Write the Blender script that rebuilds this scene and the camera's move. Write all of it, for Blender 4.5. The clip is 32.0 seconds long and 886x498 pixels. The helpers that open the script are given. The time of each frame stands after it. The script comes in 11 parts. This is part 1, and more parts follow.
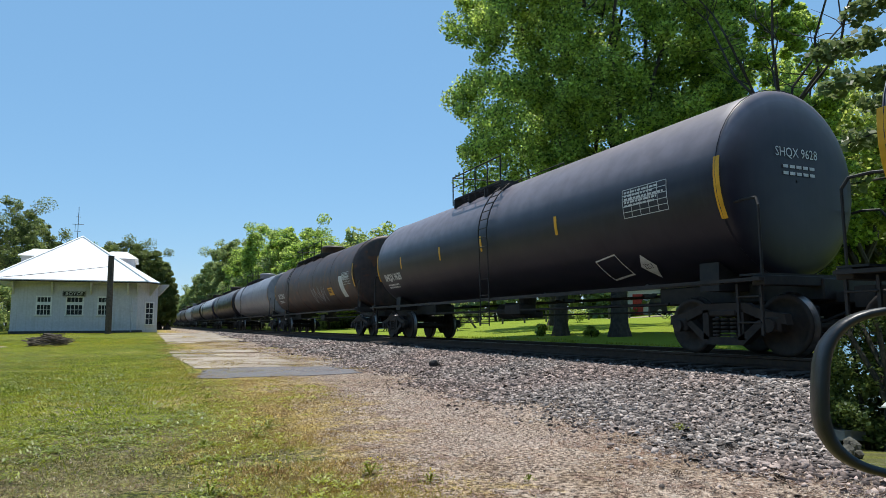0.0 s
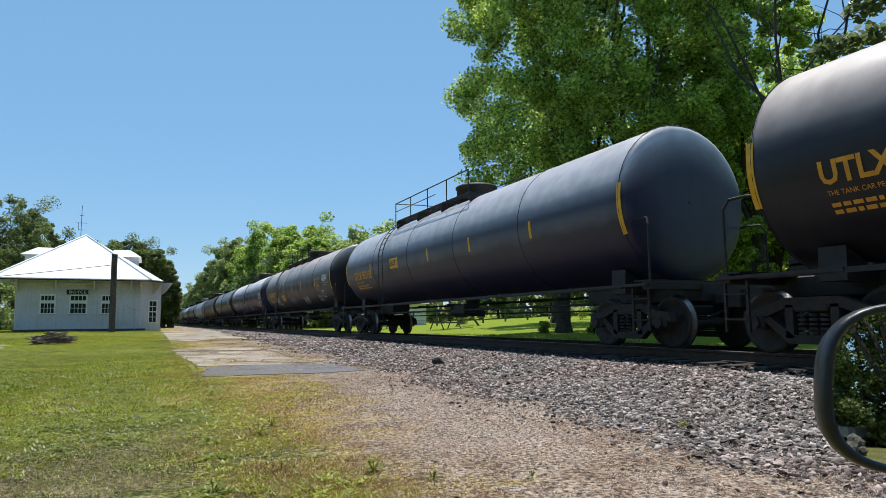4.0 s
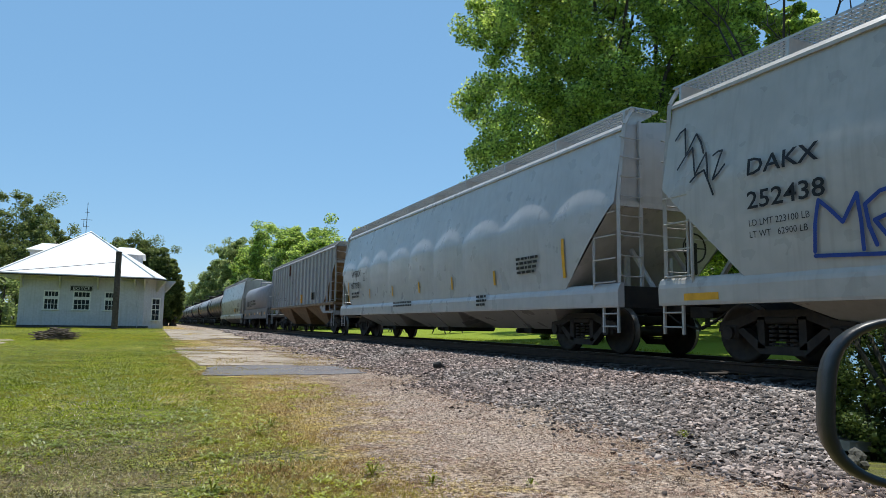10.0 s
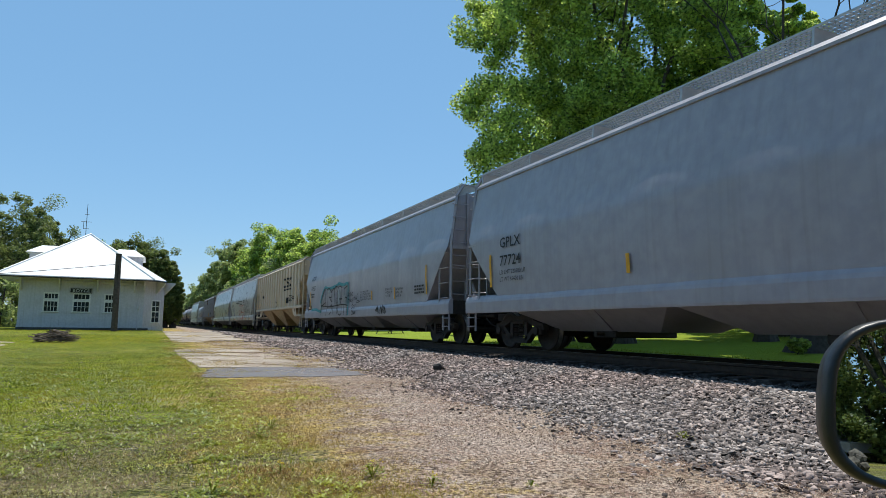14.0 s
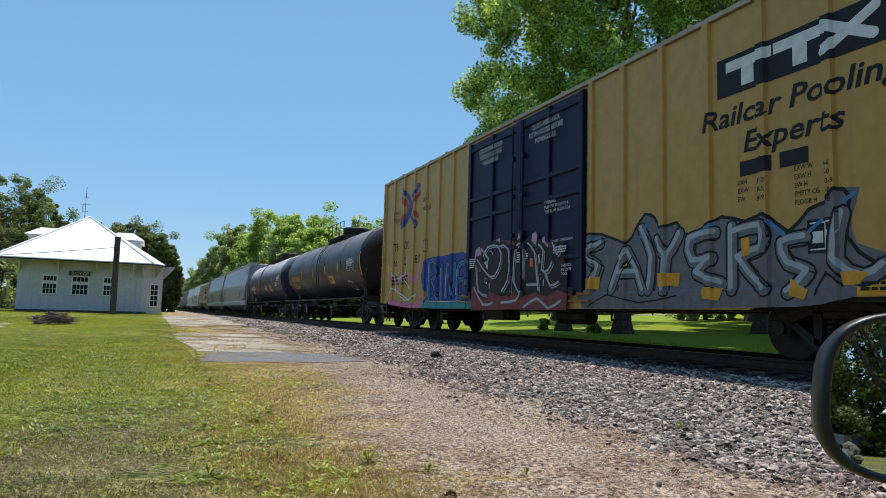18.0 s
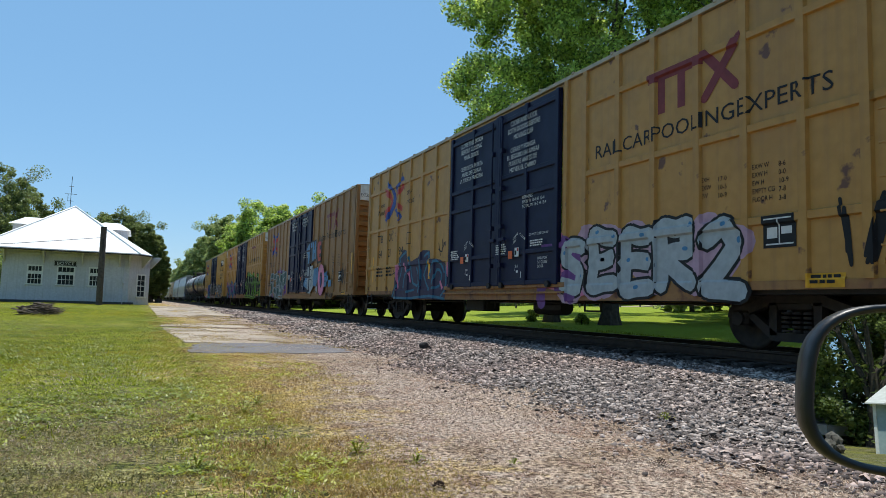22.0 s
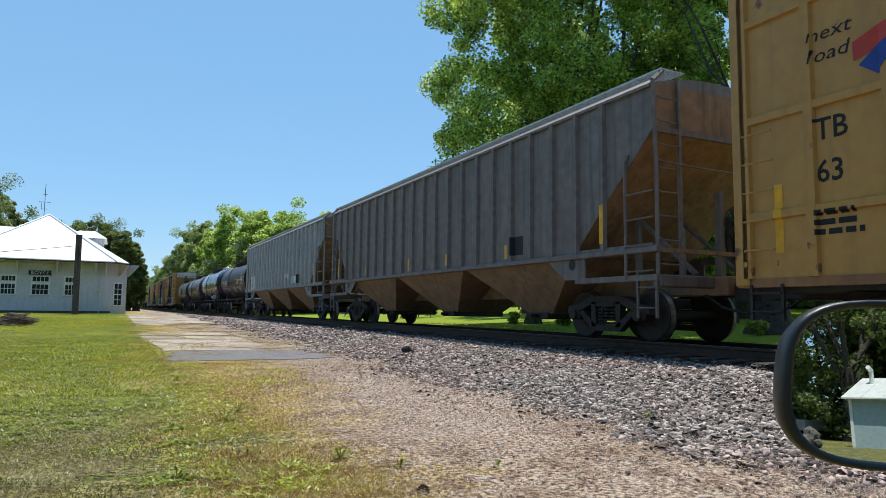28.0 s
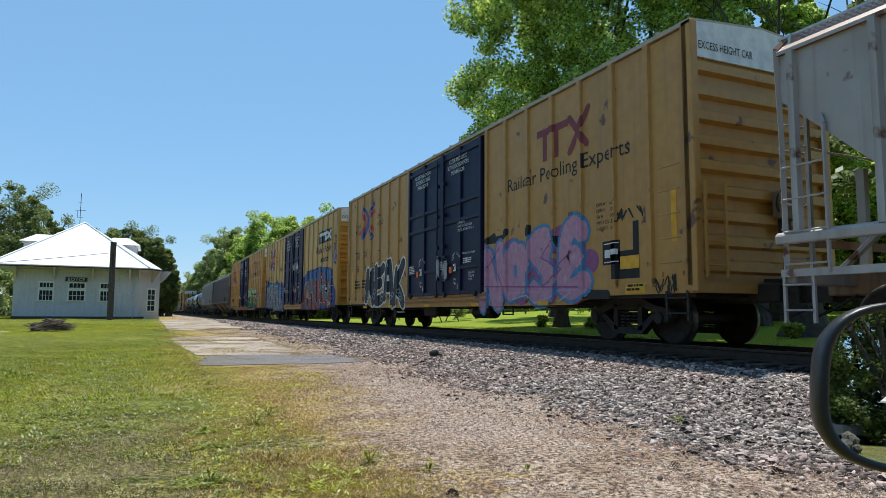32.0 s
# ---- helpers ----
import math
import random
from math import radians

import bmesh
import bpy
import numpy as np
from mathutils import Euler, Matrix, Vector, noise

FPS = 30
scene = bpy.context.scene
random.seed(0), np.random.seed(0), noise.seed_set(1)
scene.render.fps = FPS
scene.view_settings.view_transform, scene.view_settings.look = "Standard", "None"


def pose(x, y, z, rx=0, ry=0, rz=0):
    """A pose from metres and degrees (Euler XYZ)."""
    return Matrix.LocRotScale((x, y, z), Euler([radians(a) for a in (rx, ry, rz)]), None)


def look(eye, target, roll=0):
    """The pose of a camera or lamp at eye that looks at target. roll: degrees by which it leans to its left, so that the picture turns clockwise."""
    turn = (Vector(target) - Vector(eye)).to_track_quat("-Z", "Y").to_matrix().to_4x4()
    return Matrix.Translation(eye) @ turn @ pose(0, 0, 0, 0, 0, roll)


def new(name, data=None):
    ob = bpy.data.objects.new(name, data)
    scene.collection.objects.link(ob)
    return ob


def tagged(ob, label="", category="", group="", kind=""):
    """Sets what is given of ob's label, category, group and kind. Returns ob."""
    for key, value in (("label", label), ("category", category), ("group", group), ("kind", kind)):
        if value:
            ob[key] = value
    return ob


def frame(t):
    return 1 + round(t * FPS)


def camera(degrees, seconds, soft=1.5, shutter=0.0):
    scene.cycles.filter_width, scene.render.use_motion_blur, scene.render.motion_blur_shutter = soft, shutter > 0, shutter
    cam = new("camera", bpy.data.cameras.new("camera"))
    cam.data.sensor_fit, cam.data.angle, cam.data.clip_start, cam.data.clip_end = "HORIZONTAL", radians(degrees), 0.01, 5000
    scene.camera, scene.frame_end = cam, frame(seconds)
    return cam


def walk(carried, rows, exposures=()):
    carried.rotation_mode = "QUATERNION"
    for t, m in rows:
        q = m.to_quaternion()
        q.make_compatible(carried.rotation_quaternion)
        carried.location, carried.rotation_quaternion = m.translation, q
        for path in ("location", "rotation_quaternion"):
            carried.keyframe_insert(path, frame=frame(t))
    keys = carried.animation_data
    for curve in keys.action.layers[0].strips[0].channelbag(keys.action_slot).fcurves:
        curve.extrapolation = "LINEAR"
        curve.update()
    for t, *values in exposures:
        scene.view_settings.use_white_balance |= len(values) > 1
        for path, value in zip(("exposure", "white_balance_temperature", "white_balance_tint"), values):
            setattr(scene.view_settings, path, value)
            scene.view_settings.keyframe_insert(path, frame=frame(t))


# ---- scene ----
CAMZ = 1.2
RAIL = 0.69           # top of the rails
TRACK = 9.26          # centre line of the track

# seconds, yaw, pitch, roll of the camera, which stays in one place
TURNS = (
    (0, -24.12, 6.42, 0.29), (0.5, -24.14, 6.30, 0.30), (1, -24.07, 6.21, 0.28), (1.5, -24.05, 6.18, 0.43), (2, -24.02, 6.22, 0.12),
    (2.5, -24.01, 6.13, 0.15), (3, -24.01, 6.04, 0.57), (3.5, -23.92, 6.25, 0.61), (5.5, -23.89, 5.89, -0.30), (6, -23.67, 6.02, -0.09),
    (6.5, -23.76, 6.49, -0.28), (7, -23.69, 6.88, -0.66), (7.5, -23.55, 6.91, -0.40), (8, -23.42, 6.91, -0.40), (8.5, -23.49, 6.71, -0.24),
    (9, -23.62, 6.68, -0.53), (9.5, -23.71, 6.60, -0.90), (10, -23.70, 6.57, -0.82), (10.5, -23.70, 6.75, -0.70), (11, -23.79, 6.76, -0.70),
    (11.5, -23.91, 6.70, -1.15), (12, -23.92, 6.72, -1.38), (12.5, -23.93, 6.73, -1.30), (13, -23.90, 6.79, -1.28), (13.5, -23.74, 6.75, -0.71),
    (15.5, -23.50, 6.06, -1.12), (16, -23.67, 5.79, -1.41), (16.5, -23.73, 5.82, -1.63), (17, -23.76, 5.73, -1.43), (17.5, -23.80, 5.73, -1.65),
    (18, -23.87, 5.68, -1.57), (18.5, -23.94, 5.65, -1.96), (19, -23.94, 5.59, -2.12), (19.5, -23.76, 5.31, -1.69), (20, -23.71, 5.11, -1.89),
    (20.5, -23.78, 5.04, -1.88), (21, -23.95, 5.08, -1.92), (21.5, -24.48, 5.25, -2.05), (22, -24.84, 4.95, -1.67), (22.5, -25.14, 4.78, -1.83),
    (23, -25.22, 4.76, -1.54), (23.5, -25.37, 4.73, -1.43), (24, -25.75, 4.76, -1.13), (24.5, -26.14, 4.77, -0.67), (25, -26.42, 4.75, -0.91),
    (25.5, -26.60, 4.78, -0.74), (26, -26.72, 4.85, -1.08), (26.5, -26.72, 4.96, -1.01), (28.5, -26.35, 5.29, -0.65), (29, -26.24, 5.26, -0.58),
    (29.5, -25.53, 5.22, 0.18), (30, -23.80, 4.76, 0.08), (30.5, -23.52, 5.22, -0.16), (31, -23.75, 5.37, -0.58), (31.5, -23.90, 5.55, -0.42),
    (32, -24.04, 5.57, -0.39),
)

cam = camera(67.53, 32.0, soft=0.5)
walk(cam, [(t, pose(0, 0, CAMZ, 90 + p, r, y)) for t, y, p, r in TURNS],
     [(0, 0.0), (3, -0.03), (6, -0.06), (13, -0.06), (20, -0.03), (24, 0.02), (25, 0.02), (26, 0.10), (29.5, 0.10), (30.5, 0.06), (32, 0.05)])

# ---- daylight ----
SUN = Vector((0.17, 0.34, 1.0)).normalized()
world = bpy.data.worlds.new("sky")
scene.world = world
world.use_nodes = True
wn = world.node_tree.nodes
sky = wn.new("ShaderNodeTexSky")
sky.sky_type = "NISHITA"
sky.sun_disc = False
sky.sun_elevation = math.asin(SUN.z)
sky.sun_rotation = math.atan2(SUN.x, SUN.y)
sky.altitude = 100
sky.air_density, sky.dust_density, sky.ozone_density = 1.0, 0.15, 3.0
wn["Background"].inputs["Strength"].default_value = 0.140
deep = wn.new("ShaderNodeHueSaturation")
deep.inputs["Saturation"].default_value, deep.inputs["Hue"].default_value = 1.10, 0.495
world.node_tree.links.new(sky.outputs[0], deep.inputs["Color"])
# a clear even blue over the whole vault, as light haze gives
even = wn.new("ShaderNodeMix")
even.data_type = "RGBA"
even.inputs["Factor"].default_value = 0.6
even.inputs["B"].default_value = (1.72, 3.56, 5.80, 1)
world.node_tree.links.new(deep.outputs[0], even.inputs["A"])
world.node_tree.links.new(even.outputs["Result"], wn["Background"].inputs["Color"])
sun_data = bpy.data.lights.new("sun", "SUN")
sun_data.energy, sun_data.angle, sun_data.color = 4.9, radians(0.53), (1.0, 0.96, 0.88)
sun = new("sun", sun_data)
sun.matrix_world = look(SUN * 50, (0, 0, 0))


# ---- materials ----
def mat(name, c1, c2=None, rough=0.6, metal=0.0, scale=6.0, big=0.6, bump=0.15, streak=0.0, dirt=None, amount=0.5, each=0.0, spec=0.5, rust=0.0, lit_or_rusty_top=None):
    """A painted or raw surface: fine and broad variation between two colours, run-down streaks, dirt in broad patches, slight relief."""
    m = bpy.data.materials.new(name)
    m.use_nodes = True
    n, l = m.node_tree.nodes, m.node_tree.links
    b = n["Principled BSDF"]
    c2 = c2 or tuple(v * 0.8 for v in c1)
    co = n.new("ShaderNodeTexCoord").outputs["Object"]

    def noise_at(s, detail=4.0, stretch=None):
        t = n.new("ShaderNodeTexNoise")
        t.inputs["Scale"].default_value, t.inputs["Detail"].default_value = s, detail
        if stretch:
            mp = n.new("ShaderNodeMapping")
            mp.inputs["Scale"].default_value = stretch
            l.new(co, mp.inputs["Vector"])
            l.new(mp.outputs[0], t.inputs["Vector"])
        else:
            l.new(co, t.inputs["Vector"])
        return t.outputs["Fac"]

    def ramp(src, lo, hi):
        r = n.new("ShaderNodeMapRange")
        r.inputs["From Min"].default_value, r.inputs["From Max"].default_value = lo, hi
        l.new(src, r.inputs["Value"])
        return r.outputs[0]

    def mix(fac, a, b_):
        x = n.new("ShaderNodeMix")
        x.data_type = "RGBA"
        for sock, v in ((x.inputs["Factor"], fac), (x.inputs["A"], a), (x.inputs["B"], b_)):
            if isinstance(v, (int, float)):
                sock.default_value = v
            elif isinstance(v, tuple):
                sock.default_value = (*v[:3], 1)
            else:
                l.new(v, sock)
        return x.outputs["Result"]

    fine = noise_at(scale, 6)
    col = mix(ramp(fine, 0.35, 0.65), c1, c2)
    if dirt:
        col = mix(ramp(noise_at(big, 5), 0.62 - 0.25 * amount, 0.62 + 0.3 * (1 - amount) + 0.05), col, mix(0.45, dirt, c2))
    if streak:
        s = ramp(noise_at(1.0, 3, (9.0, 9.0, 0.35)), 0.5, 0.78)
        k = n.new("ShaderNodeMath")
        k.operation = "MULTIPLY"
        k.inputs[1].default_value = streak
        l.new(s, k.inputs[0])
        col = mix(k.outputs[0], col, dirt or tuple(v * 0.35 for v in c2))
    if rust:
        s = ramp(noise_at(2.3, 8), 0.66 - 0.14 * rust, 0.70 - 0.10 * rust)
        col = mix(s, col, (0.13, 0.055, 0.03))
    if lit_or_rusty_top:
        # upper-shell tint: sunlit crown painted into the colour over dust; rust on RUSTWHITE
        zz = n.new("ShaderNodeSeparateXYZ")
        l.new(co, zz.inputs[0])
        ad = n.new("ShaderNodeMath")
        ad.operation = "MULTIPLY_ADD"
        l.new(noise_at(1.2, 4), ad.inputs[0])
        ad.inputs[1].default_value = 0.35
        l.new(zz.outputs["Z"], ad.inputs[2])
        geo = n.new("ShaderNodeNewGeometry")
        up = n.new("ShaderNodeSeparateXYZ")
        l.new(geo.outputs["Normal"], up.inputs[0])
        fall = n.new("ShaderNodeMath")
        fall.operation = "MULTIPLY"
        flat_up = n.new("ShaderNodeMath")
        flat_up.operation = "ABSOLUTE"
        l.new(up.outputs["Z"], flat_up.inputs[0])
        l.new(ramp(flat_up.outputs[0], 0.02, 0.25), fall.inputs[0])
        l.new(ramp(ad.outputs[0], lit_or_rusty_top[1] + 0.17, lit_or_rusty_top[2] + 0.17), fall.inputs[1])
        col = mix(fall.outputs[0], col, mix(ramp(fine, 0.35, 0.65), lit_or_rusty_top[0], tuple(v * 0.8 for v in lit_or_rusty_top[0])))
    if each:
        oi = n.new("ShaderNodeObjectInfo").outputs["Random"]
        hsv = n.new("ShaderNodeHueSaturation")
        l.new(ramp(oi, 0, 1), hsv.inputs["Value"])
        hsv.inputs["Value"].default_value = 1
        mr = n.new("ShaderNodeMapRange")
        mr.inputs["To Min"].default_value, mr.inputs["To Max"].default_value = 1 - each, 1 + each
        l.new(oi, mr.inputs["Value"])
        l.new(mr.outputs[0], hsv.inputs["Value"])
        l.new(col, hsv.inputs["Color"])
        col = hsv.outputs[0]
    l.new(col, b.inputs["Base Color"])
    rr = n.new("ShaderNodeMapRange")
    rr.inputs["To Min"].default_value, rr.inputs["To Max"].default_value = max(0.03, rough - 0.1), min(1, rough + 0.1)
    l.new(noise_at(scale * 0.5, 3), rr.inputs["Value"])
    l.new(rr.outputs[0], b.inputs["Roughness"])
    b.inputs["Metallic"].default_value = metal
    b.inputs["Specular IOR Level"].default_value = spec
    if bump:
        bp = n.new("ShaderNodeBump")
        bp.inputs["Strength"].default_value, bp.inputs["Distance"].default_value = bump, 0.02
        l.new(fine, bp.inputs["Height"])
        l.new(bp.outputs[0], b.inputs["Normal"])
    return m


def leaf_mat(name, c1, c2, glow=0.35, patch=None, blot=None):
    """Leaves: colour varies leaf by leaf, and light comes through them."""
    m = bpy.data.materials.new(name)
    m.use_nodes = True
    n, l = m.node_tree.nodes, m.node_tree.links
    b = n["Principled BSDF"]
    geo = n.new("ShaderNodeNewGeometry")
    x = n.new("ShaderNodeMix")
    x.data_type = "RGBA"
    x.inputs["A"].default_value, x.inputs["B"].default_value = (*c1, 1), (*c2, 1)
    l.new(geo.outputs["Random Per Island"], x.inputs["Factor"])
    for tone, scale, lo, hi, most in ((patch, 0.9, 0.42, 0.62, 1.0), (blot, 2.7, 0.52, 0.60, 0.8)):
        if not tone:
            continue
        tn = n.new("ShaderNodeTexNoise")
        tn.inputs["Scale"].default_value, tn.inputs["Detail"].default_value = scale, 5
        l.new(n.new("ShaderNodeTexCoord").outputs["Object"], tn.inputs["Vector"])
        mr = n.new("ShaderNodeMapRange")
        mr.inputs["From Min"].default_value, mr.inputs["From Max"].default_value, mr.inputs["To Max"].default_value = lo, hi, most
        l.new(tn.outputs["Fac"], mr.inputs["Value"])
        y = n.new("ShaderNodeMix")
        y.data_type = "RGBA"
        l.new(mr.outputs[0], y.inputs["Factor"])
        l.new(x.outputs["Result"], y.inputs["A"])
        y.inputs["B"].default_value = (*tone, 1)
        x = y
    l.new(x.outputs["Result"], b.inputs["Base Color"])
    b.inputs["Roughness"].default_value = 0.45
    b.inputs["Specular IOR Level"].default_value = 0.4
    tr = n.new("ShaderNodeBsdfTranslucent")
    hs = n.new("ShaderNodeHueSaturation")
    hs.inputs["Hue"].default_value, hs.inputs["Value"].default_value = 0.48, 1.75
    l.new(x.outputs["Result"], hs.inputs["Color"])
    l.new(hs.outputs[0], tr.inputs["Color"])
    ms = n.new("ShaderNodeMixShader")
    ms.inputs[0].default_value = glow
    l.new(b.outputs[0], ms.inputs[1])
    l.new(tr.outputs[0], ms.inputs[2])
    l.new(ms.outputs[0], n["Material Output"].inputs["Surface"])
    return m


def plain(name, c, rough=0.5, metal=0.0, spec=0.25):
    return mat(name, c, tuple(v * 0.8 for v in c), rough, metal, scale=7, bump=0.05, spec=spec)


STEEL = mat("dark_steel", (0.016, 0.015, 0.015), (0.032, 0.027, 0.024), 0.65, 0.2, 8, 1.5, 0.3, dirt=(0.055, 0.042, 0.033), amount=0.4)
TRUCK = mat("truck_iron", (0.022, 0.019, 0.018), (0.042, 0.033, 0.028), 0.8, 0.1, 9, 1.5, 0.4, dirt=(0.07, 0.052, 0.04), amount=0.4)
WHEEL = mat("wheel_steel", (0.022, 0.018, 0.017), (0.045, 0.034, 0.027), 0.7, 0.3, 10, 2, 0.3, dirt=(0.06, 0.04, 0.028))
TREAD = mat("polished_tread", (0.30, 0.29, 0.28), (0.2, 0.19, 0.18), 0.4, 0.9, 12, bump=0.05)
# the tanks' upper tones put sunlight on the crown into the paint, over dust
GRAPHITE = mat("dusty_black_paint", (0.016, 0.015, 0.025), (0.024, 0.022, 0.033), 0.42, 0, 3, 0.35, 0.08, 0.25, (0.045, 0.038, 0.042), 0.25, spec=0.35, lit_or_rusty_top=((0.23, 0.20, 0.225), 2.5, 3.3))
BLACK = mat("black_tank_paint", (0.009, 0.009, 0.014), (0.014, 0.013, 0.019), 0.42, 0, 3, 0.35, 0.06, 0.2, (0.03, 0.026, 0.03), 0.2, spec=0.33, lit_or_rusty_top=((0.24, 0.205, 0.20), 2.95, 3.8))
DUSTBLACK = mat("brown_dusted_lit_top_black_paint", (0.016, 0.014, 0.019), (0.024, 0.021, 0.027), 0.42, 0, 3, 0.35, 0.06, 0.2, (0.03, 0.026, 0.03), 0.2, spec=0.33, lit_or_rusty_top=((0.62, 0.52, 0.48), 2.75, 3.7))
GREYBLACK = mat("weathered_grey_black_paint", (0.012, 0.012, 0.036), (0.018, 0.018, 0.044), 0.44, 0, 3, 0.4, 0.06, 0.2, (0.045, 0.042, 0.055), 0.25, spec=0.5, lit_or_rusty_top=((0.55, 0.53, 0.57), 2.25, 3.3))
LITCROWN = mat("blue_black_paint_with_lit_crown", (0.017, 0.014, 0.052), (0.024, 0.020, 0.064), 0.4, 0, 3, 0.4, 0.05, 0.15, (0.03, 0.03, 0.05), 0.2, spec=0.36, lit_or_rusty_top=((0.86, 0.81, 0.79), 2.95, 3.6))
# pale upper tone paints the white gloss along the navy crown
NAVY = mat("navy_tank_paint", (0.006, 0.008, 0.034), (0.009, 0.011, 0.044), 0.22, 0, 3, 0.35, 0.03, 0.15, (0.02, 0.02, 0.04), 0.2, spec=0.55, lit_or_rusty_top=((0.42, 0.45, 0.56), 3.0, 3.6))
RUSTY = mat("rust_stained_tank_paint", (0.045, 0.03, 0.03), (0.075, 0.05, 0.045), 0.55, 0, 4, 0.5, 0.15, 0.5, (0.12, 0.065, 0.045), 0.5, rust=0.6)
SILVER = mat("grey_white_tank_paint", (0.22, 0.22, 0.25), (0.30, 0.29, 0.32), 0.45, 0, 3, 0.4, 0.06, 0.4, (0.13, 0.12, 0.12), 0.4)
CREAM = mat("off_white_hopper_paint", (0.40, 0.385, 0.36), (0.46, 0.44, 0.41), 0.3, 0, 4, 0.5, 0.015, 0.35, (0.25, 0.21, 0.18), 0.3)
GREYPAINT = mat("light_grey_hopper_paint", (0.29, 0.285, 0.325), (0.34, 0.335, 0.37), 0.36, 0, 4, 0.5, 0.012, 0.3, (0.2, 0.185, 0.17), 0.28)
MIDGREY = mat("dull_grey_hopper_paint", (0.30, 0.29, 0.30), (0.37, 0.35, 0.355), 0.55, 0, 4, 0.6, 0.08, 0.55, (0.16, 0.13, 0.115), 0.45)
AEXGREY = mat("weathered_galvanised_grey_paint", (0.165, 0.165, 0.175), (0.27, 0.265, 0.27), 0.6, 0, 5, 0.8, 0.1, 0.85, (0.045, 0.04, 0.04), 0.5)
RIBGREY = mat("pale_galvanised_ribs", (0.36, 0.36, 0.37), (0.44, 0.435, 0.44), 0.55, 0, 5, 0.8, 0.1, 0.5, (0.14, 0.12, 0.11), 0.4)
HOPGREY = mat("stained_brown_grey_paint", (0.13, 0.11, 0.105), (0.19, 0.16, 0.15), 0.6, 0, 5, 0.8, 0.1, 0.85, (0.08, 0.062, 0.055), 0.5)
DULLYELLOW = mat("dusty_yellow_boxcar_paint", (0.25, 0.118, 0.034), (0.305, 0.15, 0.044), 0.55, 0, 5, 0.5, 0.06, 0.42, (0.2, 0.1, 0.04), 0.35)
RUSTWHITE = mat("rust_blotched_white_paint", (0.36, 0.345, 0.33), (0.42, 0.40, 0.38), 0.5, 0, 4, 0.5, 0.05, 0.35, (0.16, 0.07, 0.04), 0.45, rust=0.3, lit_or_rusty_top=((0.19, 0.085, 0.05), 3.3, 3.9))
# grey top: sun on the upper shell put into the colour
LITTOP = mat("sunlit_top_blue_black_paint", (0.014, 0.013, 0.036), (0.020, 0.019, 0.046), 0.44, 0, 3, 0.4, 0.05, 0.2, (0.04, 0.036, 0.045), 0.25, spec=0.4, lit_or_rusty_top=((0.66, 0.60, 0.58), 2.85, 3.6))
TAN = mat("tan_hopper_paint", (0.54, 0.42, 0.29), (0.60, 0.47, 0.33), 0.5, 0, 4, 0.5, 0.06, 0.4, (0.27, 0.19, 0.13), 0.35)
GRIME = mat("brown_road_grime", (0.21, 0.125, 0.07), (0.30, 0.19, 0.11), 0.8, 0, 4, 0.7, 0.15, 0.5, (0.06, 0.045, 0.035), 0.5)
TANCHUTE = mat("rust_tanned_chute_paint", (0.46, 0.29, 0.14), (0.55, 0.37, 0.19), 0.7, 0, 4, 0.7, 0.1, 0.5, (0.12, 0.075, 0.045), 0.5)
# hood grey darkened for the sill: lower-side shade put into the colour
COILSILL = mat("grimy_shaded_grey_sill_paint", (0.15, 0.15, 0.17), (0.19, 0.185, 0.2), 0.5, 0, 3, 0.5, 0.05, 0.4, (0.1, 0.09, 0.085), 0.35)
COILGREY = mat("dove_grey_hood_paint", (0.235, 0.232, 0.265), (0.275, 0.27, 0.30), 0.45, 0, 3, 0.5, 0.05, 0.3, (0.2, 0.18, 0.17), 0.3)
YELLOW = mat("weathered_yellow_boxcar_paint", (0.41, 0.205, 0.04), (0.47, 0.245, 0.055), 0.5, 0, 5, 0.5, 0.06, 0.42, (0.27, 0.135, 0.05), 0.35, rust=0.06)
YELLOWF = mat("fresh_yellow_boxcar_paint", (0.44, 0.25, 0.045), (0.50, 0.29, 0.06), 0.45, 0, 5, 0.5, 0.05, 0.3, (0.33, 0.17, 0.06), 0.25)
RUSTYELLOW = mat("rust_stained_yellow_sill", (0.34, 0.17, 0.05), (0.27, 0.12, 0.045), 0.65, 0, 6, 1.0, 0.15, 0.5, (0.13, 0.06, 0.035), 0.5, rust=0.5)
DOORBLUE = mat("dark_blue_door_paint", (0.008, 0.011, 0.038), (0.012, 0.016, 0.050), 0.5, 0, 5, 0.6, 0.06, 0.25, (0.014, 0.015, 0.03), 0.2, spec=0.22)
ROOFGREY = mat("rust_tinged_roof_sheet", (0.38, 0.29, 0.19), (0.46, 0.36, 0.25), 0.5, 0.4, 6, 0.7, 0.1, 0, (0.25, 0.15, 0.09), 0.4)
GRATING = mat("galvanised_grating", (0.42, 0.42, 0.42), (0.5, 0.49, 0.47), 0.5, 0.5, 8, bump=0.1)
PALEGREY = mat("pale_grey_hopper_paint", (0.415, 0.405, 0.41), (0.475, 0.465, 0.465), 0.3, 0, 4, 0.5, 0.012, 0.3, (0.27, 0.25, 0.23), 0.28)
WHITE = plain("white_stencil_paint", (0.72, 0.72, 0.70), 0.5)
INK = plain("black_stencil_paint", (0.015, 0.015, 0.017), 0.5)
STRIPE = plain("yellow_reflective_tape", (0.78, 0.40, 0.03), 0.4)
ORANGE = plain("orange_label", (0.80, 0.16, 0.05), 0.5)
RED = plain("red_paint", (0.50, 0.06, 0.05), 0.5)
PINK = plain("pink_paint", (0.68, 0.22, 0.36), 0.5)
BLUE = plain("blue_paint", (0.025, 0.065, 0.30), 0.5)
SKYBLUE = plain("light_blue_paint", (0.07, 0.23, 0.43), 0.5)
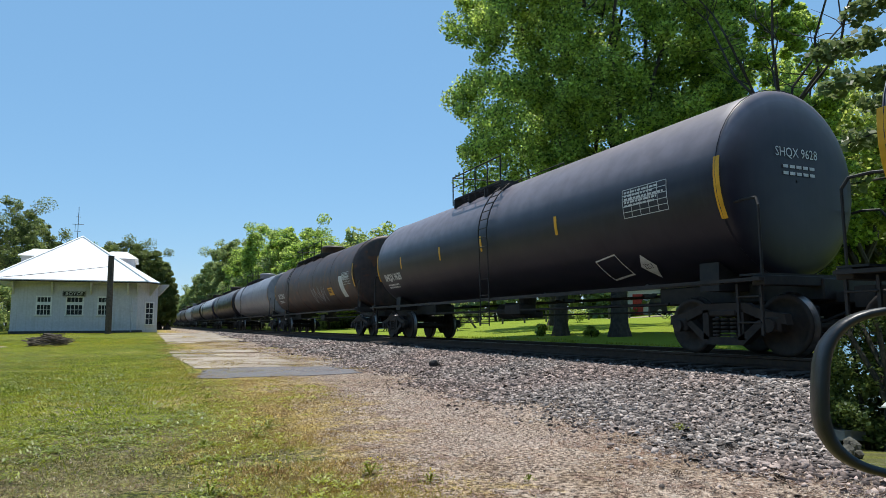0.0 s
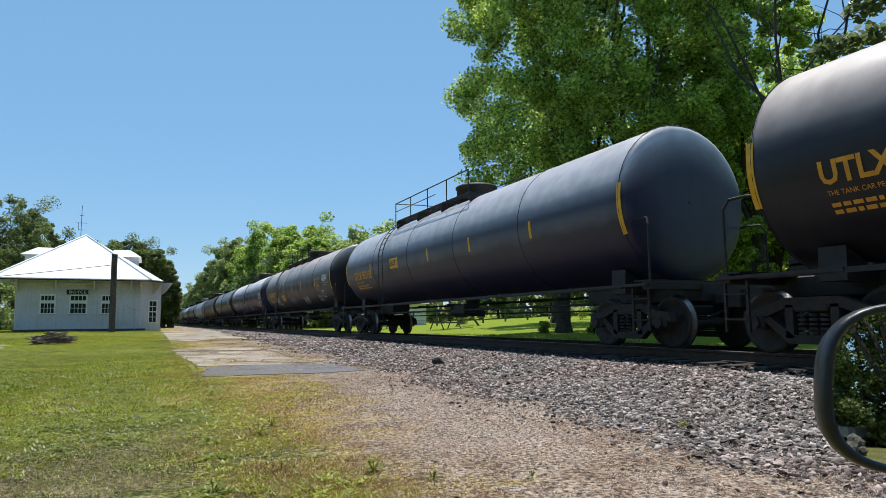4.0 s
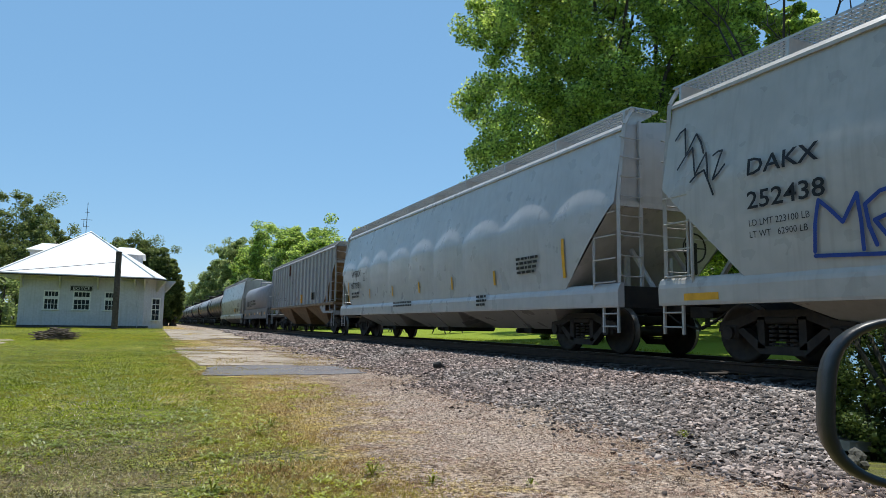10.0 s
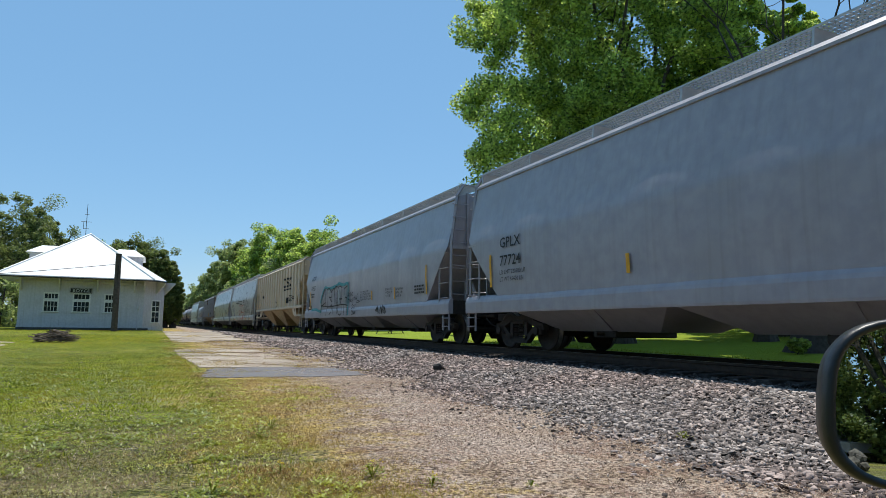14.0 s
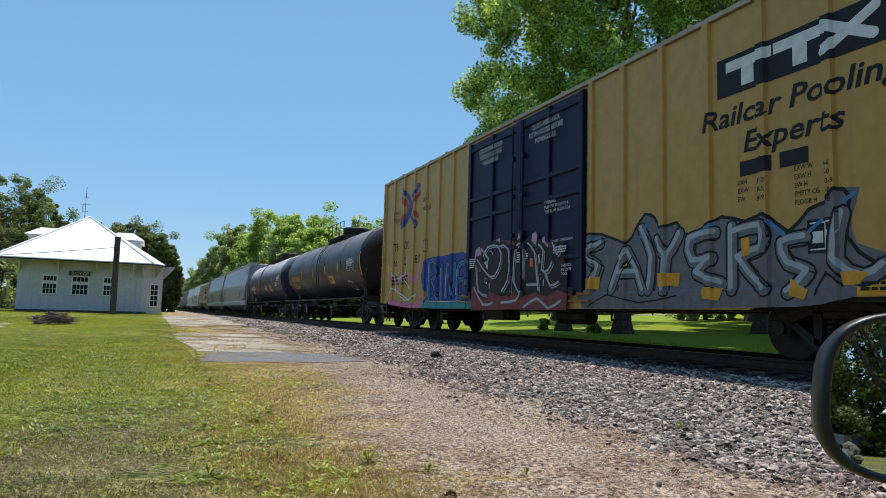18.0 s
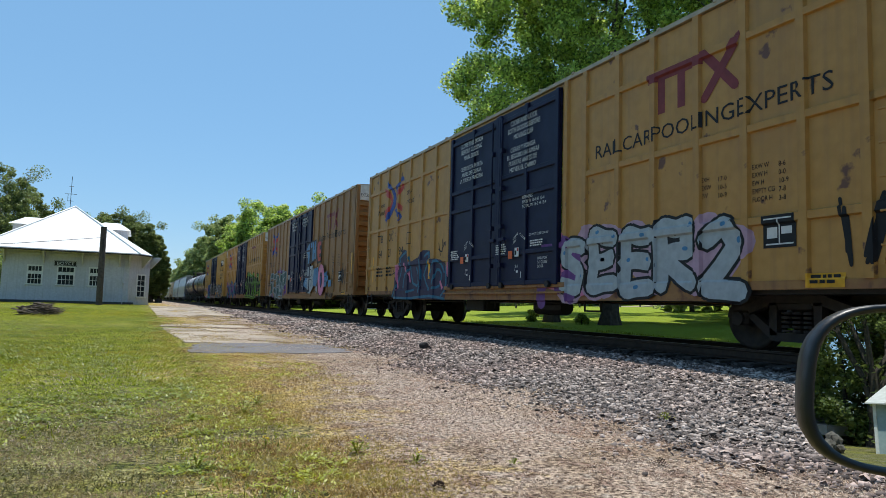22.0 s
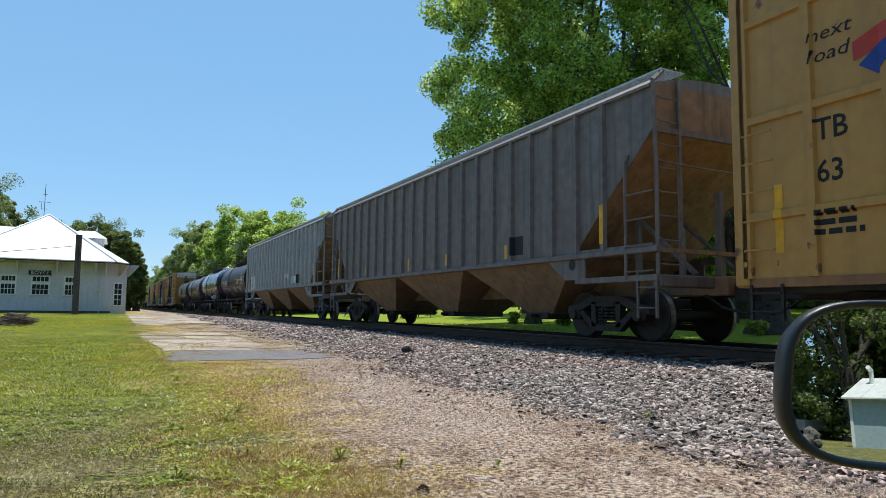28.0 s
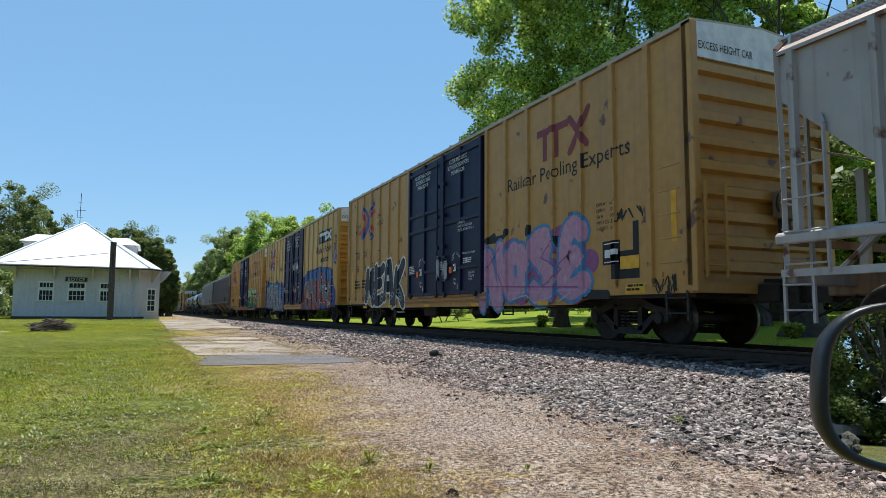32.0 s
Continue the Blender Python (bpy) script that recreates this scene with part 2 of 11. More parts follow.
TEAL = plain("teal_paint", (0.05, 0.30, 0.32), 0.5)
LIME = plain("lime_paint", (0.13, 0.33, 0.02), 0.5)
RUSTSTAIN = plain("rust_stain", (0.11, 0.045, 0.028), 0.9)
GREEN = plain("green_paint", (0.03, 0.16, 0.08), 0.5)
MINT = plain("mint_paint", (0.42, 0.62, 0.28), 0.5)
DEEPBLUE = plain("deep_blue_paint", (0.014, 0.045, 0.19), 0.5)
ROSE = plain("rose_paint", (0.50, 0.26, 0.36), 0.5)
MAUVE = plain("mauve_paint", (0.30, 0.10, 0.24), 0.5)
INKGREY = plain("grey_black_paint", (0.024, 0.028, 0.04), 0.5)
LAKE = plain("lake_blue_paint", (0.03, 0.16, 0.26), 0.5)
SLATE = plain("slate_teal_paint", (0.085, 0.145, 0.14), 0.5)
INKBLUE = plain("dark_violet_paint", (0.035, 0.03, 0.075), 0.5)
GREY = plain("grey_paint", (0.17, 0.17, 0.18), 0.5)
PALE = plain("pale_grey_paint", (0.40, 0.45, 0.47), 0.5)
MAROON = plain("maroon_paint", (0.22, 0.045, 0.05), 0.5)
LILAC = plain("purple_paint", (0.18, 0.07, 0.25), 0.5)
PINKISH = plain("pale_pink_paint", (0.50, 0.33, 0.42), 0.5)
GOLD = plain("yellow_stencil_paint", (0.72, 0.34, 0.04), 0.5)
HAZE = plain("thin_white_paint", (0.36, 0.36, 0.37), 0.5)


# ---- mesh helpers ----
def part(name, bm, material, parent=None, label=""):
    me = bpy.data.meshes.new(name)
    bm.to_mesh(me)
    bm.free()
    me.materials.append(material)
    ob = new(name, me)
    ob.parent = parent
    return tagged(ob, label)


def share(name, me, parent, at=(0, 0, 0), label="", turn=(0, 0, 0)):
    """One more object on a mesh that already exists."""
    ob = new(name, me)
    ob.parent = parent
    ob.matrix_basis = pose(*at, *turn)
    return tagged(ob, label)


def mesh_of(name, bm, material):
    me = bpy.data.meshes.new(name)
    bm.to_mesh(me)
    bm.free()
    me.materials.append(material)
    return me


def arrays(name, verts, faces, materials, parent=None, index=None, smooth=False):
    """A mesh from arrays: faces all have the same number of corners."""
    me = bpy.data.meshes.new(name)
    verts, faces = np.asarray(verts, np.float32), np.asarray(faces, np.int32)
    k = faces.shape[1]
    me.vertices.add(len(verts))
    me.vertices.foreach_set("co", verts.ravel())
    me.loops.add(faces.size)
    me.loops.foreach_set("vertex_index", faces.ravel())
    me.polygons.add(len(faces))
    me.polygons.foreach_set("loop_start", np.arange(len(faces), dtype=np.int32) * k)
    me.polygons.foreach_set("loop_total", np.full(len(faces), k, np.int32))
    for m in materials:
        me.materials.append(m)
    if index is not None:
        me.polygons.foreach_set("material_index", np.asarray(index, np.int32))
    if smooth:
        me.polygons.foreach_set("use_smooth", np.ones(len(faces), bool))
    me.update()
    me.validate()
    ob = new(name, me)
    ob.parent = parent
    return ob


def box(bm, x0, x1, y0, y1, z0, z1, bevel=0.0):
    m = Matrix.LocRotScale(((x0 + x1) / 2, (y0 + y1) / 2, (z0 + z1) / 2), None, (abs(x1 - x0), abs(y1 - y0), abs(z1 - z0)))
    g = bmesh.ops.create_cube(bm, size=1.0, matrix=m)
    if bevel:
        bmesh.ops.bevel(bm, geom=list({e for v in g["verts"] for e in v.link_edges}), offset=bevel, segments=1, affect="EDGES")
    return bm


def rod(bm, p0, p1, r, n=6, r2=None):
    p0, p1 = Vector(p0), Vector(p1)
    d = p1 - p0
    m = Matrix.Translation((p0 + p1) / 2) @ d.to_track_quat("Z", "Y").to_matrix().to_4x4()
    bmesh.ops.create_cone(bm, cap_ends=True, segments=n, radius1=r, radius2=r if r2 is None else r2, depth=d.length, matrix=m)
    return bm


def tube(bm, pts, r, n=6):
    for a, b in zip(pts, pts[1:]):
        rod(bm, a, b, r, n)
    return bm


def prism(bm, poly, axis, a, b):
    """A flat outline pushed from a to b along an axis; the outline's two numbers are the other two axes in order."""
    def p3(p, c):
        q = list(p)
        q.insert(axis, c)
        return bm.verts.new(q)
    lo, hi = [p3(p, a) for p in poly], [p3(p, b) for p in poly]
    faces = [bm.faces.new(lo), bm.faces.new(hi[::-1])]
    for i in range(len(poly)):
        j = (i + 1) % len(poly)
        faces.append(bm.faces.new((lo[i], hi[i], hi[j], lo[j])))
    bmesh.ops.recalc_face_normals(bm, faces=faces)
    return bm


def B():
    return bmesh.new()


# ---- the lie of the land ----
def smooth(a, b, x):
    t = np.clip((x - a) / (b - a), 0, 1)
    return t * t * (3 - 2 * t)


def land(x, y):
    """Height of the ground: the lot by the car, the ballast bank of the track, and the lawn that rises behind it."""
    x, y = np.asarray(x, float), np.asarray(y, float)
    lot = 0.0125 * np.clip(y, 0, 52) + 0.02 * np.sin(x * 1.3 + y * .7) * np.sin(y * .45)
    crown = RAIL - 0.22
    bank = np.interp(x, [4.7, 7.0, 11.6, 12.6], [0, 1, 1, 0])
    lawn = 0.52 + 0.042 * np.clip(x - 12.6, 0, 60) + 0.06 * np.sin(x * .35) * np.sin(y * .21)
    base = np.where(x < 9, lot, lawn)
    return base * (1 - bank) + crown * bank


def ground_material():
    m = bpy.data.materials.new("grass_dirt_and_stone")
    m.use_nodes = True
    n, l = m.node_tree.nodes, m.node_tree.links
    b = n["Principled BSDF"]
    b.inputs["Roughness"].default_value = 0.95
    b.inputs["Specular IOR Level"].default_value = 0.15
    co = n.new("ShaderNodeTexCoord").outputs["Object"]
    sep = n.new("ShaderNodeSeparateXYZ")
    l.new(co, sep.inputs[0])

    def noise_at(s, d=5.0):
        t = n.new("ShaderNodeTexNoise")
        t.inputs["Scale"].default_value, t.inputs["Detail"].default_value = s, d
        l.new(co, t.inputs["Vector"])
        return t.outputs["Fac"]

    def rng(src, lo, hi, a=0.0, c=1.0):
        r = n.new("ShaderNodeMapRange")
        for k, v in zip(("From Min", "From Max", "To Min", "To Max"), (lo, hi, a, c)):
            r.inputs[k].default_value = v
        l.new(src, r.inputs["Value"])
        return r.outputs[0]

    def op(kind, a, c):
        x = n.new("ShaderNodeMath")
        x.operation = kind
        for sock, v in zip(x.inputs, (a, c)):
            if isinstance(v, (int, float)):
                sock.default_value = v
            else:
                l.new(v, sock)
        return x.outputs[0]

    def mix(fac, a, c):
        x = n.new("ShaderNodeMix")
        x.data_type = "RGBA"
        for sock, v in ((x.inputs["Factor"], fac), (x.inputs["A"], a), (x.inputs["B"], c)):
            if isinstance(v, tuple):
                sock.default_value = (*v, 1)
            elif isinstance(v, (int, float)):
                sock.default_value = v
            else:
                l.new(v, sock)
        return x.outputs["Result"]

    grain, fine, mid, broad, huge = noise_at(110, 2), noise_at(26), noise_at(7), noise_at(1.3), noise_at(.4)
    spot = rng(op("ADD", op("MULTIPLY", fine, .6), op("MULTIPLY", grain, .4)), .42, .58)
    near = op("ADD", sep.outputs["Y"], rng(broad, .3, .7, -2.6, 2.6))
    blot = noise_at(3.1)
    lush = mix(spot, (.045, .058, .004), (.28, .32, .025))
    worn = mix(spot, (.045, .038, .013), (.29, .25, .11))
    worn = mix(rng(mid, .48, .66, 0, .8), worn, mix(spot, (.07, .085, .014), (.25, .26, .05)))
    lush = mix(rng(broad, .56, .7, 0, .7), lush, mix(spot, (.16, .14, .02), (.42, .38, .08)))
    lush = mix(rng(mid, .56, .7, 0, .7), lush, mix(spot, (.03, .055, .006), (.14, .19, .02)))
    worn = mix(rng(broad, .56, .68, 0, .75), worn, mix(spot, (.14, .12, .085), (.48, .43, .34)))
    green = mix(rng(near, 5.5, 8.5), worn, lush)
    green = mix(rng(huge, .50, .64, 0, .6), green, mix(spot, (.12, .115, .015), (.38, .36, .06)))
    moss = mix(spot, (.15, .10, .032), (.60, .44, .15))
    moss = mix(rng(mid, .5, .68, 0, .7), moss, mix(spot, (.10, .10, .015), (.36, .32, .06)))
    straw = mix(spot, (.06, .04, .03), (.64, .50, .39))
    straw = mix(rng(broad, .45, .62, 0, .7), straw, mix(spot, (.08, .05, .03), (.46, .335, .22)))
    straw = mix(rng(mid, .56, .7, 0, .6), straw, mix(spot, (.2, .17, .14), (.58, .51, .43)))
    straw = mix(rng(blot, .56, .66, 0, .75), straw, mix(spot, (.05, .028, .02), (.33, .21, .16)))
    straw = mix(rng(huge, .50, .58, 0, .6), straw, mix(spot, (.10, .075, .06), (.66, .54, .46)))
    green = mix(rng(blot, .54, .64, 0, .8), green, mix(spot, (.022, .034, .005), (.15, .16, .035)))
    moss = mix(rng(blot, .55, .65, 0, .7), moss, mix(spot, (.09, .045, .015), (.36, .22, .08)))
    # near-black tone paints the shade in gaps between the ballast stones
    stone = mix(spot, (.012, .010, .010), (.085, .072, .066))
    lawn = mix(rng(mid, .3, .7), (.19, .255, .022), (.25, .31, .03))
    lawn = mix(rng(broad, .4, .7, 0, .5), lawn, (.25, .34, .03))
    wob = op("ADD", sep.outputs["X"], rng(broad, .3, .7, -.75, .75))
    wob = op("ADD", wob, rng(mid, .3, .7, -.7, .7))
    col = mix(rng(wob, .6, 1.3), green, moss)
    # the mossy strip widens towards the old paving
    dry = op("SUBTRACT", wob, rng(sep.outputs["Y"], 5.5, 10.5, 0, .85))
    col = mix(rng(dry, 1.1, 2.3), col, straw)
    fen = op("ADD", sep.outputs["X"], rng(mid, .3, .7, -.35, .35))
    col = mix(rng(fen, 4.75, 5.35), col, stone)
    col = mix(rng(fen, 12.2, 12.7), col, lawn)
    l.new(col, b.inputs["Base Color"])
    bp = n.new("ShaderNodeBump")
    bp.inputs["Strength"].default_value, bp.inputs["Distance"].default_value = 1.0, .05
    l.new(fine, bp.inputs["Height"])
    l.new(bp.outputs[0], b.inputs["Normal"])
    return m


def ground():
    xs = np.unique(np.concatenate([np.linspace(-3000, -60, 8), np.linspace(-60, -8, 14), np.linspace(-8, 14, 67), np.linspace(14, 80, 34), np.linspace(80, 3000, 8)]))
    ys = np.unique(np.concatenate([np.linspace(-3000, -40, 8), np.linspace(-40, 0, 14), np.linspace(0, 60, 90), np.linspace(60, 300, 30), np.linspace(300, 4000, 8)]))
    X, Y = np.meshgrid(xs, ys)
    Z = land(X, Y)
    v = np.stack([X.ravel(), Y.ravel(), Z.ravel()], 1)
    i, j = np.meshgrid(np.arange(len(xs) - 1), np.arange(len(ys) - 1))
    a = (j * len(xs) + i).ravel()
    f = np.stack([a, a + 1, a + 1 + len(xs), a + len(xs)], 1)
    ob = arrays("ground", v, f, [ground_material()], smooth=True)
    return tagged(ob, "grassy lot, dry dirt, ballast bank and mown lawn", "ground", kind="structure")


ground()

RAILSTEEL = mat("rail_steel", (.05, .033, .025), (.08, .052, .038), .7, .4, 12, bump=.2)
TIE = mat("creosoted_tie", (.035, .028, .024), (.06, .048, .04), .9, 0, 9, bump=.4, each=.3)
STONE = bpy.data.materials.new("crushed_stone")


def stone_material(m, lo, hi, warm):
    m.use_nodes = True
    n, l = m.node_tree.nodes, m.node_tree.links
    b = n["Principled BSDF"]
    b.inputs["Roughness"].default_value = .9
    geo = n.new("ShaderNodeNewGeometry")
    co = n.new("ShaderNodeTexCoord").outputs["Object"]
    r = n.new("ShaderNodeValToRGB")
    el = r.color_ramp.elements
    el[0].color, el[1].color = (*lo, 1), (*hi, 1)
    e = el.new(.6)
    e.color = (*warm, 1)
    l.new(geo.outputs["Random Per Island"], r.inputs[0])
    fine, wide = n.new("ShaderNodeTexNoise"), n.new("ShaderNodeTexNoise")
    for t, s in ((fine, 30), (wide, .5)):
        t.inputs["Scale"].default_value = s
        l.new(co, t.inputs["Vector"])
    x = n.new("ShaderNodeMix")
    x.data_type, x.blend_type = "RGBA", "MULTIPLY"
    mr = n.new("ShaderNodeMapRange")
    mr.inputs["From Min"].default_value, mr.inputs["From Max"].default_value = .4, .6
    l.new(wide.outputs["Fac"], mr.inputs["Value"])
    l.new(mr.outputs[0], x.inputs["Factor"])
    l.new(r.outputs[0], x.inputs["A"])
    x.inputs["B"].default_value = (1.0, .90, .88, 1)
    l.new(x.outputs["Result"], b.inputs["Base Color"])
    bp = n.new("ShaderNodeBump")
    bp.inputs["Strength"].default_value, bp.inputs["Distance"].default_value = .6, .01
    l.new(fine.outputs["Fac"], bp.inputs["Height"])
    l.new(bp.outputs[0], b.inputs["Normal"])


stone_material(STONE, (.052, .043, .039), (.57, .485, .435), (.21, .174, .156))


def track():
    root = tagged(new("railway_track"), "worn steel rails on dark timber ties in ballast", "railway track", kind="structure")
    root.matrix_basis = pose(TRACK, 0, 0)
    prof = [(-.075, -.17), (.075, -.17), (.075, -.155), (.012, -.13), (.012, -.045), (.037, -.035), (.037, -.005), (.025, 0), (-.025, 0), (-.037, -.005), (-.037, -.035), (-.012, -.045), (-.012, -.13), (-.075, -.155)]
    for s in (-1, 1):
        bm = B()
        prism(bm, [(s * .755 + x, RAIL + z) for x, z in prof], 1, -300, 900)
        part("rail", bm, RAILSTEEL, root)
        bm = B()
        box(bm, s * .755 - .028, s * .755 + .028, -300, 900, RAIL - .002, RAIL + .0005)
        part("rail_head", bm, TREAD, root, "bright worn running surface")
    bm = B()
    box(bm, -1.3, 1.3, -.115, .115, -.16, 0, .012)
    tie = mesh_of("tie", bm, TIE)
    rnd = random.Random(3)
    for k in range(230):
        share("tie", tie, root, (rnd.uniform(-.03, .03), -12 + k * .54, RAIL - .165 + rnd.uniform(-.01, .005)), turn=(0, 0, rnd.uniform(-1, 1)))


track()


def pebbles(name, x0, x1, y0, y1, count, r0, r1, material, label, seed, lift=0.0, thin=None):
    """Broken stones, each a six-cornered lump of its own shape."""
    g = np.random.default_rng(seed)
    x, y = g.uniform(x0, x1, count), y0 + (y1 - y0) * g.random(count)
    if thin is not None:
        keep = g.random(count) < thin(x, y)
        x, y = x[keep], y[keep]
        count = len(x)
    z = land(x, y) + lift
    r = r0 + (r1 - r0) * g.random(count) ** 1.8
    ang = np.arange(5) * 1.2566 + g.uniform(-.35, .35, (count, 5))
    rad = g.uniform(.5, 1.35, (count, 5))
    flat_ = np.stack([np.cos(ang) * rad * g.uniform(.85, 1.35, (count, 1)), np.sin(ang) * rad * g.uniform(.55, 1, (count, 1))], -1)
    th = g.uniform(.10, .28, (count, 1))
    low = np.concatenate([flat_ * g.uniform(.75, 1.1, (count, 5, 1)), -th[..., None] * np.ones((count, 5, 1))], -1)
    top = np.concatenate([flat_ * g.uniform(.55, 1.05, (count, 5, 1)), th[..., None] * g.uniform(.2, 1.9, (count, 5, 1))], -1)
    v = np.concatenate([low, top], 1)
    faces = np.array([(5, 6, 7), (5, 7, 8), (5, 8, 9)] + [t for k in range(5) for t in ((k, (k + 1) % 5, 5 + (k + 1) % 5), (k, 5 + (k + 1) % 5, 5 + k))])
    a, t = g.uniform(0, 6.28, count), g.normal(0, .62, count)
    c, s, ct, st = np.cos(a), np.sin(a), np.cos(t), np.sin(t)
    vx, vy, vz = v[..., 0], v[..., 1], v[..., 2]
    vy, vz = vy * ct[:, None] - vz * st[:, None], vy * st[:, None] + vz * ct[:, None]
    vx, vy = vx * c[:, None] - vy * s[:, None], vx * s[:, None] + vy * c[:, None]
    v = np.stack([vx, vy, vz], -1) * r[:, None, None] + np.stack([x, y, z + r * g.uniform(-.05, .6, count)], -1)[:, None]
    f = faces[None] + (np.arange(count) * 10)[:, None, None]
    ob = arrays(name, v.reshape(-1, 3), f.reshape(-1, 3), [material])
    return tagged(ob, label, "ballast", kind="stuff")


ragged = lambda x, y: np.clip((7.55 - x) / .4, 0, 1) * np.clip((x - 4.15 - .22 * np.sin(y * 1.1) - .15 * np.sin(y * 2.7) - .12 * np.sin(y * 6.1)) / 1.05, 0, 1) ** 1.7
pebbles("ballast", 4.0, 7.8, 2.2, 9, 84000, .012, .043, STONE, "loose grey crushed stone on the track's bank", 5, thin=ragged)
pebbles("ballast", 4.0, 7.8, 9, 18, 46000, .016, .048, STONE, "loose grey crushed stone along the bank", 16, thin=ragged)
pebbles("ballast", 4.0, 7.8, 18, 52, 26000, .032, .075, STONE, "loose grey crushed stone further along the bank", 6, thin=ragged)
# stone colour darkened to put in the train's shade along the rails
SHADESTONE = bpy.data.materials.new("shade_darkened_stone")
stone_material(SHADESTONE, (.016, .014, .013), (.16, .135, .12), (.055, .046, .042))
pebbles("ballast", 7.25, 11.6, 1.5, 44, 16000, .03, .06, SHADESTONE, "crushed stone darkened for the train's shade between and beside the rails", 7)
CHIP = bpy.data.materials.new("pale_stone_chips")
stone_material(CHIP, (.16, .12, .10), (.70, .62, .55), (.36, .29, .24))
pebbles("gravel", 1.7, 5.1, 2.5, 22, 12000, .004, .017, CHIP, "pale gravel scattered in dry dirt", 8, thin=lambda x, y: np.clip((x - 2.4) / 2.4, 0.08, 1))
pebbles("gravel", 3.2, 5.2, 2.5, 12, 2600, .012, .034, STONE, "stray ballast stones in the dirt", 9, thin=lambda x, y: np.clip((x - 3.2) / 1.4, 0, 1) ** 1.5)

# ---- grass, straw and weeds ----
GRASS = leaf_mat("lawn_blades", (.045, .066, .006), (.345, .435, .024), .3, (.25, .24, .03), (.05, .08, .008))
FARGRASS = leaf_mat("sunlit_lawn_blades", (.06, .095, .008), (.34, .415, .026), .3, (.32, .29, .038), (.085, .13, .010))
NEARGRASS = leaf_mat("trodden_grass_blades", (.05, .046, .012), (.32, .28, .085), .25, (.34, .26, .15), (.07, .075, .014))
DRYGRASS = leaf_mat("yellowed_blades", (.20, .13, .04), (.60, .45, .14), .2, (.34, .30, .05), (.26, .16, .05))
STRAW = leaf_mat("bleached_straw", (.13, .070, .046), (.82, .67, .52), .1, (.40, .245, .16), (.16, .085, .055))
LITTER = leaf_mat("brown_leaf_scraps", (.03, .02, .013), (.20, .13, .085), .05)
WEED = leaf_mat("weed_leaves", (.10, .14, .012), (.34, .38, .035), .35)
FLOWER = leaf_mat("yellow_petals", (.65, .50, .02), (.75, .62, .05), .2)


def blades(name, x, y, h, w, material, label, seed, lean=.5, flat_lie=False, category="grass"):
    """One bent blade a point."""
    g = np.random.default_rng(seed)
    n = len(x)
    z = land(x, y)
    a = g.uniform(0, 6.283, n)
    b = g.uniform(0, 6.283, n)
    h = h * g.uniform(.5, 1.3, n)
    if flat_lie:
        dx, dy, dz = np.cos(b) * h, np.sin(b) * h, g.uniform(0.0, .6, n) * h
    else:
        k = g.uniform(.1, lean, n)
        dx, dy, dz = np.cos(b) * h * k, np.sin(b) * h * k, h
    wx, wy = np.cos(a) * w * .5, np.sin(a) * w * .5
    p = np.stack([x, y, z + .004], 1)
    v = np.stack([p + np.stack([wx, wy, 0 * wx], 1), p - np.stack([wx, wy, 0 * wx], 1),
                  p + np.stack([dx * .45 - wx * .7, dy * .45 - wy * .7, dz * .6], 1), p + np.stack([dx * .45 + wx * .7, dy * .45 + wy * .7, dz * .6], 1),
                  p + np.stack([dx, dy, dz], 1)], 1)
    i = (np.arange(n) * 5)[:, None]
    f = np.concatenate([i + np.array([[0, 1, 2]]), i + np.array([[0, 2, 3]]), i + np.array([[3, 2, 4]])])
    return tagged(arrays(name, v.reshape(-1, 3), f, [material]), label, category, kind="stuff")


def scatter(seed, count, y0, y1, left, right, power=1.6):
    """Points in the strip between two lines that fan out from the camera, denser near it."""
    g = np.random.default_rng(seed)
    y = y0 + (y1 - y0) * g.random(count) ** power
    l_, r_ = left(y), right(y)
    return l_ + (r_ - l_) * g.random(count), y


def patchy(x, y, seed, s=.9, lo=-.15):
    keep = np.array([noise.noise((px * s, py * s, seed)) > lo for px, py in zip(x, y)])
    return x[keep], y[keep]


lf = lambda y: -.34 * y - .6
x, y = patchy(*scatter(1, 110000, 3.0, 27, lf, lambda y: .95 + .1 * np.sin(y * 2.1) + .06 * np.sin(y * 5.3)), 1.0, 1.1, -.22)
x = x + np.where(x > .4, np.random.default_rng(43).normal(0, .16, len(x)), 0)
worn = y + np.array([3.2 * noise.noise((px * .8, py * .5, 3.3)) for px, py in zip(x, y)]) < 7.4
blades("grass", x[~worn], y[~worn], .022, .008, GRASS, "short patchy green grass of the lot", 1, 1.7)
blades("grass", x[worn], y[worn], .018, .008, NEARGRASS, "trodden brownish grass of the lot", 31, 2.2)
x, y = scatter(2, 42000, 9, 53, lf, lambda y: .9 + 0 * y, .8)
blades("grass", x, y, .035, .016, FARGRASS, "sunlit grass of the lot towards the depot", 2, 1.6)
x, y = patchy(*scatter(3, 60000, 3.0, 15, lambda y: .55 + 0 * y, lambda y: 1.6 + 1.1 * smooth(5.5, 10.5, y) + .12 * np.sin(y * 1.7)), 4.0, 1.3, -.12)
x = x + np.random.default_rng(41).normal(0, .28, len(x))
blades("dry_grass", x, y, .02, .008, DRYGRASS, "yellowed dry grass and moss", 3, 2.2)
x, y = scatter(4, 70000, 2.6, 24, lambda y: 1.35 + .95 * smooth(5.5, 10.5, y) + .15 * np.sin(y * 1.7), lambda y: 5.2 + 0 * y)
x, y = patchy(x + np.random.default_rng(42).normal(0, .4, len(x)), y, 7.0, 1.6, -.3)
blades("straw", x, y, .034, .006, STRAW, "bleached dead grass lying on the dirt", 4, flat_lie=True)
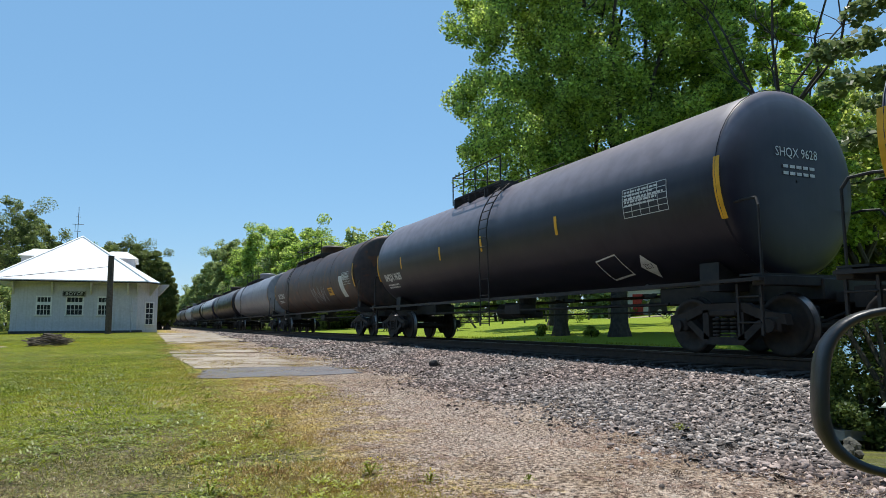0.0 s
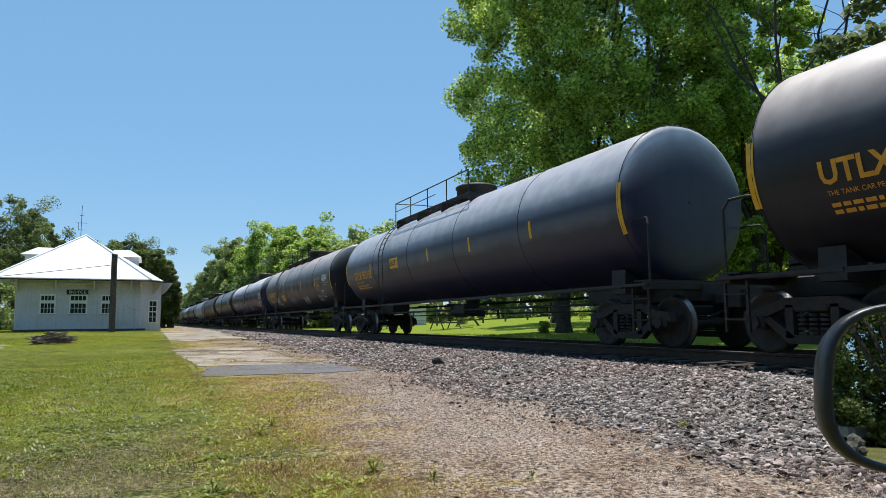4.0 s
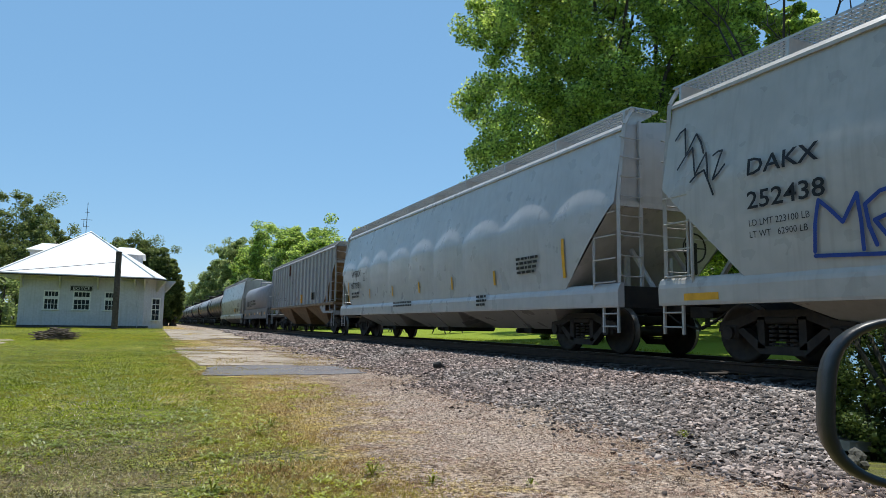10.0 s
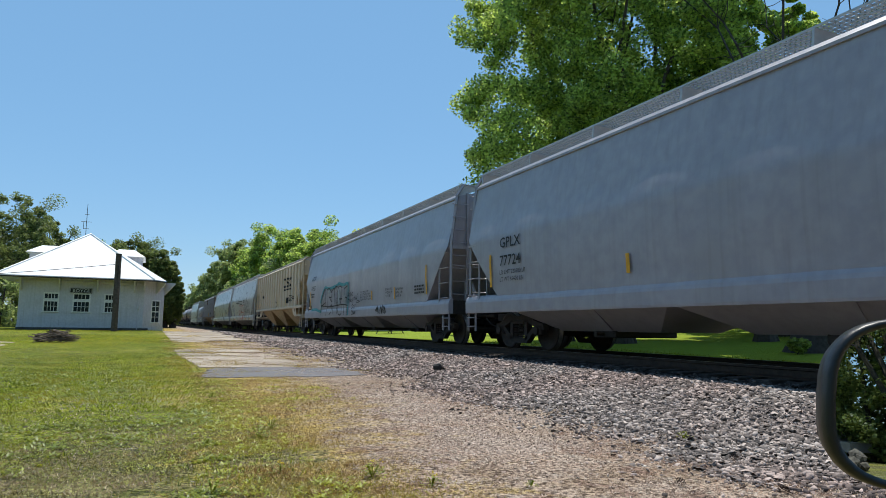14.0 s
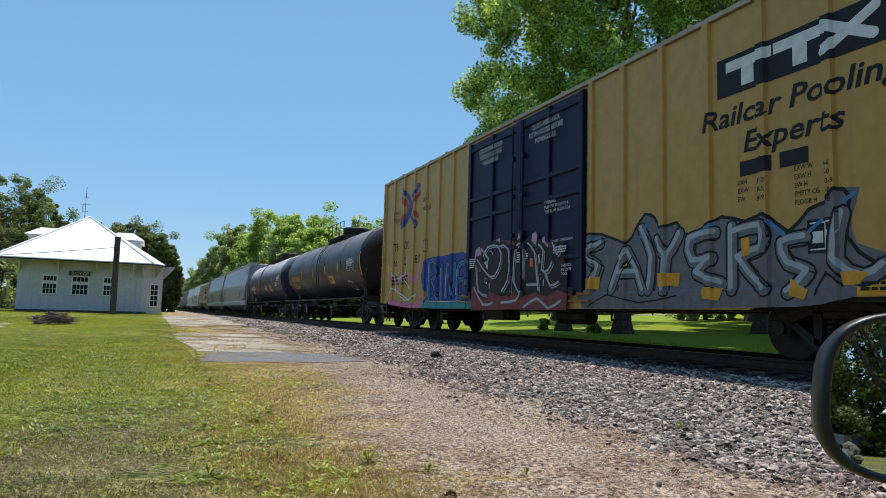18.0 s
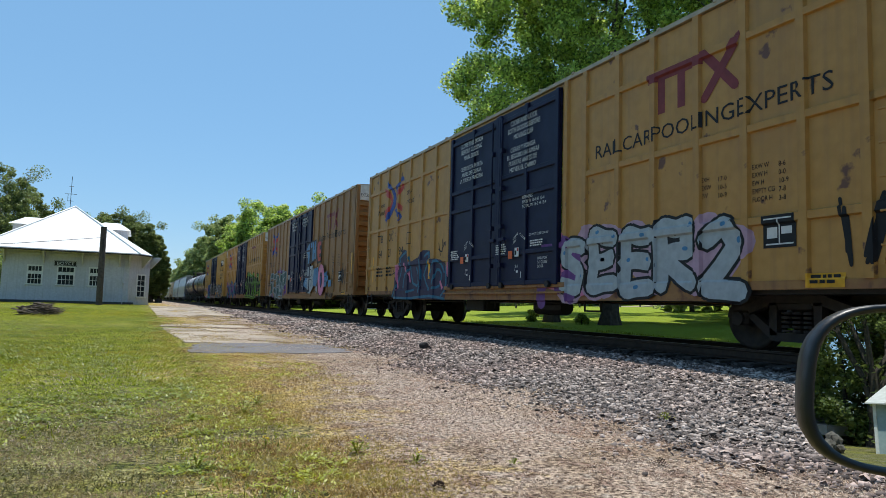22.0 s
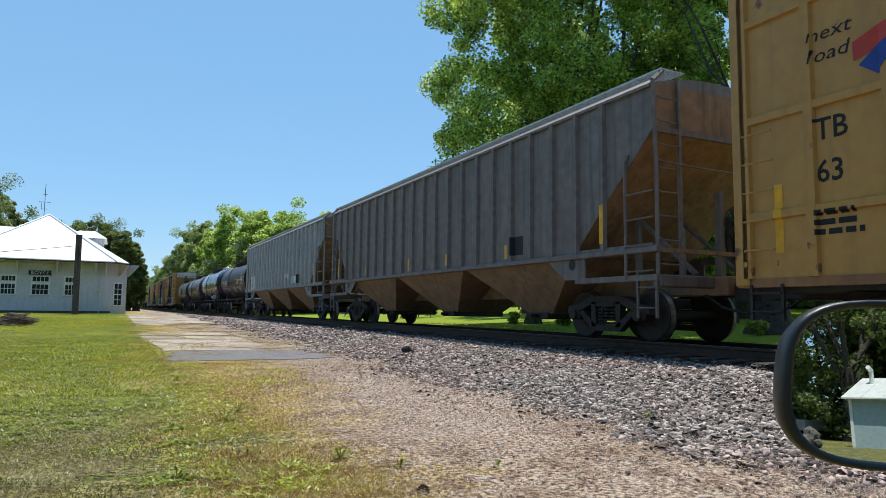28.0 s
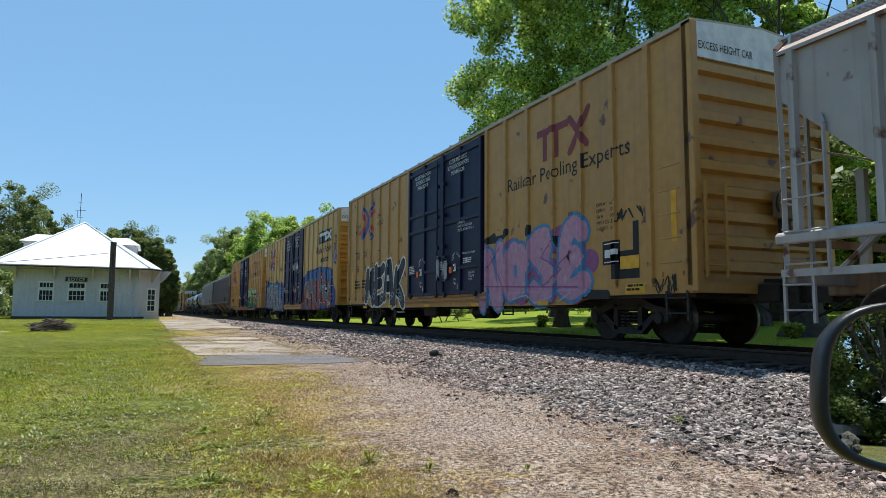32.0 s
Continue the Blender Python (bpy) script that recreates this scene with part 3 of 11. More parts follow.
x, y = patchy(*scatter(14, 40000, 2.6, 24, lambda y: 1.45 + 1.1 * smooth(5.5, 10.5, y), lambda y: 5.0 + 0 * y), 6.0, 1.4, -.1)
blades("straw_stubble", x, y, .016, .005, STRAW, "short dead stubble standing in the dirt", 14, 2.2)
x, y = scatter(15, 34000, 2.6, 24, lambda y: -.2 * y, lambda y: 5.2 + 0 * y)
blades("leaf_litter", x, y, .02, .013, LITTER, "brown dead leaf scraps on the dirt", 15, flat_lie=True, category="leaf litter")
x, y = scatter(17, 9000, 2.6, 20, lambda y: -.2 * y, lambda y: 2.2 + 0 * y)
blades("straw", x, y, .035, .005, STRAW, "pale dead stalks among the grass", 17, flat_lie=True)
x, y = patchy(*scatter(5, 9000, 3.0, 40, lambda y: -.3 * y, lambda y: 1.3 + 0 * y), 9.0, .8, .28)
blades("tall_grass", x, y, .05, .008, GRASS, "taller tufts of green grass", 5, .9)


def rosettes(name, x, y, size, material, label, seed):
    """Low flat tufts: a handful of broad leaves round each point."""
    g = np.random.default_rng(seed)
    k = 14
    n = len(x) * k
    s = np.repeat(size * g.uniform(.4, 1.3, len(x)), k)
    px, py = np.repeat(x, k), np.repeat(y, k)
    a, r = g.uniform(0, 6.283, n), s * g.random(n) ** .6
    px, py = px + np.cos(a) * r, py + np.sin(a) * r
    pz = land(px, py) + g.uniform(.004, .5, n) * s * .7
    b = a + g.normal(0, .6, n)
    u = np.stack([np.cos(b), np.sin(b), g.uniform(-.2, .7, n)], 1) * (s * .35)[:, None]
    w = np.stack([-np.sin(b), np.cos(b), g.uniform(-.3, .3, n)], 1) * (s * .13)[:, None]
    p = np.stack([px, py, pz], 1)
    v = np.stack([p - u, p + w, p + u, p - w], 1).reshape(-1, 3)
    return tagged(arrays(name, v, np.arange(n * 4).reshape(n, 4), [material]), label, "weeds", kind="stuff")


x, y = patchy(*scatter(21, 2600, 3.0, 22, lf, lambda y: 1.1 + 0 * y), 12.0, .7, .02)
rosettes("low_weeds", x, y, .045, WEED, "small dark green weeds in the grass", 21)
x, y = patchy(*scatter(25, 7000, 6.5, 26, lf, lambda y: .75 + 0 * y, 1.0), 14.0, .45, .12)
rosettes("clover", x, y, .07, leaf_mat("bright_clover", (.08, .11, .01), (.27, .32, .03), .3), "bright green clover tufts in the lawn", 25)
CLUMP = leaf_mat("yellow_green_weed", (.20, .23, .015), (.42, .44, .04), .35)
x, y = scatter(22, 420, 4.0, 13, lambda y: .55 + 0 * y, lambda y: 1.5 + 0 * y, 1.2)
rosettes("low_weeds", x, y, .05, CLUMP, "yellow-green weeds along the edge of the grass", 22)
wg = np.random.default_rng(61)
for k, (cx, cy, n, spread) in enumerate(((.91, 6.37, 40, .13), (1.09, 6.76, 60, .16), (.81, 7.55, 45, .14), (.71, 5.0, 26, .10), (1.34, 4.78, 26, .08), (1.34, 5.06, 20, .07), (1.21, 4.46, 34, .10), (1.02, 4.5, 26, .10), (.9, 4.27, 24, .09), (.95, 8.3, 60, .22), (1.0, 9.4, 60, .25), (.6, 5.7, 20, .10), (1.65, 9.6, 40, .3), (2.1, 10.8, 60, .4))):
    rosettes("low_weeds", cx + wg.normal(0, spread, n), cy + wg.normal(0, spread * 1.5, n), .06, CLUMP, "clump of yellow-green weeds at the edge of the grass", 62 + k)
for k, (cx, cy, n, spread) in enumerate(((.37, 4.89, 46, .08), (.52, 6.64, 40, .09), (.55, 6.05, 30, .08), (-.2, 7.2, 30, .12), (-.9, 6.0, 30, .12))):
    rosettes("low_weeds", cx + wg.normal(0, spread, n), cy + wg.normal(0, spread, n), .06, WEED, "clump of dark green weeds in the worn grass", 80 + k)
x, y = scatter(23, 260, 3.0, 12, lambda y: 1.4 + 0 * y, lambda y: 5.0 + 0 * y, 1.2)
rosettes("low_weeds", x, y, .03, leaf_mat("dry_weed", (.08, .075, .03), (.2, .17, .08), .2), "withered weeds in the dirt", 23)
x, y = scatter(24, 2600, 2.8, 16, lf, lambda y: 5.0 + 0 * y, 1.3)
rosettes("dead_leaf", x, y, .018, leaf_mat("pale_dead_leaf", (.30, .25, .19), (.78, .73, .64), .1), "pale dead leaves and petals on the grass", 24)


def weed(x, y, size, n, seed, flowers=0):
    g = random.Random(seed)
    root = tagged(new("weed"), "leafy green weed growing in the dry grass" if not flowers else "green weed with small yellow flowers", "weed", "weeds on the lot")
    root.matrix_basis = pose(x, y, float(land(x, y)))
    v, f = [], []
    for k in range(n):
        a, r, h = g.uniform(0, 6.28), g.uniform(.02, size), g.uniform(.15, 1) * size
        c = Vector((math.cos(a) * r, math.sin(a) * r, h * (1.15 - r / size * .7)))
        d = Vector((math.cos(a + g.uniform(-.6, .6)), math.sin(a + g.uniform(-.6, .6)), g.uniform(-.2, .6))).normalized() * size * .32
        s = d.cross(Vector((0, 0, 1))).normalized() * size * .10
        i = len(v)
        v += [c - d * .5, c + s, c + d * .5, c - s]
        f.append((i, i + 1, i + 2, i + 3))
    arrays("leaves", v, f, [WEED], root)
    for k in range(5):
        bm = B()
        a = g.uniform(0, 6.28)
        rod(bm, (0, 0, 0), (math.cos(a) * size * .4, math.sin(a) * size * .4, size * .8), .004, 4)
        part("stalk", bm, WEED, root)
    for k in range(flowers):
        bm = B()
        a, r = g.uniform(0, 6.28), g.uniform(0, size * .8)
        bmesh.ops.create_icosphere(bm, subdivisions=1, radius=.007, matrix=Matrix.Translation((math.cos(a) * r, math.sin(a) * r, size * g.uniform(.9, 1.2))))
        part("flower", bm, FLOWER, root)


for k, (x, y, s, n, fl) in enumerate(((.55, 6.7, .10, 60, 0), (1.05, 6.9, .20, 70, 9), (1.25, 7.4, .16, 50, 8), (1.62, 5.0, .17, 70, 5), (.45, 4.9, .16, 70, 0), (5.0, 5.3, .13, 40, 0), (1.95, 4.6, .12, 40, 4), (1.0, 5.4, .10, 30, 7), (-1.9, 9.5, .22, 60, 0), (-.6, 13.5, .2, 50, 0), (.9, 10.6, .12, 40, 3), (2.6, 4.3, .08, 30, 0), (-1.0, 4.6, .1, 30, 0), (.2, 4.1, .08, 30, 3))):
    weed(x, y, s * .7, n, 50 + k, fl)
CONE = mat("dark_pine_cone", (.035, .022, .016), (.08, .05, .035), .9, 0, 20, bump=.6)
for k, (x, y) in enumerate(((4.78, 4.49), (3.61, 3.91), (4.15, 3.46), (1.83, 3.94))):
    bm = B()
    g = random.Random(k)
    for ring in range(6):
        r = (.045, .055, .052, .042, .03, .015)[ring]
        for j in range(8):
            a = j * .785 + ring * .4
            p = Vector((math.cos(a) * r, math.sin(a) * r, .01 + ring * .016))
            prism(bm, [(p.x - .012, p.y - .012), (p.x + .012, p.y - .012), (p.x + .02 * math.cos(a), p.y + .02 * math.sin(a))], 2, p.z, p.z + .008)
    ob = part("pine_cone", bm, CONE, None)
    tagged(ob, "dark fallen pine cone on the dirt", "pine cone", "fallen pine cones")
    ob.matrix_basis = pose(x, y, float(land(x, y)) + .01, 70, 0, k * 50) @ Matrix.Scale(.62, 4)

# dark stone lying on the ballast
bm = B()
bmesh.ops.create_icosphere(bm, subdivisions=2, radius=.13)
for v in bm.verts:
    v.co *= 1 + .35 * noise.noise(v.co * 9)
    v.co.z *= .7
ob = part("stone", bm, mat("dark_stone", (.03, .028, .028), (.06, .055, .05), .9, 0, 14, bump=.5))
tagged(ob, "large dark stone lying on the ballast", "stone")
ob.matrix_basis = pose(5.65, 13.05, float(land(5.65, 13.05)) + .05, 0, 20, 40)

# rank weeds along the foot of the bank on the far side, and round the tree trunks
x, y = scatter(18, 5000, 8, 46, lambda y: 12.3 + 0 * y, lambda y: 13.3 + 0 * y, 1.2)
x, y = patchy(x, y, 2.0, .6, -.2)
blades("tall_grass", x, y, .07, .014, WEED, "rank grass along the edge of the lawn", 18, .7)

# ---- broken paving ----
CONCRETE = mat("weathered_concrete", (.30, .24, .18), (.44, .37, .29), .9, 0, 9, .9, .4, 0, (.15, .105, .055), .75, each=.16)
ASPHALT = mat("old_asphalt", (.11, .105, .112), (.18, .172, .178), .85, 0, 22, 1.5, .3, 0, (.2, .18, .15), .3)


def slab(parent, cx, cy, w, d, material, seed, name="slab", thick=.012):
    g = random.Random(seed)
    bm = B()
    n = 28
    pts = []
    for k in range(n):
        a = k * 2 * math.pi / n
        c, s = math.cos(a), math.sin(a)
        q = max(abs(c), abs(s)) * .93
        pts.append((cx + c / q * w / 2 * g.uniform(.86, 1.06), cy + s / q * d / 2 * g.uniform(.86, 1.06)))
    vs = [bm.verts.new((px, py, float(land(px, py)) + thick)) for px, py in pts]
    lo = [bm.verts.new((px, py, float(land(px, py)) - .06)) for px, py in pts]
    bm.faces.new(vs)
    for k in range(n):
        bm.faces.new((lo[k], lo[(k + 1) % n], vs[(k + 1) % n], vs[k]))
    bmesh.ops.triangulate(bm, faces=[f for f in bm.faces if len(f.verts) > 4])
    bmesh.ops.recalc_face_normals(bm, faces=bm.faces)
    return part(name, bm, material, parent)


pav = tagged(new("pavement"), "cracked concrete slabs of the old platform with weeds in the joints", "pavement", kind="structure")


def halves(poly, p, d):
    """A convex outline cut in two by the line through p along d."""
    nx, ny = -d[1], d[0]
    side = [(q[0] - p[0]) * nx + (q[1] - p[1]) * ny for q in poly]
    one, two = [], []
    for k, q in enumerate(poly):
        r, a, c = poly[(k + 1) % len(poly)], side[k], side[(k + 1) % len(poly)]
        (one if a >= 0 else two).append(q)
        if a * c < 0:
            f = a / (a - c)
            m = (q[0] + (r[0] - q[0]) * f, q[1] + (r[1] - q[1]) * f)
            one.append(m)
            two.append(m)
    return one, two


def shard(parent, poly, g, lift, material):
    """One broken piece of paving: chipped edges, a hair apart from its neighbours, slightly tipped."""
    cx, cy = sum(p[0] for p in poly) / len(poly), sum(p[1] for p in poly) / len(poly)
    k = g.uniform(.94, .985)
    edge = []
    for (x0, y0), (x1, y1) in zip(poly, poly[1:] + poly[:1]):
        n = max(1, int(math.hypot(x1 - x0, y1 - y0) / .16))
        for j in range(n):
            f = j / n
            edge.append((cx + (x0 + (x1 - x0) * f - cx) * k + g.uniform(-.035, .035), cy + (y0 + (y1 - y0) * f - cy) * k + g.uniform(-.035, .035)))
    tx, ty = g.uniform(-.006, .006), g.uniform(-.006, .006)
    bm = B()
    up = [bm.verts.new((x, y, float(land(x, y)) + lift + (x - cx) * tx + (y - cy) * ty)) for x, y in edge]
    lo = [bm.verts.new((x, y, float(land(x, y)) - .05)) for x, y in edge]
    bm.faces.new(up)
    for j in range(len(edge)):
        bm.faces.new((lo[j], lo[(j + 1) % len(edge)], up[(j + 1) % len(edge)], up[j]))
    bmesh.ops.triangulate(bm, faces=[f for f in bm.faces if len(f.verts) > 4])
    bmesh.ops.recalc_face_normals(bm, faces=bm.faces)
    part("slab", bm, material, parent)


def broken(parent, poly, g, area, material, keep=.9):
    """Breaks an outline up into pieces of about an area; some have crumbled away."""
    todo = [poly]
    while todo:
        p = todo.pop()
        size = abs(sum(a[0] * b[1] - b[0] * a[1] for a, b in zip(p, p[1:] + p[:1]))) / 2
        if size > area * g.uniform(.6, 1.5):
            cx, cy = sum(q[0] for q in p) / len(p), sum(q[1] for q in p) / len(p)
            wide = max(q[0] for q in p) - min(q[0] for q in p), max(q[1] for q in p) - min(q[1] for q in p)
            a = g.gauss(0, .35) + (0 if wide[1] > wide[0] else math.pi / 2)
            todo += [h for h in halves(p, (cx + g.uniform(-.2, .2) * wide[0], cy + g.uniform(-.2, .2) * wide[1]), (math.cos(a), math.sin(a))) if len(h) > 2]
        elif g.random() < keep:
            shard(parent, p, g, g.uniform(.003, .012), material)


g = random.Random(12)
broken(pav, [(1.05, 16.2), (2.4, 15.9), (3.7, 16.0), (3.6, 24.3), (2.3, 26.0), (.72, 24.8), (.85, 20)], g, 2.6, CONCRETE, .92)
broken(pav, [(3.75, 15.9), (5.25, 16.4), (4.9, 18.6), (4.2, 22), (3.72, 24)], g, 1.3, CONCRETE, .8)
broken(pav, [(.9, 31.6), (4.5, 32.4), (4.4, 52.5), (.8, 52)], g, 4.2, CONCRETE, .95)
slab(pav, 2.65, 14.65, 3.0, 2.2, ASPHALT, 300, "asphalt_patch", .012)
slab(pav, -7.5, 29, 5.0, 4.0, CONCRETE, 303)
pav2 = tagged(new("driveway"), "pale gravel drive across the lawn", "driveway", kind="structure")
slab(pav2, 52, 47, 26, 5, CONCRETE, 305)
x, y = scatter(9, 16000, 16, 50, lambda y: .8 + 0 * y, lambda y: 5.0 + 0 * y, 1.2)
x, y = patchy(x, y, 3.0, 1.1, .2)
blades("joint_weeds", x, y, .035, .010, DRYGRASS, "dry weeds growing between the slabs", 9, .8)
x, y = patchy(*scatter(19, 26000, 14.5, 34, lambda y: .45 + 0 * y, lambda y: 5.0 - .04 * (y - 14) + 0 * y, 1.0), 8.0, .9, .12)
blades("dry_grass", x, y, .03, .012, DRYGRASS, "dry grass creeping over the broken slabs", 19, 1.6)
x, y = scatter(20, 9000, 14.5, 34, lambda y: .6 + 0 * y, lambda y: 5.0 + 0 * y, 1.0)
blades("leaf_litter", x, y, .03, .02, LITTER, "brown leaf scraps and grit on the slabs", 20, flat_lie=True, category="leaf litter")

# ---- the depot ----
WHITEWALL = mat("white_painted_clapboard", (.51, .50, .535), (.59, .58, .61), .7, 0, 7, 1.0, .12, .45, (.33, .32, .30), .35)
ROOFWHITE = mat("white_metal_roof", (.80, .80, .79), (.86, .86, .85), .5, 0, 4, .8, .06, 0, (.6, .58, .55), .25)
SIGN = plain("dark_sign_board", (.03, .03, .03), .6)
POLEWOOD = mat("dark_pole_wood", (.06, .045, .038), (.11, .085, .07), .9, 0, 6, 1.2, .5, .6)
GLASS = bpy.data.materials.new("window_glass")
GLASS.use_nodes = True
gb = GLASS.node_tree.nodes["Principled BSDF"]
gb.inputs["Base Color"].default_value, gb.inputs["Roughness"].default_value, gb.inputs["Specular IOR Level"].default_value = (.03, .035, .04, 1), .05, .6
FRAME = plain("white_window_paint", (.78, .78, .76), .6)


def window(parent, x, y, z, w, h, yaw=0, cols=3, rows=4, band=False):
    """A sash window: dark panes, white muntins, frame and sill. It faces -y, turned by yaw."""
    m = pose(x, y, z, 0, 0, yaw)

    def put(ob):
        ob.matrix_basis = m
        return ob
    bm = B()
    for bx in ((-w / 2 - .09, -w / 2, -.10 * 0 + 0, h), (w / 2, w / 2 + .09, 0, h)):
        box(bm, bx[0], bx[1], -.06, .06, bx[2], bx[3])
    box(bm, -w / 2 - .09, w / 2 + .09, -.06, .06, h, h + .10)
    fr = put(part("window", bm, FRAME, parent))
    bm = B()
    box(bm, -w / 2 - .14, w / 2 + .14, -.12, .05, -.08, 0, .01)
    part("sill", bm, FRAME, fr)
    bm = B()
    box(bm, -w / 2, w / 2, -.01, .01, 0, h)
    part("pane", bm, GLASS, fr)
    bm = B()
    for k in range(1, cols):
        box(bm, -w / 2 + w * k / cols - .015, -w / 2 + w * k / cols + .015, -.035, -.012, 0, h)
    if band:
        box(bm, -w / 2, w / 2, -.04, -.013, h * .27, h * .295)
        part("muntins", bm, FRAME, fr)
        bm = B()
        box(bm, -w / 2, w / 2, -.055, -.013, h * .555, h * .735, .008)
        part("meeting_rail", bm, FRAME, fr)
        return fr
    for k in range(1, rows):
        t = .035 if k == rows // 2 else .02
        box(bm, -w / 2, w / 2, -.04, -.013, h * k / rows - t, h * k / rows + t)
    part("muntins", bm, FRAME, fr)
    return fr


def wall(parent, p, q, z0, z1, holes, boards=True, name="wall"):
    """A wall from p to q with openings cut through it: (start, width, sill, height), clad in lapped boards."""
    p, q = Vector((*p, 0)), Vector((*q, 0))
    L = (q - p).length
    yaw = math.degrees(math.atan2(q.y - p.y, q.x - p.x))
    bm = B()
    xs = sorted({0, L} | {v for h in holes for v in (h[0], h[0] + h[1])})
    zs = sorted({z0, z1} | {v for h in holes for v in (h[2], h[2] + h[3])})
    for xa, xb in zip(xs, xs[1:]):
        for za, zb in zip(zs, zs[1:]):
            mx, mz = (xa + xb) / 2, (za + zb) / 2
            if any(h[0] < mx < h[0] + h[1] and h[2] < mz < h[2] + h[3] for h in holes):
                continue
            box(bm, xa, xb, 0, .18, za, zb)
    ob = part(name, bm, WHITEWALL, parent)
    ob.matrix_basis = pose(p.x, p.y, 0, 0, 0, yaw)
    if boards:
        k = z0 + .30
        b = B()
        while k < z1 - .1:
            spans = [(0, L)]
            for h in holes:
                if h[2] - .12 < k + .07 and k < h[2] + h[3] + .1:
                    spans = [s for a, c in spans for s in ((a, min(c, h[0] - .1)), (max(a, h[0] + h[1] + .1), c)) if s[1] - s[0] > .05]
            for a, c in spans:
                prism(b, [(-.016, k), (0, k + .15), (0, k)], 0, a, c)
            k += .15
        part("clapboard_siding", b, WHITEWALL, ob)
        b = B()
        box(b, -.02, L + .02, -.04, 0, z0, z0 + .30)
        part("base_board", b, WHITEWALL, ob)
    return ob


def depot():
    root = tagged(new("depot"), "old white clapboard railway depot with a white hipped roof", "building")
    base, Y = .60, 54.0
    top = 4.42
    X0, X1 = -8.45, -.55
    win = ((-6.5, .80), (-4.6, .96), (-2.68, .80))
    holes = [(c - w / 2 - X0, w, 1.96, 1.22) for c, w in win]
    wall(root, (X0, Y), (X1, Y), base, top, holes)
    for c, w in win:
        window(root, c, Y + .03, 1.96, w, 1.22, 0, 4, 4, True)
    bay0, bay1 = (X1, Y), (.86, Y + 1.55)
    L = math.hypot(bay1[0] - bay0[0], bay1[1] - bay0[1])
    wall(root, bay0, bay1, base, top, [(L * .42, .75, 1.27, 1.58)])
    yaw = math.degrees(math.atan2(1.55, 1.41))
    fx, fy = bay0[0] + (bay1[0] - bay0[0]) * (.42 + .375 / L), bay0[1] + (bay1[1] - bay0[1]) * (.42 + .375 / L)
    window(root, fx - .02, fy + .02, 1.27, .75, 1.58, yaw, 2, 4)
    wall(root, bay1, (.86, Y + 14), base, top, [(3, .9, 1.35, 1.6)])
    wall(root, (X0, Y + 20), (X0, Y), base, top, [])
    wall(root, (.86, Y + 14), (X0, Y + 20), base, top, [], False)
    bm = B()
    box(bm, X0 - .05, X1 + .4, Y - .06, Y + .3, base - .35, base + .22)
    part("footing", bm, mat("dark_footing", (.05, .05, .05), (.09, .085, .08), .9, 0, 5))
    bpy.data.objects["footing"].parent = root
    # hipped roof with wide eaves
    e = 1.05
    ex0, ex1, ey0, ey1, ez, pk = X0 - e - .3, X1 + e - .15, Y - e, Y + 22, 4.38, 8.17
    mx = (ex0 + ex1) / 2
    bm = B()
    v = [bm.verts.new(p) for p in ((ex0, ey0, ez), (ex1 - .25, ey0, ez), (ex1 + .6, ey0 + 1.5, ez), (ex1 + .6, ey1, ez), (ex0, ey1, ez), (mx, ey0 + 6.2, pk), (mx, ey1 - 6, pk))]
    for f in ((0, 1, 5), (1, 2, 5), (2, 3, 6, 5), (3, 4, 6), (4, 0, 5, 6)):
        bm.faces.new([v[k] for k in f])
    r = bmesh.ops.extrude_face_region(bm, geom=bm.faces[:])
    for q in r["geom"]:
        if isinstance(q, bmesh.types.BMVert):
            q.co.z -= .14
    bmesh.ops.recalc_face_normals(bm, faces=bm.faces)
    roof = part("roof", bm, ROOFWHITE, root, "white metal hipped roof")
    bm = B()
    for a, b in ((0, 5), (1, 5)):
        pa, pb = ((ex0, ey0, ez), (ex1 - .25, ey0, ez))[a], (mx, ey0 + 6.2, pk)
        rod(bm, Vector(pa) + Vector((0, 0, .03)), Vector(pb) + Vector((0, 0, .03)), .06, 6)
    rod(bm, (mx, ey0 + 6.2, pk + .03), (mx, ey1 - 6, pk + .03), .06, 6)
    part("ridge_cap", bm, ROOFWHITE, roof)
    # dark rod added along the eaves, standing in for shade under the roof
    bm = B()
    tube(bm, [(ex0, ey0 - .02, ez - .10), (ex1 - .25, ey0 - .02, ez - .10), (ex1 + .62, ey0 + 1.5, ez - .10), (ex1 + .62, ey1, ez - .10)], .05, 6)
    part("gutter", bm, SIGN, roof)
    # boards and lamps under the eaves
    bm = B()
    box(bm, X0 - .3, X1 + .2, Y - .10, Y - .045, 3.98, 4.12)
    part("frieze_board", bm, WHITEWALL, root)
    # brackets under the eaves
    bm = B()
    prism(bm, [(0, 4.28), (-.85, 4.28), (-.85, 4.18), (-.1, 3.4), (0, 3.4)], 0, -.05, .05)
    br = mesh_of("eave_bracket", bm, WHITEWALL)
    for x in (X0 + .1, -6.0, -3.6, -1.2, X1):
        share("eave_bracket", br, root, (x, Y, 0))
    share("eave_bracket", br, root, (.3, Y + .9, 0), turn=(0, 0, 45))
    share("eave_bracket", br, root, (.86, Y + 1.65, 0), turn=(0, 0, 60))
    # dormers either side of the ridge
    for x0, x1, y, zt in ((-9.4, -5.5, 61.5, 7.45), (-3.7, -.7, 61.5, 7.45)):
        bm = B()
        box(bm, x0 + .25, x1 - .25, y, y + 5, 5.0, zt - .7)
        d = part("dormer", bm, WHITEWALL, root)
        bm = B()
        hy = y - .45
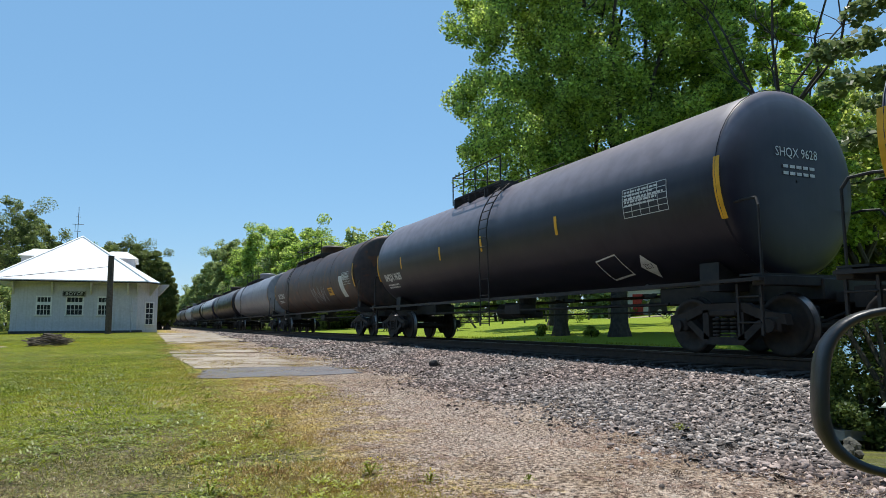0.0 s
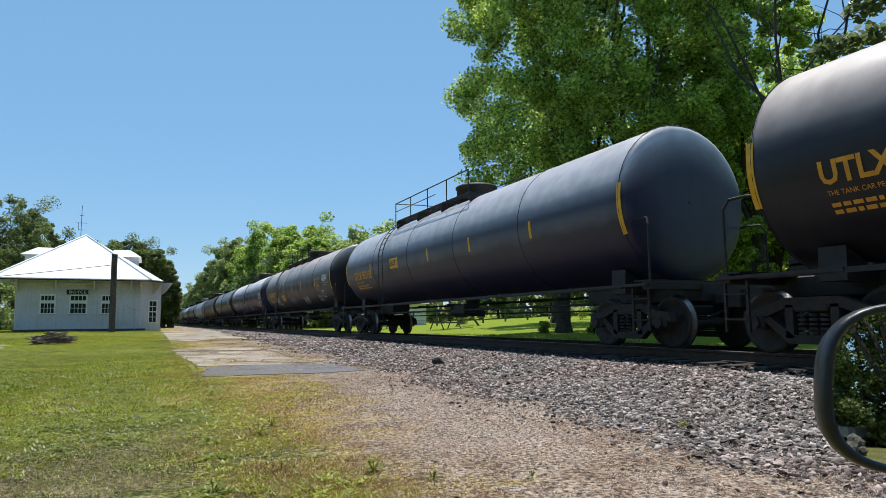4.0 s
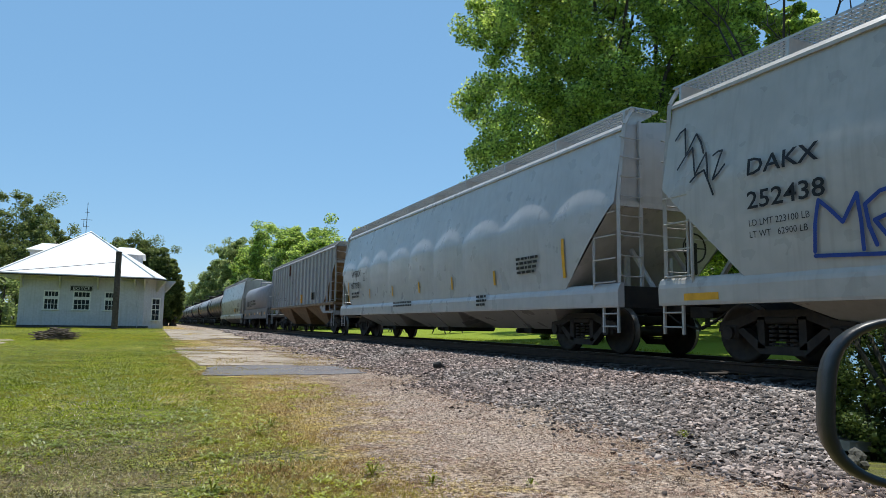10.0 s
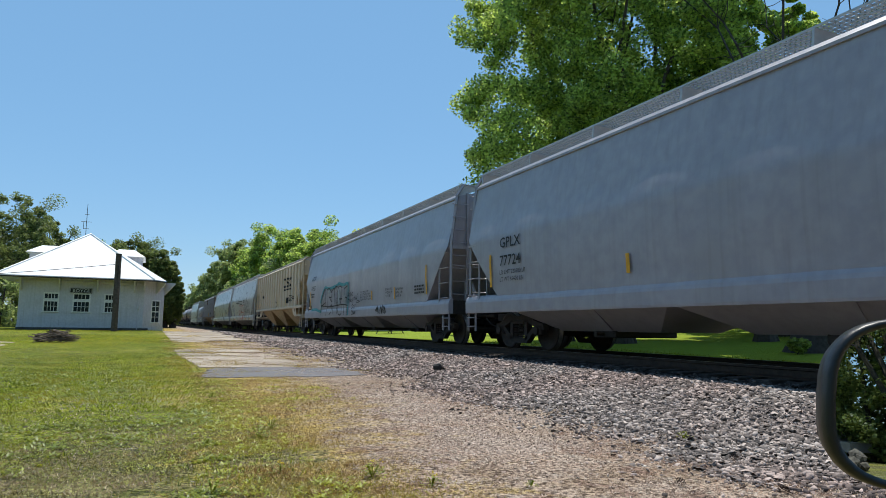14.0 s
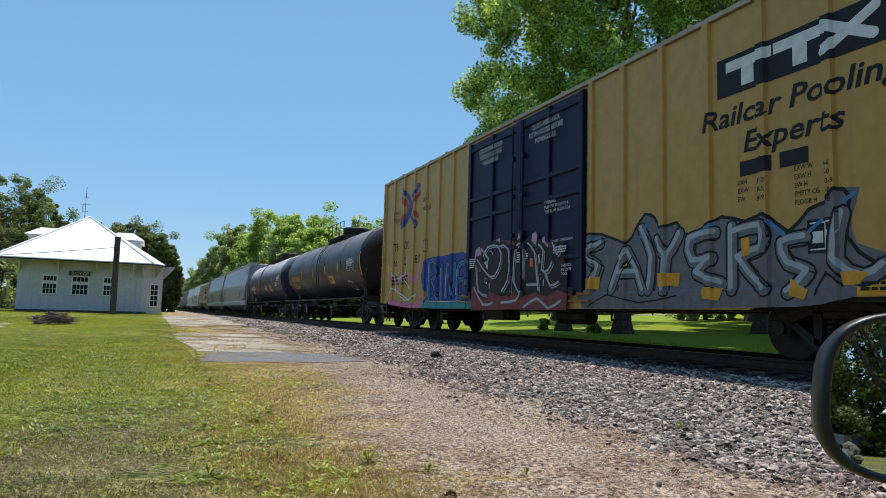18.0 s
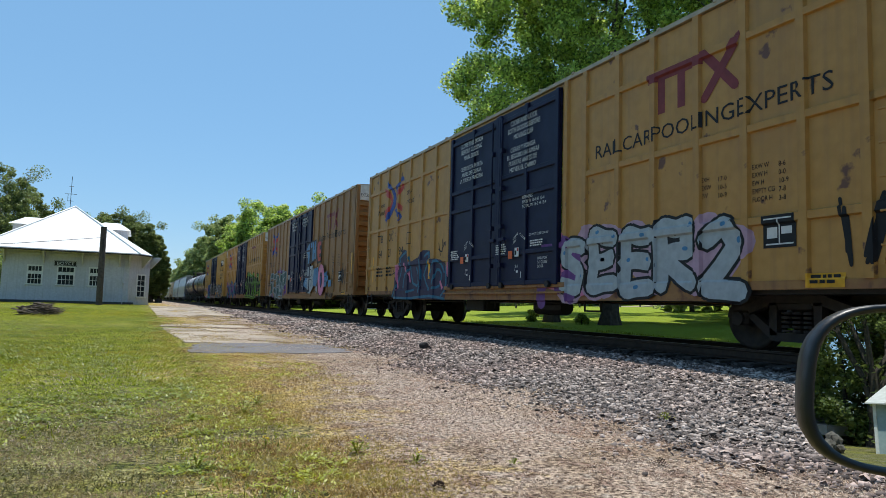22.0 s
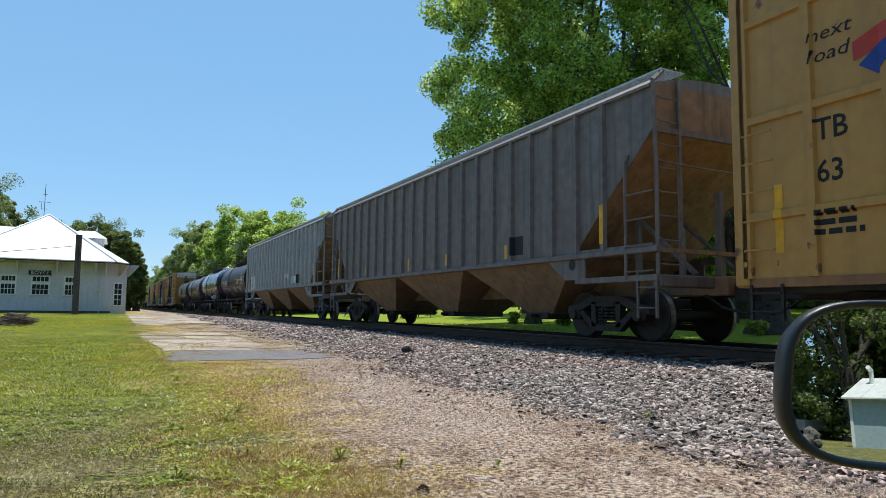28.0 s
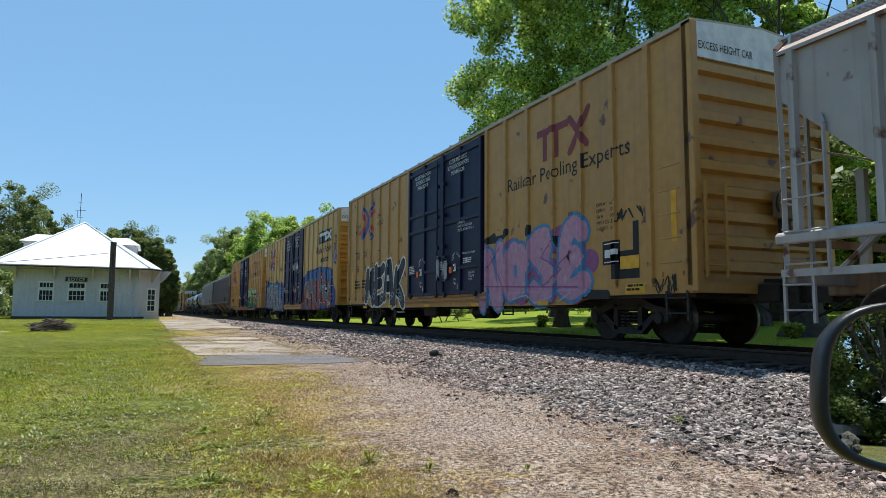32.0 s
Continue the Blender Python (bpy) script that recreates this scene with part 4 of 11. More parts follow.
        v = [bm.verts.new(p) for p in ((x0, hy, zt - .72), (x1, hy, zt - .72), (x1, y + 5.4, zt - .72), (x0, y + 5.4, zt - .72), (x0 + .9, y + 1.3, zt), (x1 - .9, y + 1.3, zt), (x1 - .9, y + 4, zt), (x0 + .9, y + 4, zt))]
        for f in ((0, 1, 5, 4), (1, 2, 6, 5), (2, 3, 7, 6), (3, 0, 4, 7), (4, 5, 6, 7), (3, 2, 1, 0)):
            bm.faces.new([v[q] for q in f])
        part("dormer_roof", bm, ROOFWHITE, d)
        bm = B()
        box(bm, (x0 + x1) / 2 - .5, (x0 + x1) / 2 + .5, y - .02, y, 5.6, zt - .95)
        part("dormer_pane", bm, GLASS, d)
    # sign board with the station's name
    bm = B()
    box(bm, -5.38, -3.95, Y - .10, Y - .045, 3.26, 3.64, .01)
    sb = part("sign_board", bm, SIGN, root, "dark station name board with white letters")
    bm = B()
    for x0, x1, z0, z1 in ((-5.36, -3.97, 3.60, 3.62), (-5.36, -3.97, 3.28, 3.30), (-5.36, -5.34, 3.28, 3.62), (-3.99, -3.97, 3.28, 3.62)):
        box(bm, x0, x1, Y - .115, Y - .10, z0, z1)
    part("sign_border", bm, WHITE, sb)
    vs, fs = [], []
    bm = B()
    vs, fs = GLYPH_BOYCE
    kx = 1.1 / max(p[0] for p in vs)
    made = [bm.verts.new((-5.21 + p[0] * kx, Y - .108, 3.35 + p[1] * .2)) for p in vs]
    for f in fs:
        bm.faces.new([made[j] for j in f])
    part("sign_lettering", bm, WHITE, sb)
    # television aerial on the ridge
    bm = B()
    ax, ay = mx - .4, ey0 + 6.4
    rod(bm, (ax, ay, pk - .2), (ax, ay, pk + 2.4), .022, 6)
    for z, w in ((1.0, .40), (1.6, .16), (.45, .2)):
        rod(bm, (ax - w, ay, pk + z), (ax + w, ay, pk + z), .018, 5)
    rod(bm, (ax - .2, ay, pk + .4), (ax - .2, ay, pk + 1.0), .016, 5)
    part("aerial", bm, STEEL, root)
    # pipes and a meter on the front
    bm = B()
    rod(bm, (-.9, Y - .06, .7), (-.9, Y - .06, 4.0), .03, 6)
    box(bm, -1.02, -.78, Y - .16, Y, 2.2, 2.6, .02)
    part("service_pipe", bm, WHITEWALL, root)


def type_flat(s):
    cu = bpy.data.curves.new("type", "FONT")
    cu.body, cu.resolution_u = s, 2
    ob = bpy.data.objects.new("type", cu)
    me = bpy.data.meshes.new_from_object(ob)
    out = ([(v.co.x / .69, v.co.y / .69) for v in me.vertices], [tuple(p.vertices) for p in me.polygons])
    bpy.data.objects.remove(ob)
    bpy.data.curves.remove(cu)
    bpy.data.meshes.remove(me)
    return out


GLYPH_BOYCE = type_flat("BOYCE")
depot()

# stub of a utility pole, and the wire that hangs from it
pole = tagged(new("utility_pole"), "dark weathered wooden utility pole cut off short", "utility pole")
pole.matrix_basis = pose(-2.2, 50, .6)
bm = B()
rod(bm, (0, 0, 0), (-.03, 0, 5.2), .20, 14, .185)
part("shaft", bm, POLEWOOD, pole)
bm = B()
rod(bm, (-.03, 0, 5.2), (-.03, 0, 5.27), .2, 14)
part("cap", bm, STEEL, pole)
bm = B()
rod(bm, (0, -.22, 3.6), (0, -.22, 4.5), .03, 6)
part("conduit", bm, STEEL, pole)
wire = tagged(new("overhead_wire"), "thin black wire sagging to the pole", "wire")
bm = B()
pts = [(-2.3 - 26 * t, 50 + 6 * t, 5.15 - 1.3 * t - 1.3 * math.sin(math.pi * t) * .5) for t in np.linspace(0, 1, 12)]
tube(bm, pts, .018, 4)
part("cable", bm, STEEL, wire)

# pile of cut brush on the grass
brush = tagged(new("brush_pile"), "pile of dark cut branches on the grass", "brush pile")
brush.matrix_basis = pose(-3.45, 31.4, float(land(-3.45, 31.4)))
g = random.Random(8)
BRUSH = mat("dark_cut_branches", (.05, .038, .03), (.15, .115, .09), .95, 0, 9, bump=.4, each=.5)
for k in range(4):
    for j in range(34):
        bm = B()
        x, a = g.uniform(-.6, .6), g.uniform(-.5, .5)
        ln, z = g.uniform(.3, .8), g.random() * .42 * (1 - (x / .8) ** 2)
        d = Vector((math.cos(a), g.uniform(-.6, .6), g.uniform(-.3, .3))) * ln / 2
        c = Vector((x, g.gauss(0, .3), z + .05))
        rod(bm, c - d, c + d, g.uniform(.012, .035), 5, .008)
        part("branch", bm, BRUSH, brush)


# ---- trees ----
BARK = mat("grey_brown_bark", (.045, .036, .03), (.085, .07, .058), .95, 0, 7, 1.5, .9, .3)
DEADBARK = mat("dead_bare_wood", (.03, .025, .022), (.06, .05, .045), .95, 0, 9, bump=.5)
LEAF = leaf_mat("maple_leaves", (.055, .115, .028), (.45, .60, .13), .54)
# distance haze put into the leaf colour: paler, less saturated green
LEAFB = leaf_mat("hazed_far_leaves", (.11, .155, .058), (.33, .41, .15), .5)
LEAFY = leaf_mat("yellow_green_leaves", (.11, .165, .04), (.37, .46, .11), .5)
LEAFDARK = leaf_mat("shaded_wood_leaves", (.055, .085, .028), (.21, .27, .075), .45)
NEEDLE = leaf_mat("pine_needles", (.085, .13, .05), (.17, .22, .09), .4)


def crown(name, clumps, per, size, material, seed, parent, squash=.8):
    """Small folded leaves in clumps: (x, y, z, radius)."""
    g = np.random.default_rng(seed)
    c = np.repeat(np.asarray(clumps, float), per, 0)
    n = len(c)
    d = g.normal(size=(n, 3))
    d /= np.linalg.norm(d, axis=1)[:, None]
    p = c[:, :3] + d * (c[:, 3] * g.random(n) ** .45)[:, None] * np.array([1, 1, squash])
    s = size * g.uniform(.6, 1.35, n)
    # leaves hang in layers, their faces mostly to the sky
    up = np.array([0, 0, 1.0]) + g.normal(size=(n, 3)) * .85
    u = np.cross(up, g.normal(size=(n, 3)))
    u /= np.linalg.norm(u, axis=1)[:, None]
    w = np.cross(u, up)
    w /= np.linalg.norm(w, axis=1)[:, None]
    u, w = u * s[:, None], w * s[:, None] * .42
    v = np.stack([p - u * .5, p + w + u * .05, p + u * .6, p - w + u * .05], 1)
    f = np.arange(n * 4).reshape(n, 4)
    return arrays(name, v.reshape(-1, 3), f, [material], parent)


def limb(bm, p, q, r0, r1, bend, g, n=4, sides=7):
    """A crooked tapered limb; gives its joints."""
    p, q = Vector(p), Vector(q)
    pts = [p]
    for k in range(1, n):
        pts.append(p.lerp(q, k / n) + Vector((g.uniform(-bend, bend), g.uniform(-bend, bend), g.uniform(-bend, bend) * .5)))
    pts.append(q)
    for k, (a, b) in enumerate(zip(pts, pts[1:])):
        rod(bm, a, b, r0 + (r1 - r0) * k / n, sides, r0 + (r1 - r0) * (k + 1) / n)
    return pts


def tree(x, y, height, radius, trunk, seed, clumps=90, per=240, leaf=.17, material=None, low=.22, label="tall leafy maple tree with a dense green crown", group="trees by the track", lean=(0, 0), fork=5):
    g = random.Random(seed)
    z0 = float(land(x, y))
    root = tagged(new("tree"), label, "tree", group)
    root.matrix_basis = pose(x, y, z0 - .05)
    bm = B()
    th = height * (low + .10)
    top = Vector((lean[0] * .4, lean[1] * .4, th))
    for z0, z1, r0, r1 in ((-.1, .1, 1.45, 1.3), (.1, .28, 1.3, 1.16), (.28, .5, 1.16, 1.06)):
        rod(bm, (0, 0, z0), (0, 0, z1), trunk * r0, 14, trunk * r1)
    for k in range(6):
        a = k * 1.05 + g.uniform(-.2, .2)
        rod(bm, (math.cos(a) * trunk * 1.45, math.sin(a) * trunk * 1.45, -.05), (math.cos(a) * trunk * .7, math.sin(a) * trunk * .7, .55), trunk * .2, 7, trunk * .34)
    limb(bm, (0, 0, .45), top, trunk * 1.05, trunk * .72, trunk * .25, g, 4, 14)
    ends = []
    for k in range(fork):
        a = k * 6.283 / fork + g.uniform(-.4, .4)
        r = radius * g.uniform(.45, .8)
        e = Vector((math.cos(a) * r + lean[0], math.sin(a) * r + lean[1], height * g.uniform(.55, .92)))
        pts = limb(bm, top - Vector((0, 0, th * .3 * g.random())), e, trunk * .42, trunk * .08, .35, g, 5, 7)
        for q in pts[2:]:
            for _ in range(2):
                b = q + Vector((g.uniform(-1, 1), g.uniform(-1, 1), g.uniform(-.2, .9))) * radius * .38
                limb(bm, q, b, trunk * .13, trunk * .03, .15, g, 3, 5)
                ends.append(b)
    part("trunk", bm, BARK, root)
    cl = [(e.x, e.y, e.z, radius * g.uniform(.16, .27)) for e in ends]
    while len(cl) < clumps:
        d = Vector((g.gauss(0, 1), g.gauss(0, 1), g.gauss(0, 1))).normalized()
        k = g.uniform(.72, 1.02)
        h = low * height + (height - low * height) * (.5 + .5 * d.z * k)
        wide = math.sqrt(max(.05, 1 - (abs(d.z) * k) ** 2.6)) * (1.05 - .25 * max(0, d.z))
        hd = Vector((d.x, d.y, 0))
        hd = hd.normalized() if hd.length > .01 else Vector((1, 0, 0))
        bulge = 1 + .22 * noise.noise((hd.x * 2 + seed, hd.y * 2, h * .3))
        p = hd * radius * wide * k * bulge
        cl.append((p.x + lean[0], p.y + lean[1], h, radius * g.uniform(.08, .19)))
    crown("crown", cl, per, leaf, material or LEAF, seed, root)
    return root


tree(15.6, 23.0, 22, 4.9, .27, 11, 420, 340, .12, low=.10, lean=(.95, .2))
tree(16.0, 19.8, 21, 4.1, .31, 12, 400, 340, .12, low=.13, lean=(.9, -.1))
tree(25, 20.5, 9.6, 4.2, .4, 13, 140, 260, .18, low=.12, label="leafy tree standing behind the big maples")
tree(24, 36, 17, 5.5, .4, 14, 70, 200, .26, LEAF, .15, "leafy tree standing further back on the lawn")
tree(31, 27, 15, 5.5, .4, 15, 120, 220, .22, LEAF, .12, "leafy tree standing further back on the lawn")
tree(20.6, 17.6, 14.5, 2.9, .3, 19, 260, 300, .13, LEAF, .12, "slender leafy tree beside the big maples", lean=(.1, .1))
tree(27, 18, 10.2, 3.2, .35, 16, 120, 260, .18, LEAFY, .12, "yellow-green tree behind the big maples")
tree(36, 22, 12.5, 6.0, .4, 17, 70, 200, .28, LEAFB, .12, "leafy tree standing further back on the lawn")

# the pine whose boughs hang in from the side, and the bare dead limbs before it
pine = tagged(new("pine_tree"), "hazy green pine tree with drooping boughs", "tree")
pine.matrix_basis = pose(18.0, 8.6, float(land(18.0, 8.6)))
bm = B()
g = random.Random(77)
limb(bm, (0, 0, 0), (0, 0, 17), .34, .06, .1, g, 6, 10)
cl = []
for k in range(44):
    z = 4 + 12.5 * k / 44
    a = k * 2.4
    r = (17.5 - z) * .26 + .6
    e = Vector((math.cos(a) * r, math.sin(a) * r, z - .15 * r))
    limb(bm, (0, 0, z), e, .06, .015, .08, g, 3, 5)
    cl += [(*(Vector((0, 0, z)).lerp(e, f)), .55) for f in (.45, .75, 1.0)]
part("trunk", bm, BARK, pine)
crown("needles", cl, 150, .2, NEEDLE, 78, pine, .55)
dead = tagged(new("dead_tree"), "bare dead tree with crooked branches", "tree")
dead.matrix_basis = pose(16.5, 12.6, float(land(16.5, 12.6)))
bm = B()
g = random.Random(31)
for z0, z1, r0, r1 in ((-.1, .12, .80, .68), (.12, .35, .68, .56), (.35, .7, .56, .46)):
    rod(bm, (0, 0, z0), (0, 0, z1), r0, 18, r1)
limb(bm, (0, 0, .65), (.1, .2, 6), .45, .16, .1, g, 4, 12)
part("trunk", bm, DEADBARK, dead)
for k in range(7):
    bm = B()
    a = k * .9 + g.uniform(-.2, .2)
    e = Vector((math.cos(a) * g.uniform(1.5, 4.0), math.sin(a) * g.uniform(1.5, 4), g.uniform(9.5, 13.5)))
    pts = limb(bm, (.1, .2, g.uniform(5, 5.9)), e, .05, .013, .35, g, 6, 6)
    for q in pts[2:]:
        for _ in range(2):
            limb(bm, q, q + Vector((g.uniform(-1, 1), g.uniform(-1, 1), g.uniform(0, 1.3))), .017, .005, .12, g, 3, 4)
    part("branch", bm, DEADBARK, dead)

# tree lines: right of the track down the line, behind the depot, and round the lot
g = random.Random(5)
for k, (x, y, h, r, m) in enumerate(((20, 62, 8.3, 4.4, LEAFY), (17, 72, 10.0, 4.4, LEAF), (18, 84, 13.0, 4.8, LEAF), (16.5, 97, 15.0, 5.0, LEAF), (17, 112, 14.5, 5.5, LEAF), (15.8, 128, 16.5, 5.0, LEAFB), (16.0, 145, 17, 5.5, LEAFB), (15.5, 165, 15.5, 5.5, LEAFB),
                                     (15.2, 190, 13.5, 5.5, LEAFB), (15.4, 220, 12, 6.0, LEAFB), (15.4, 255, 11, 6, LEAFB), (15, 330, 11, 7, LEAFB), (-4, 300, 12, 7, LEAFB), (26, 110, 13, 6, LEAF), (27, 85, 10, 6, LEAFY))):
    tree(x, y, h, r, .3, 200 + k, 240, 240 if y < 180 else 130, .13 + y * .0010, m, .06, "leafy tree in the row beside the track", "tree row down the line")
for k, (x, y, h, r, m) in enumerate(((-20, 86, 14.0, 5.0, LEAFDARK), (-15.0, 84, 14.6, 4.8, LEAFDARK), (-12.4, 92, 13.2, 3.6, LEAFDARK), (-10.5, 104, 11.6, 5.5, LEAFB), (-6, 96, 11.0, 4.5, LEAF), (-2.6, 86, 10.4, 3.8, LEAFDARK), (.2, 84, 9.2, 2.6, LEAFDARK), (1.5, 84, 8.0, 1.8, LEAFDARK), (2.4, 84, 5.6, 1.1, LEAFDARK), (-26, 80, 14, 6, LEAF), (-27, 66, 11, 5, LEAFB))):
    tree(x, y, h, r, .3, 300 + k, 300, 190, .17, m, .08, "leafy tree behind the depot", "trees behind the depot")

# shrubs on the lawn
for k, (x, y, s) in enumerate(((15.1, 20.3, .4), (15.0, 23.6, .45), (15.4, 12.2, .4), (37, 36.5, 1.2), (40, 33.5, 1.0), (30, 42, 1.3), (22.5, 47, 1.0))):
    sh = tagged(new("shrub"), "small leafy shrub on the lawn", "shrub", "shrubs on the lawn")
    sh.matrix_basis = pose(x, y, float(land(x, y)))
    g = random.Random(400 + k)
    crown("leaves", [(g.uniform(-.4, .4) * s, g.uniform(-.4, .4) * s, g.uniform(.2, .9) * s, .34 * s) for _ in range(9)], 70, .12, LEAFY, 400 + k, sh)
    for _ in range(5):
        bm = B()
        rod(bm, (0, 0, 0), (g.uniform(-.4, .4) * s, g.uniform(-.4, .4) * s, .8 * s), .012, 4)
        part("stalk", bm, BARK, sh)

# ---- across the track: house, van, fence, playground tables ----
SIDING = mat("pale_house_siding", (.62, .62, .60), (.70, .70, .68), .7, 0, 6, .6, .08)
ROOFDARK = mat("dark_shingle_roof", (.06, .055, .055), (.10, .09, .085), .9, 0, 9, bump=.4)
house = tagged(new("house"), "long low white house across the lawn", "house")
hx, hy = 47, 52
house.matrix_basis = pose(hx, hy, float(land(hx, hy)), 0, 0, -42)
bm = B()
box(bm, -7, 3.5, 0, 7, 0, 2.7)
part("wall", bm, SIDING, house)
bm = B()
prism(bm, [(-.5, 2.65), (7.5, 2.65), (3.5, 4.6)], 0, -7.5, 4)
part("roof", bm, ROOFDARK, house)
for x in (-5.5, 0, 2.2):
    window(house, x, -.02, 1.0, 1.2, 1.1, 0, 2, 2)
bm = B()
box(bm, -2.5, -1.5, -.05, .05, 0, 2.05)
part("door", bm, RED, house, "red front door")
van = tagged(new("parked_van"), "dark parked minivan on the drive", "van")
vx, vy = 42.5, 44.5
van.matrix_basis = pose(vx, vy, float(land(vx, vy)) + .02, 0, 0, -50)
VANPAINT = plain("dark_van_paint", (.02, .022, .03), .2)
bm = B()
prism(bm, [(-2.4, .35), (2.4, .35), (2.4, .95), (1.6, 1.05), (.7, 1.72), (-2.1, 1.75), (-2.4, 1.1)], 1, -.92, .92)
part("body", bm, VANPAINT, van)
bm = B()
for s in (-1, 1):
    prism(bm, [(-2.0, 1.1), (-2.0, 1.6), (.55, 1.6), (1.25, 1.1)], 1, s * .925, s * .935)
part("side_glass", bm, GLASS, van)
TYRE = plain("tyre_rubber", (.02, .02, .02), .8)
for x in (-1.5, 1.5):
    for s in (-1, 1):
        bm = B()
        rod(bm, (x, s * .72, .34), (x, s * .94, .34), .34, 16)
        wh = part("wheel", bm, TYRE, van)
        bm = B()
        rod(bm, (x, s * .93, .34), (x, s * .955, .34), .2, 12)
        part("rim", bm, GRATING, wh)
for s in (-.7, .7):
    bm = B()
    box(bm, 2.36, 2.42, s - .16, s + .16, .72, .86, .02)
    part("headlight", bm, WHITE, van)

POSTS = mat("grey_fence_wood", (.08, .07, .06), (.14, .125, .105), .9, 0, 8, bump=.3)
fence = tagged(new("fence"), "low grey rail fence along the far lawn", "fence")
bm = B()
box(bm, -.06, .06, -.06, .06, 0, 1.15, .01)
pm = mesh_of("fence_post", bm, POSTS)
line = [(17.5 + k * 1.9, 50 - k * .35) for k in range(22)]
for x, y in line:
    share("fence_post", pm, fence, (x, y, float(land(x, y))))
for z in (.45, 1.0):
    for (x, y), (x2, y2) in zip(line, line[1:]):
        bm = B()
        rod(bm, (x, y, float(land(x, y)) + z), (x2, y2, float(land(x2, y2)) + z), .014, 5)
        part("fence_rail", bm, POSTS, fence)


def picnic_table(x, y, yaw):
    t = tagged(new("picnic_table"), "weathered wooden picnic table on the lawn", "picnic table", "picnic tables")
    t.matrix_basis = pose(x, y, float(land(x, y)), 0, 0, yaw)
    for k in range(5):
        bm = B()
        box(bm, -.9, .9, -.38 + k * .155, -.38 + k * .155 + .14, .72, .76)
        part("table_board", bm, POSTS, t)
    for s in (-1, 1):
        bm = B()
        box(bm, -.9, .9, s * .62, s * .88, .42, .46)
        part("bench_board", bm, POSTS, t)
        bm = B()
        for q in (-1, 1):
            rod(bm, (s * .65, q * .75, 0), (s * .65, q * .25, .72), .04, 5)
        rod(bm, (s * .65, -.85, .40), (s * .65, .85, .40), .04, 5)
        part("leg_frame", bm, POSTS, t)


for x, y, a in ((17.0, 38, 10), (20.0, 41, 60), (16.0, 46, 30)):
    picnic_table(x, y, a)
shedw = tagged(new("garden_shed"), "small white shed beyond the fence", "shed")
shedw.matrix_basis = pose(20.5, 55, float(land(20.5, 55)))
bm = B()
box(bm, -2.2, 2.2, 0, 3, 0, 2.0)
part("wall", bm, SIDING, shedw)
bm = B()
prism(bm, [(-.3, 1.95), (3.3, 1.95), (1.5, 3.0)], 0, -2.4, 2.4)
part("roof", bm, SIDING, shedw)

# ---- the car's door mirror, and what lies behind the car ----
HOUSING = mat("black_mirror_plastic", (.008, .008, .009), (.014, .014, .015), .42, 0, 60, bump=.06)
MIRROR = bpy.data.materials.new("mirror_glass")
MIRROR.use_nodes = True
mb = MIRROR.node_tree.nodes["Principled BSDF"]
mb.inputs["Base Color"].default_value, mb.inputs["Metallic"].default_value, mb.inputs["Roughness"].default_value = (.72, .78, .76, 1), 1.0, .0


def door_mirror():
    root = tagged(new("door_mirror"), "black plastic car door mirror with a silvered glass", "car mirror")
    root.matrix_basis = pose(0.697, 0.389, CAMZ - 0.068, -4.03, 1.59, -38.34)
    # outline in the mirror's own plane: x to the viewer's right, z up; it faces -y
    W, H = .222, .168

    def ring(k, n=40):
        pts = []
        for j in range(n):
            a = 2 * math.pi * j / n
            c, s = math.cos(a), math.sin(a)
            e = 2 / 3.2
            x = math.copysign(abs(c) ** e, c) * W / 2 * k
            z = math.copysign(abs(s) ** e, s) * H / 2 * k
            x += .012 * (z / H) * (1 if x < 0 else 0)
            pts.append((x, z))
        return pts
    bm = B()
    prof = [(.90, .012), (.905, -.004), (.95, -.010), (.99, -.004), (1.0, .012), (.94, .05), (.75, .09), (.3, .11)]
    rows = [[bm.verts.new((x, y, z)) for x, z in ring(k)] for k, y in prof]
    for p, q in zip(rows, rows[1:]):
        for j in range(len(p)):
            bm.faces.new((p[j], p[(j + 1) % len(p)], q[(j + 1) % len(p)], q[j])).smooth = True
    bm.faces.new(rows[-1])
    bmesh.ops.recalc_face_normals(bm, faces=bm.faces)
    part("housing", bm, HOUSING, root)
    bm = B()
    bm.faces.new([bm.verts.new((x, .004, z)) for x, z in ring(.915)])
    part("mirror_glass", bm, MIRROR, root)
    bm = B()
    tube(bm, [(.05, .06, -.05), (.10, .08, -.10), (.22, .10, -.12)], .03, 10)
    part("mount", bm, HOUSING, root)


door_mirror()

# garden shed, boulders, a pickup and woods behind the car, seen in its mirror
BLUESIDING = mat("pale_blue_grey_siding", (.30, .38, .40), (.36, .44, .46), .7, 0, 6, .6, .08)
TINROOF = mat("white_ribbed_tin", (.62, .60, .56), (.72, .70, .66), .5, .1, 5, .7, .1, 0, (.3, .22, .15), .4)
cabin = tagged(new("cabin"), "small blue-grey cabin with a pale tin roof", "cabin")
cabin.matrix_basis = pose(-7.6, -31, 0, 0, 0, 186)
bm = B()
box(bm, -2.6, 2.6, 0, 3.6, 0, 2.15)
part("wall", bm, BLUESIDING, cabin)
for k in range(7):
    bm = B()
    x0 = -2.85 + k * .815
    prism(bm, [(-.35, 2.08), (1.8, 3.0), (3.95, 2.08), (3.95, 2.02), (1.8, 2.94), (-.35, 2.02)], 0, x0, x0 + .80)
    part("roof_sheet", bm, TINROOF, cabin)
bm = B()
rod(bm, (2.2, 1.2, 2.5), (2.2, 1.2, 3.35), .09, 10)
rod(bm, (2.2, 1.2, 3.3), (2.2, .95, 3.42), .10, 10)
part("flue", bm, TINROOF, cabin)
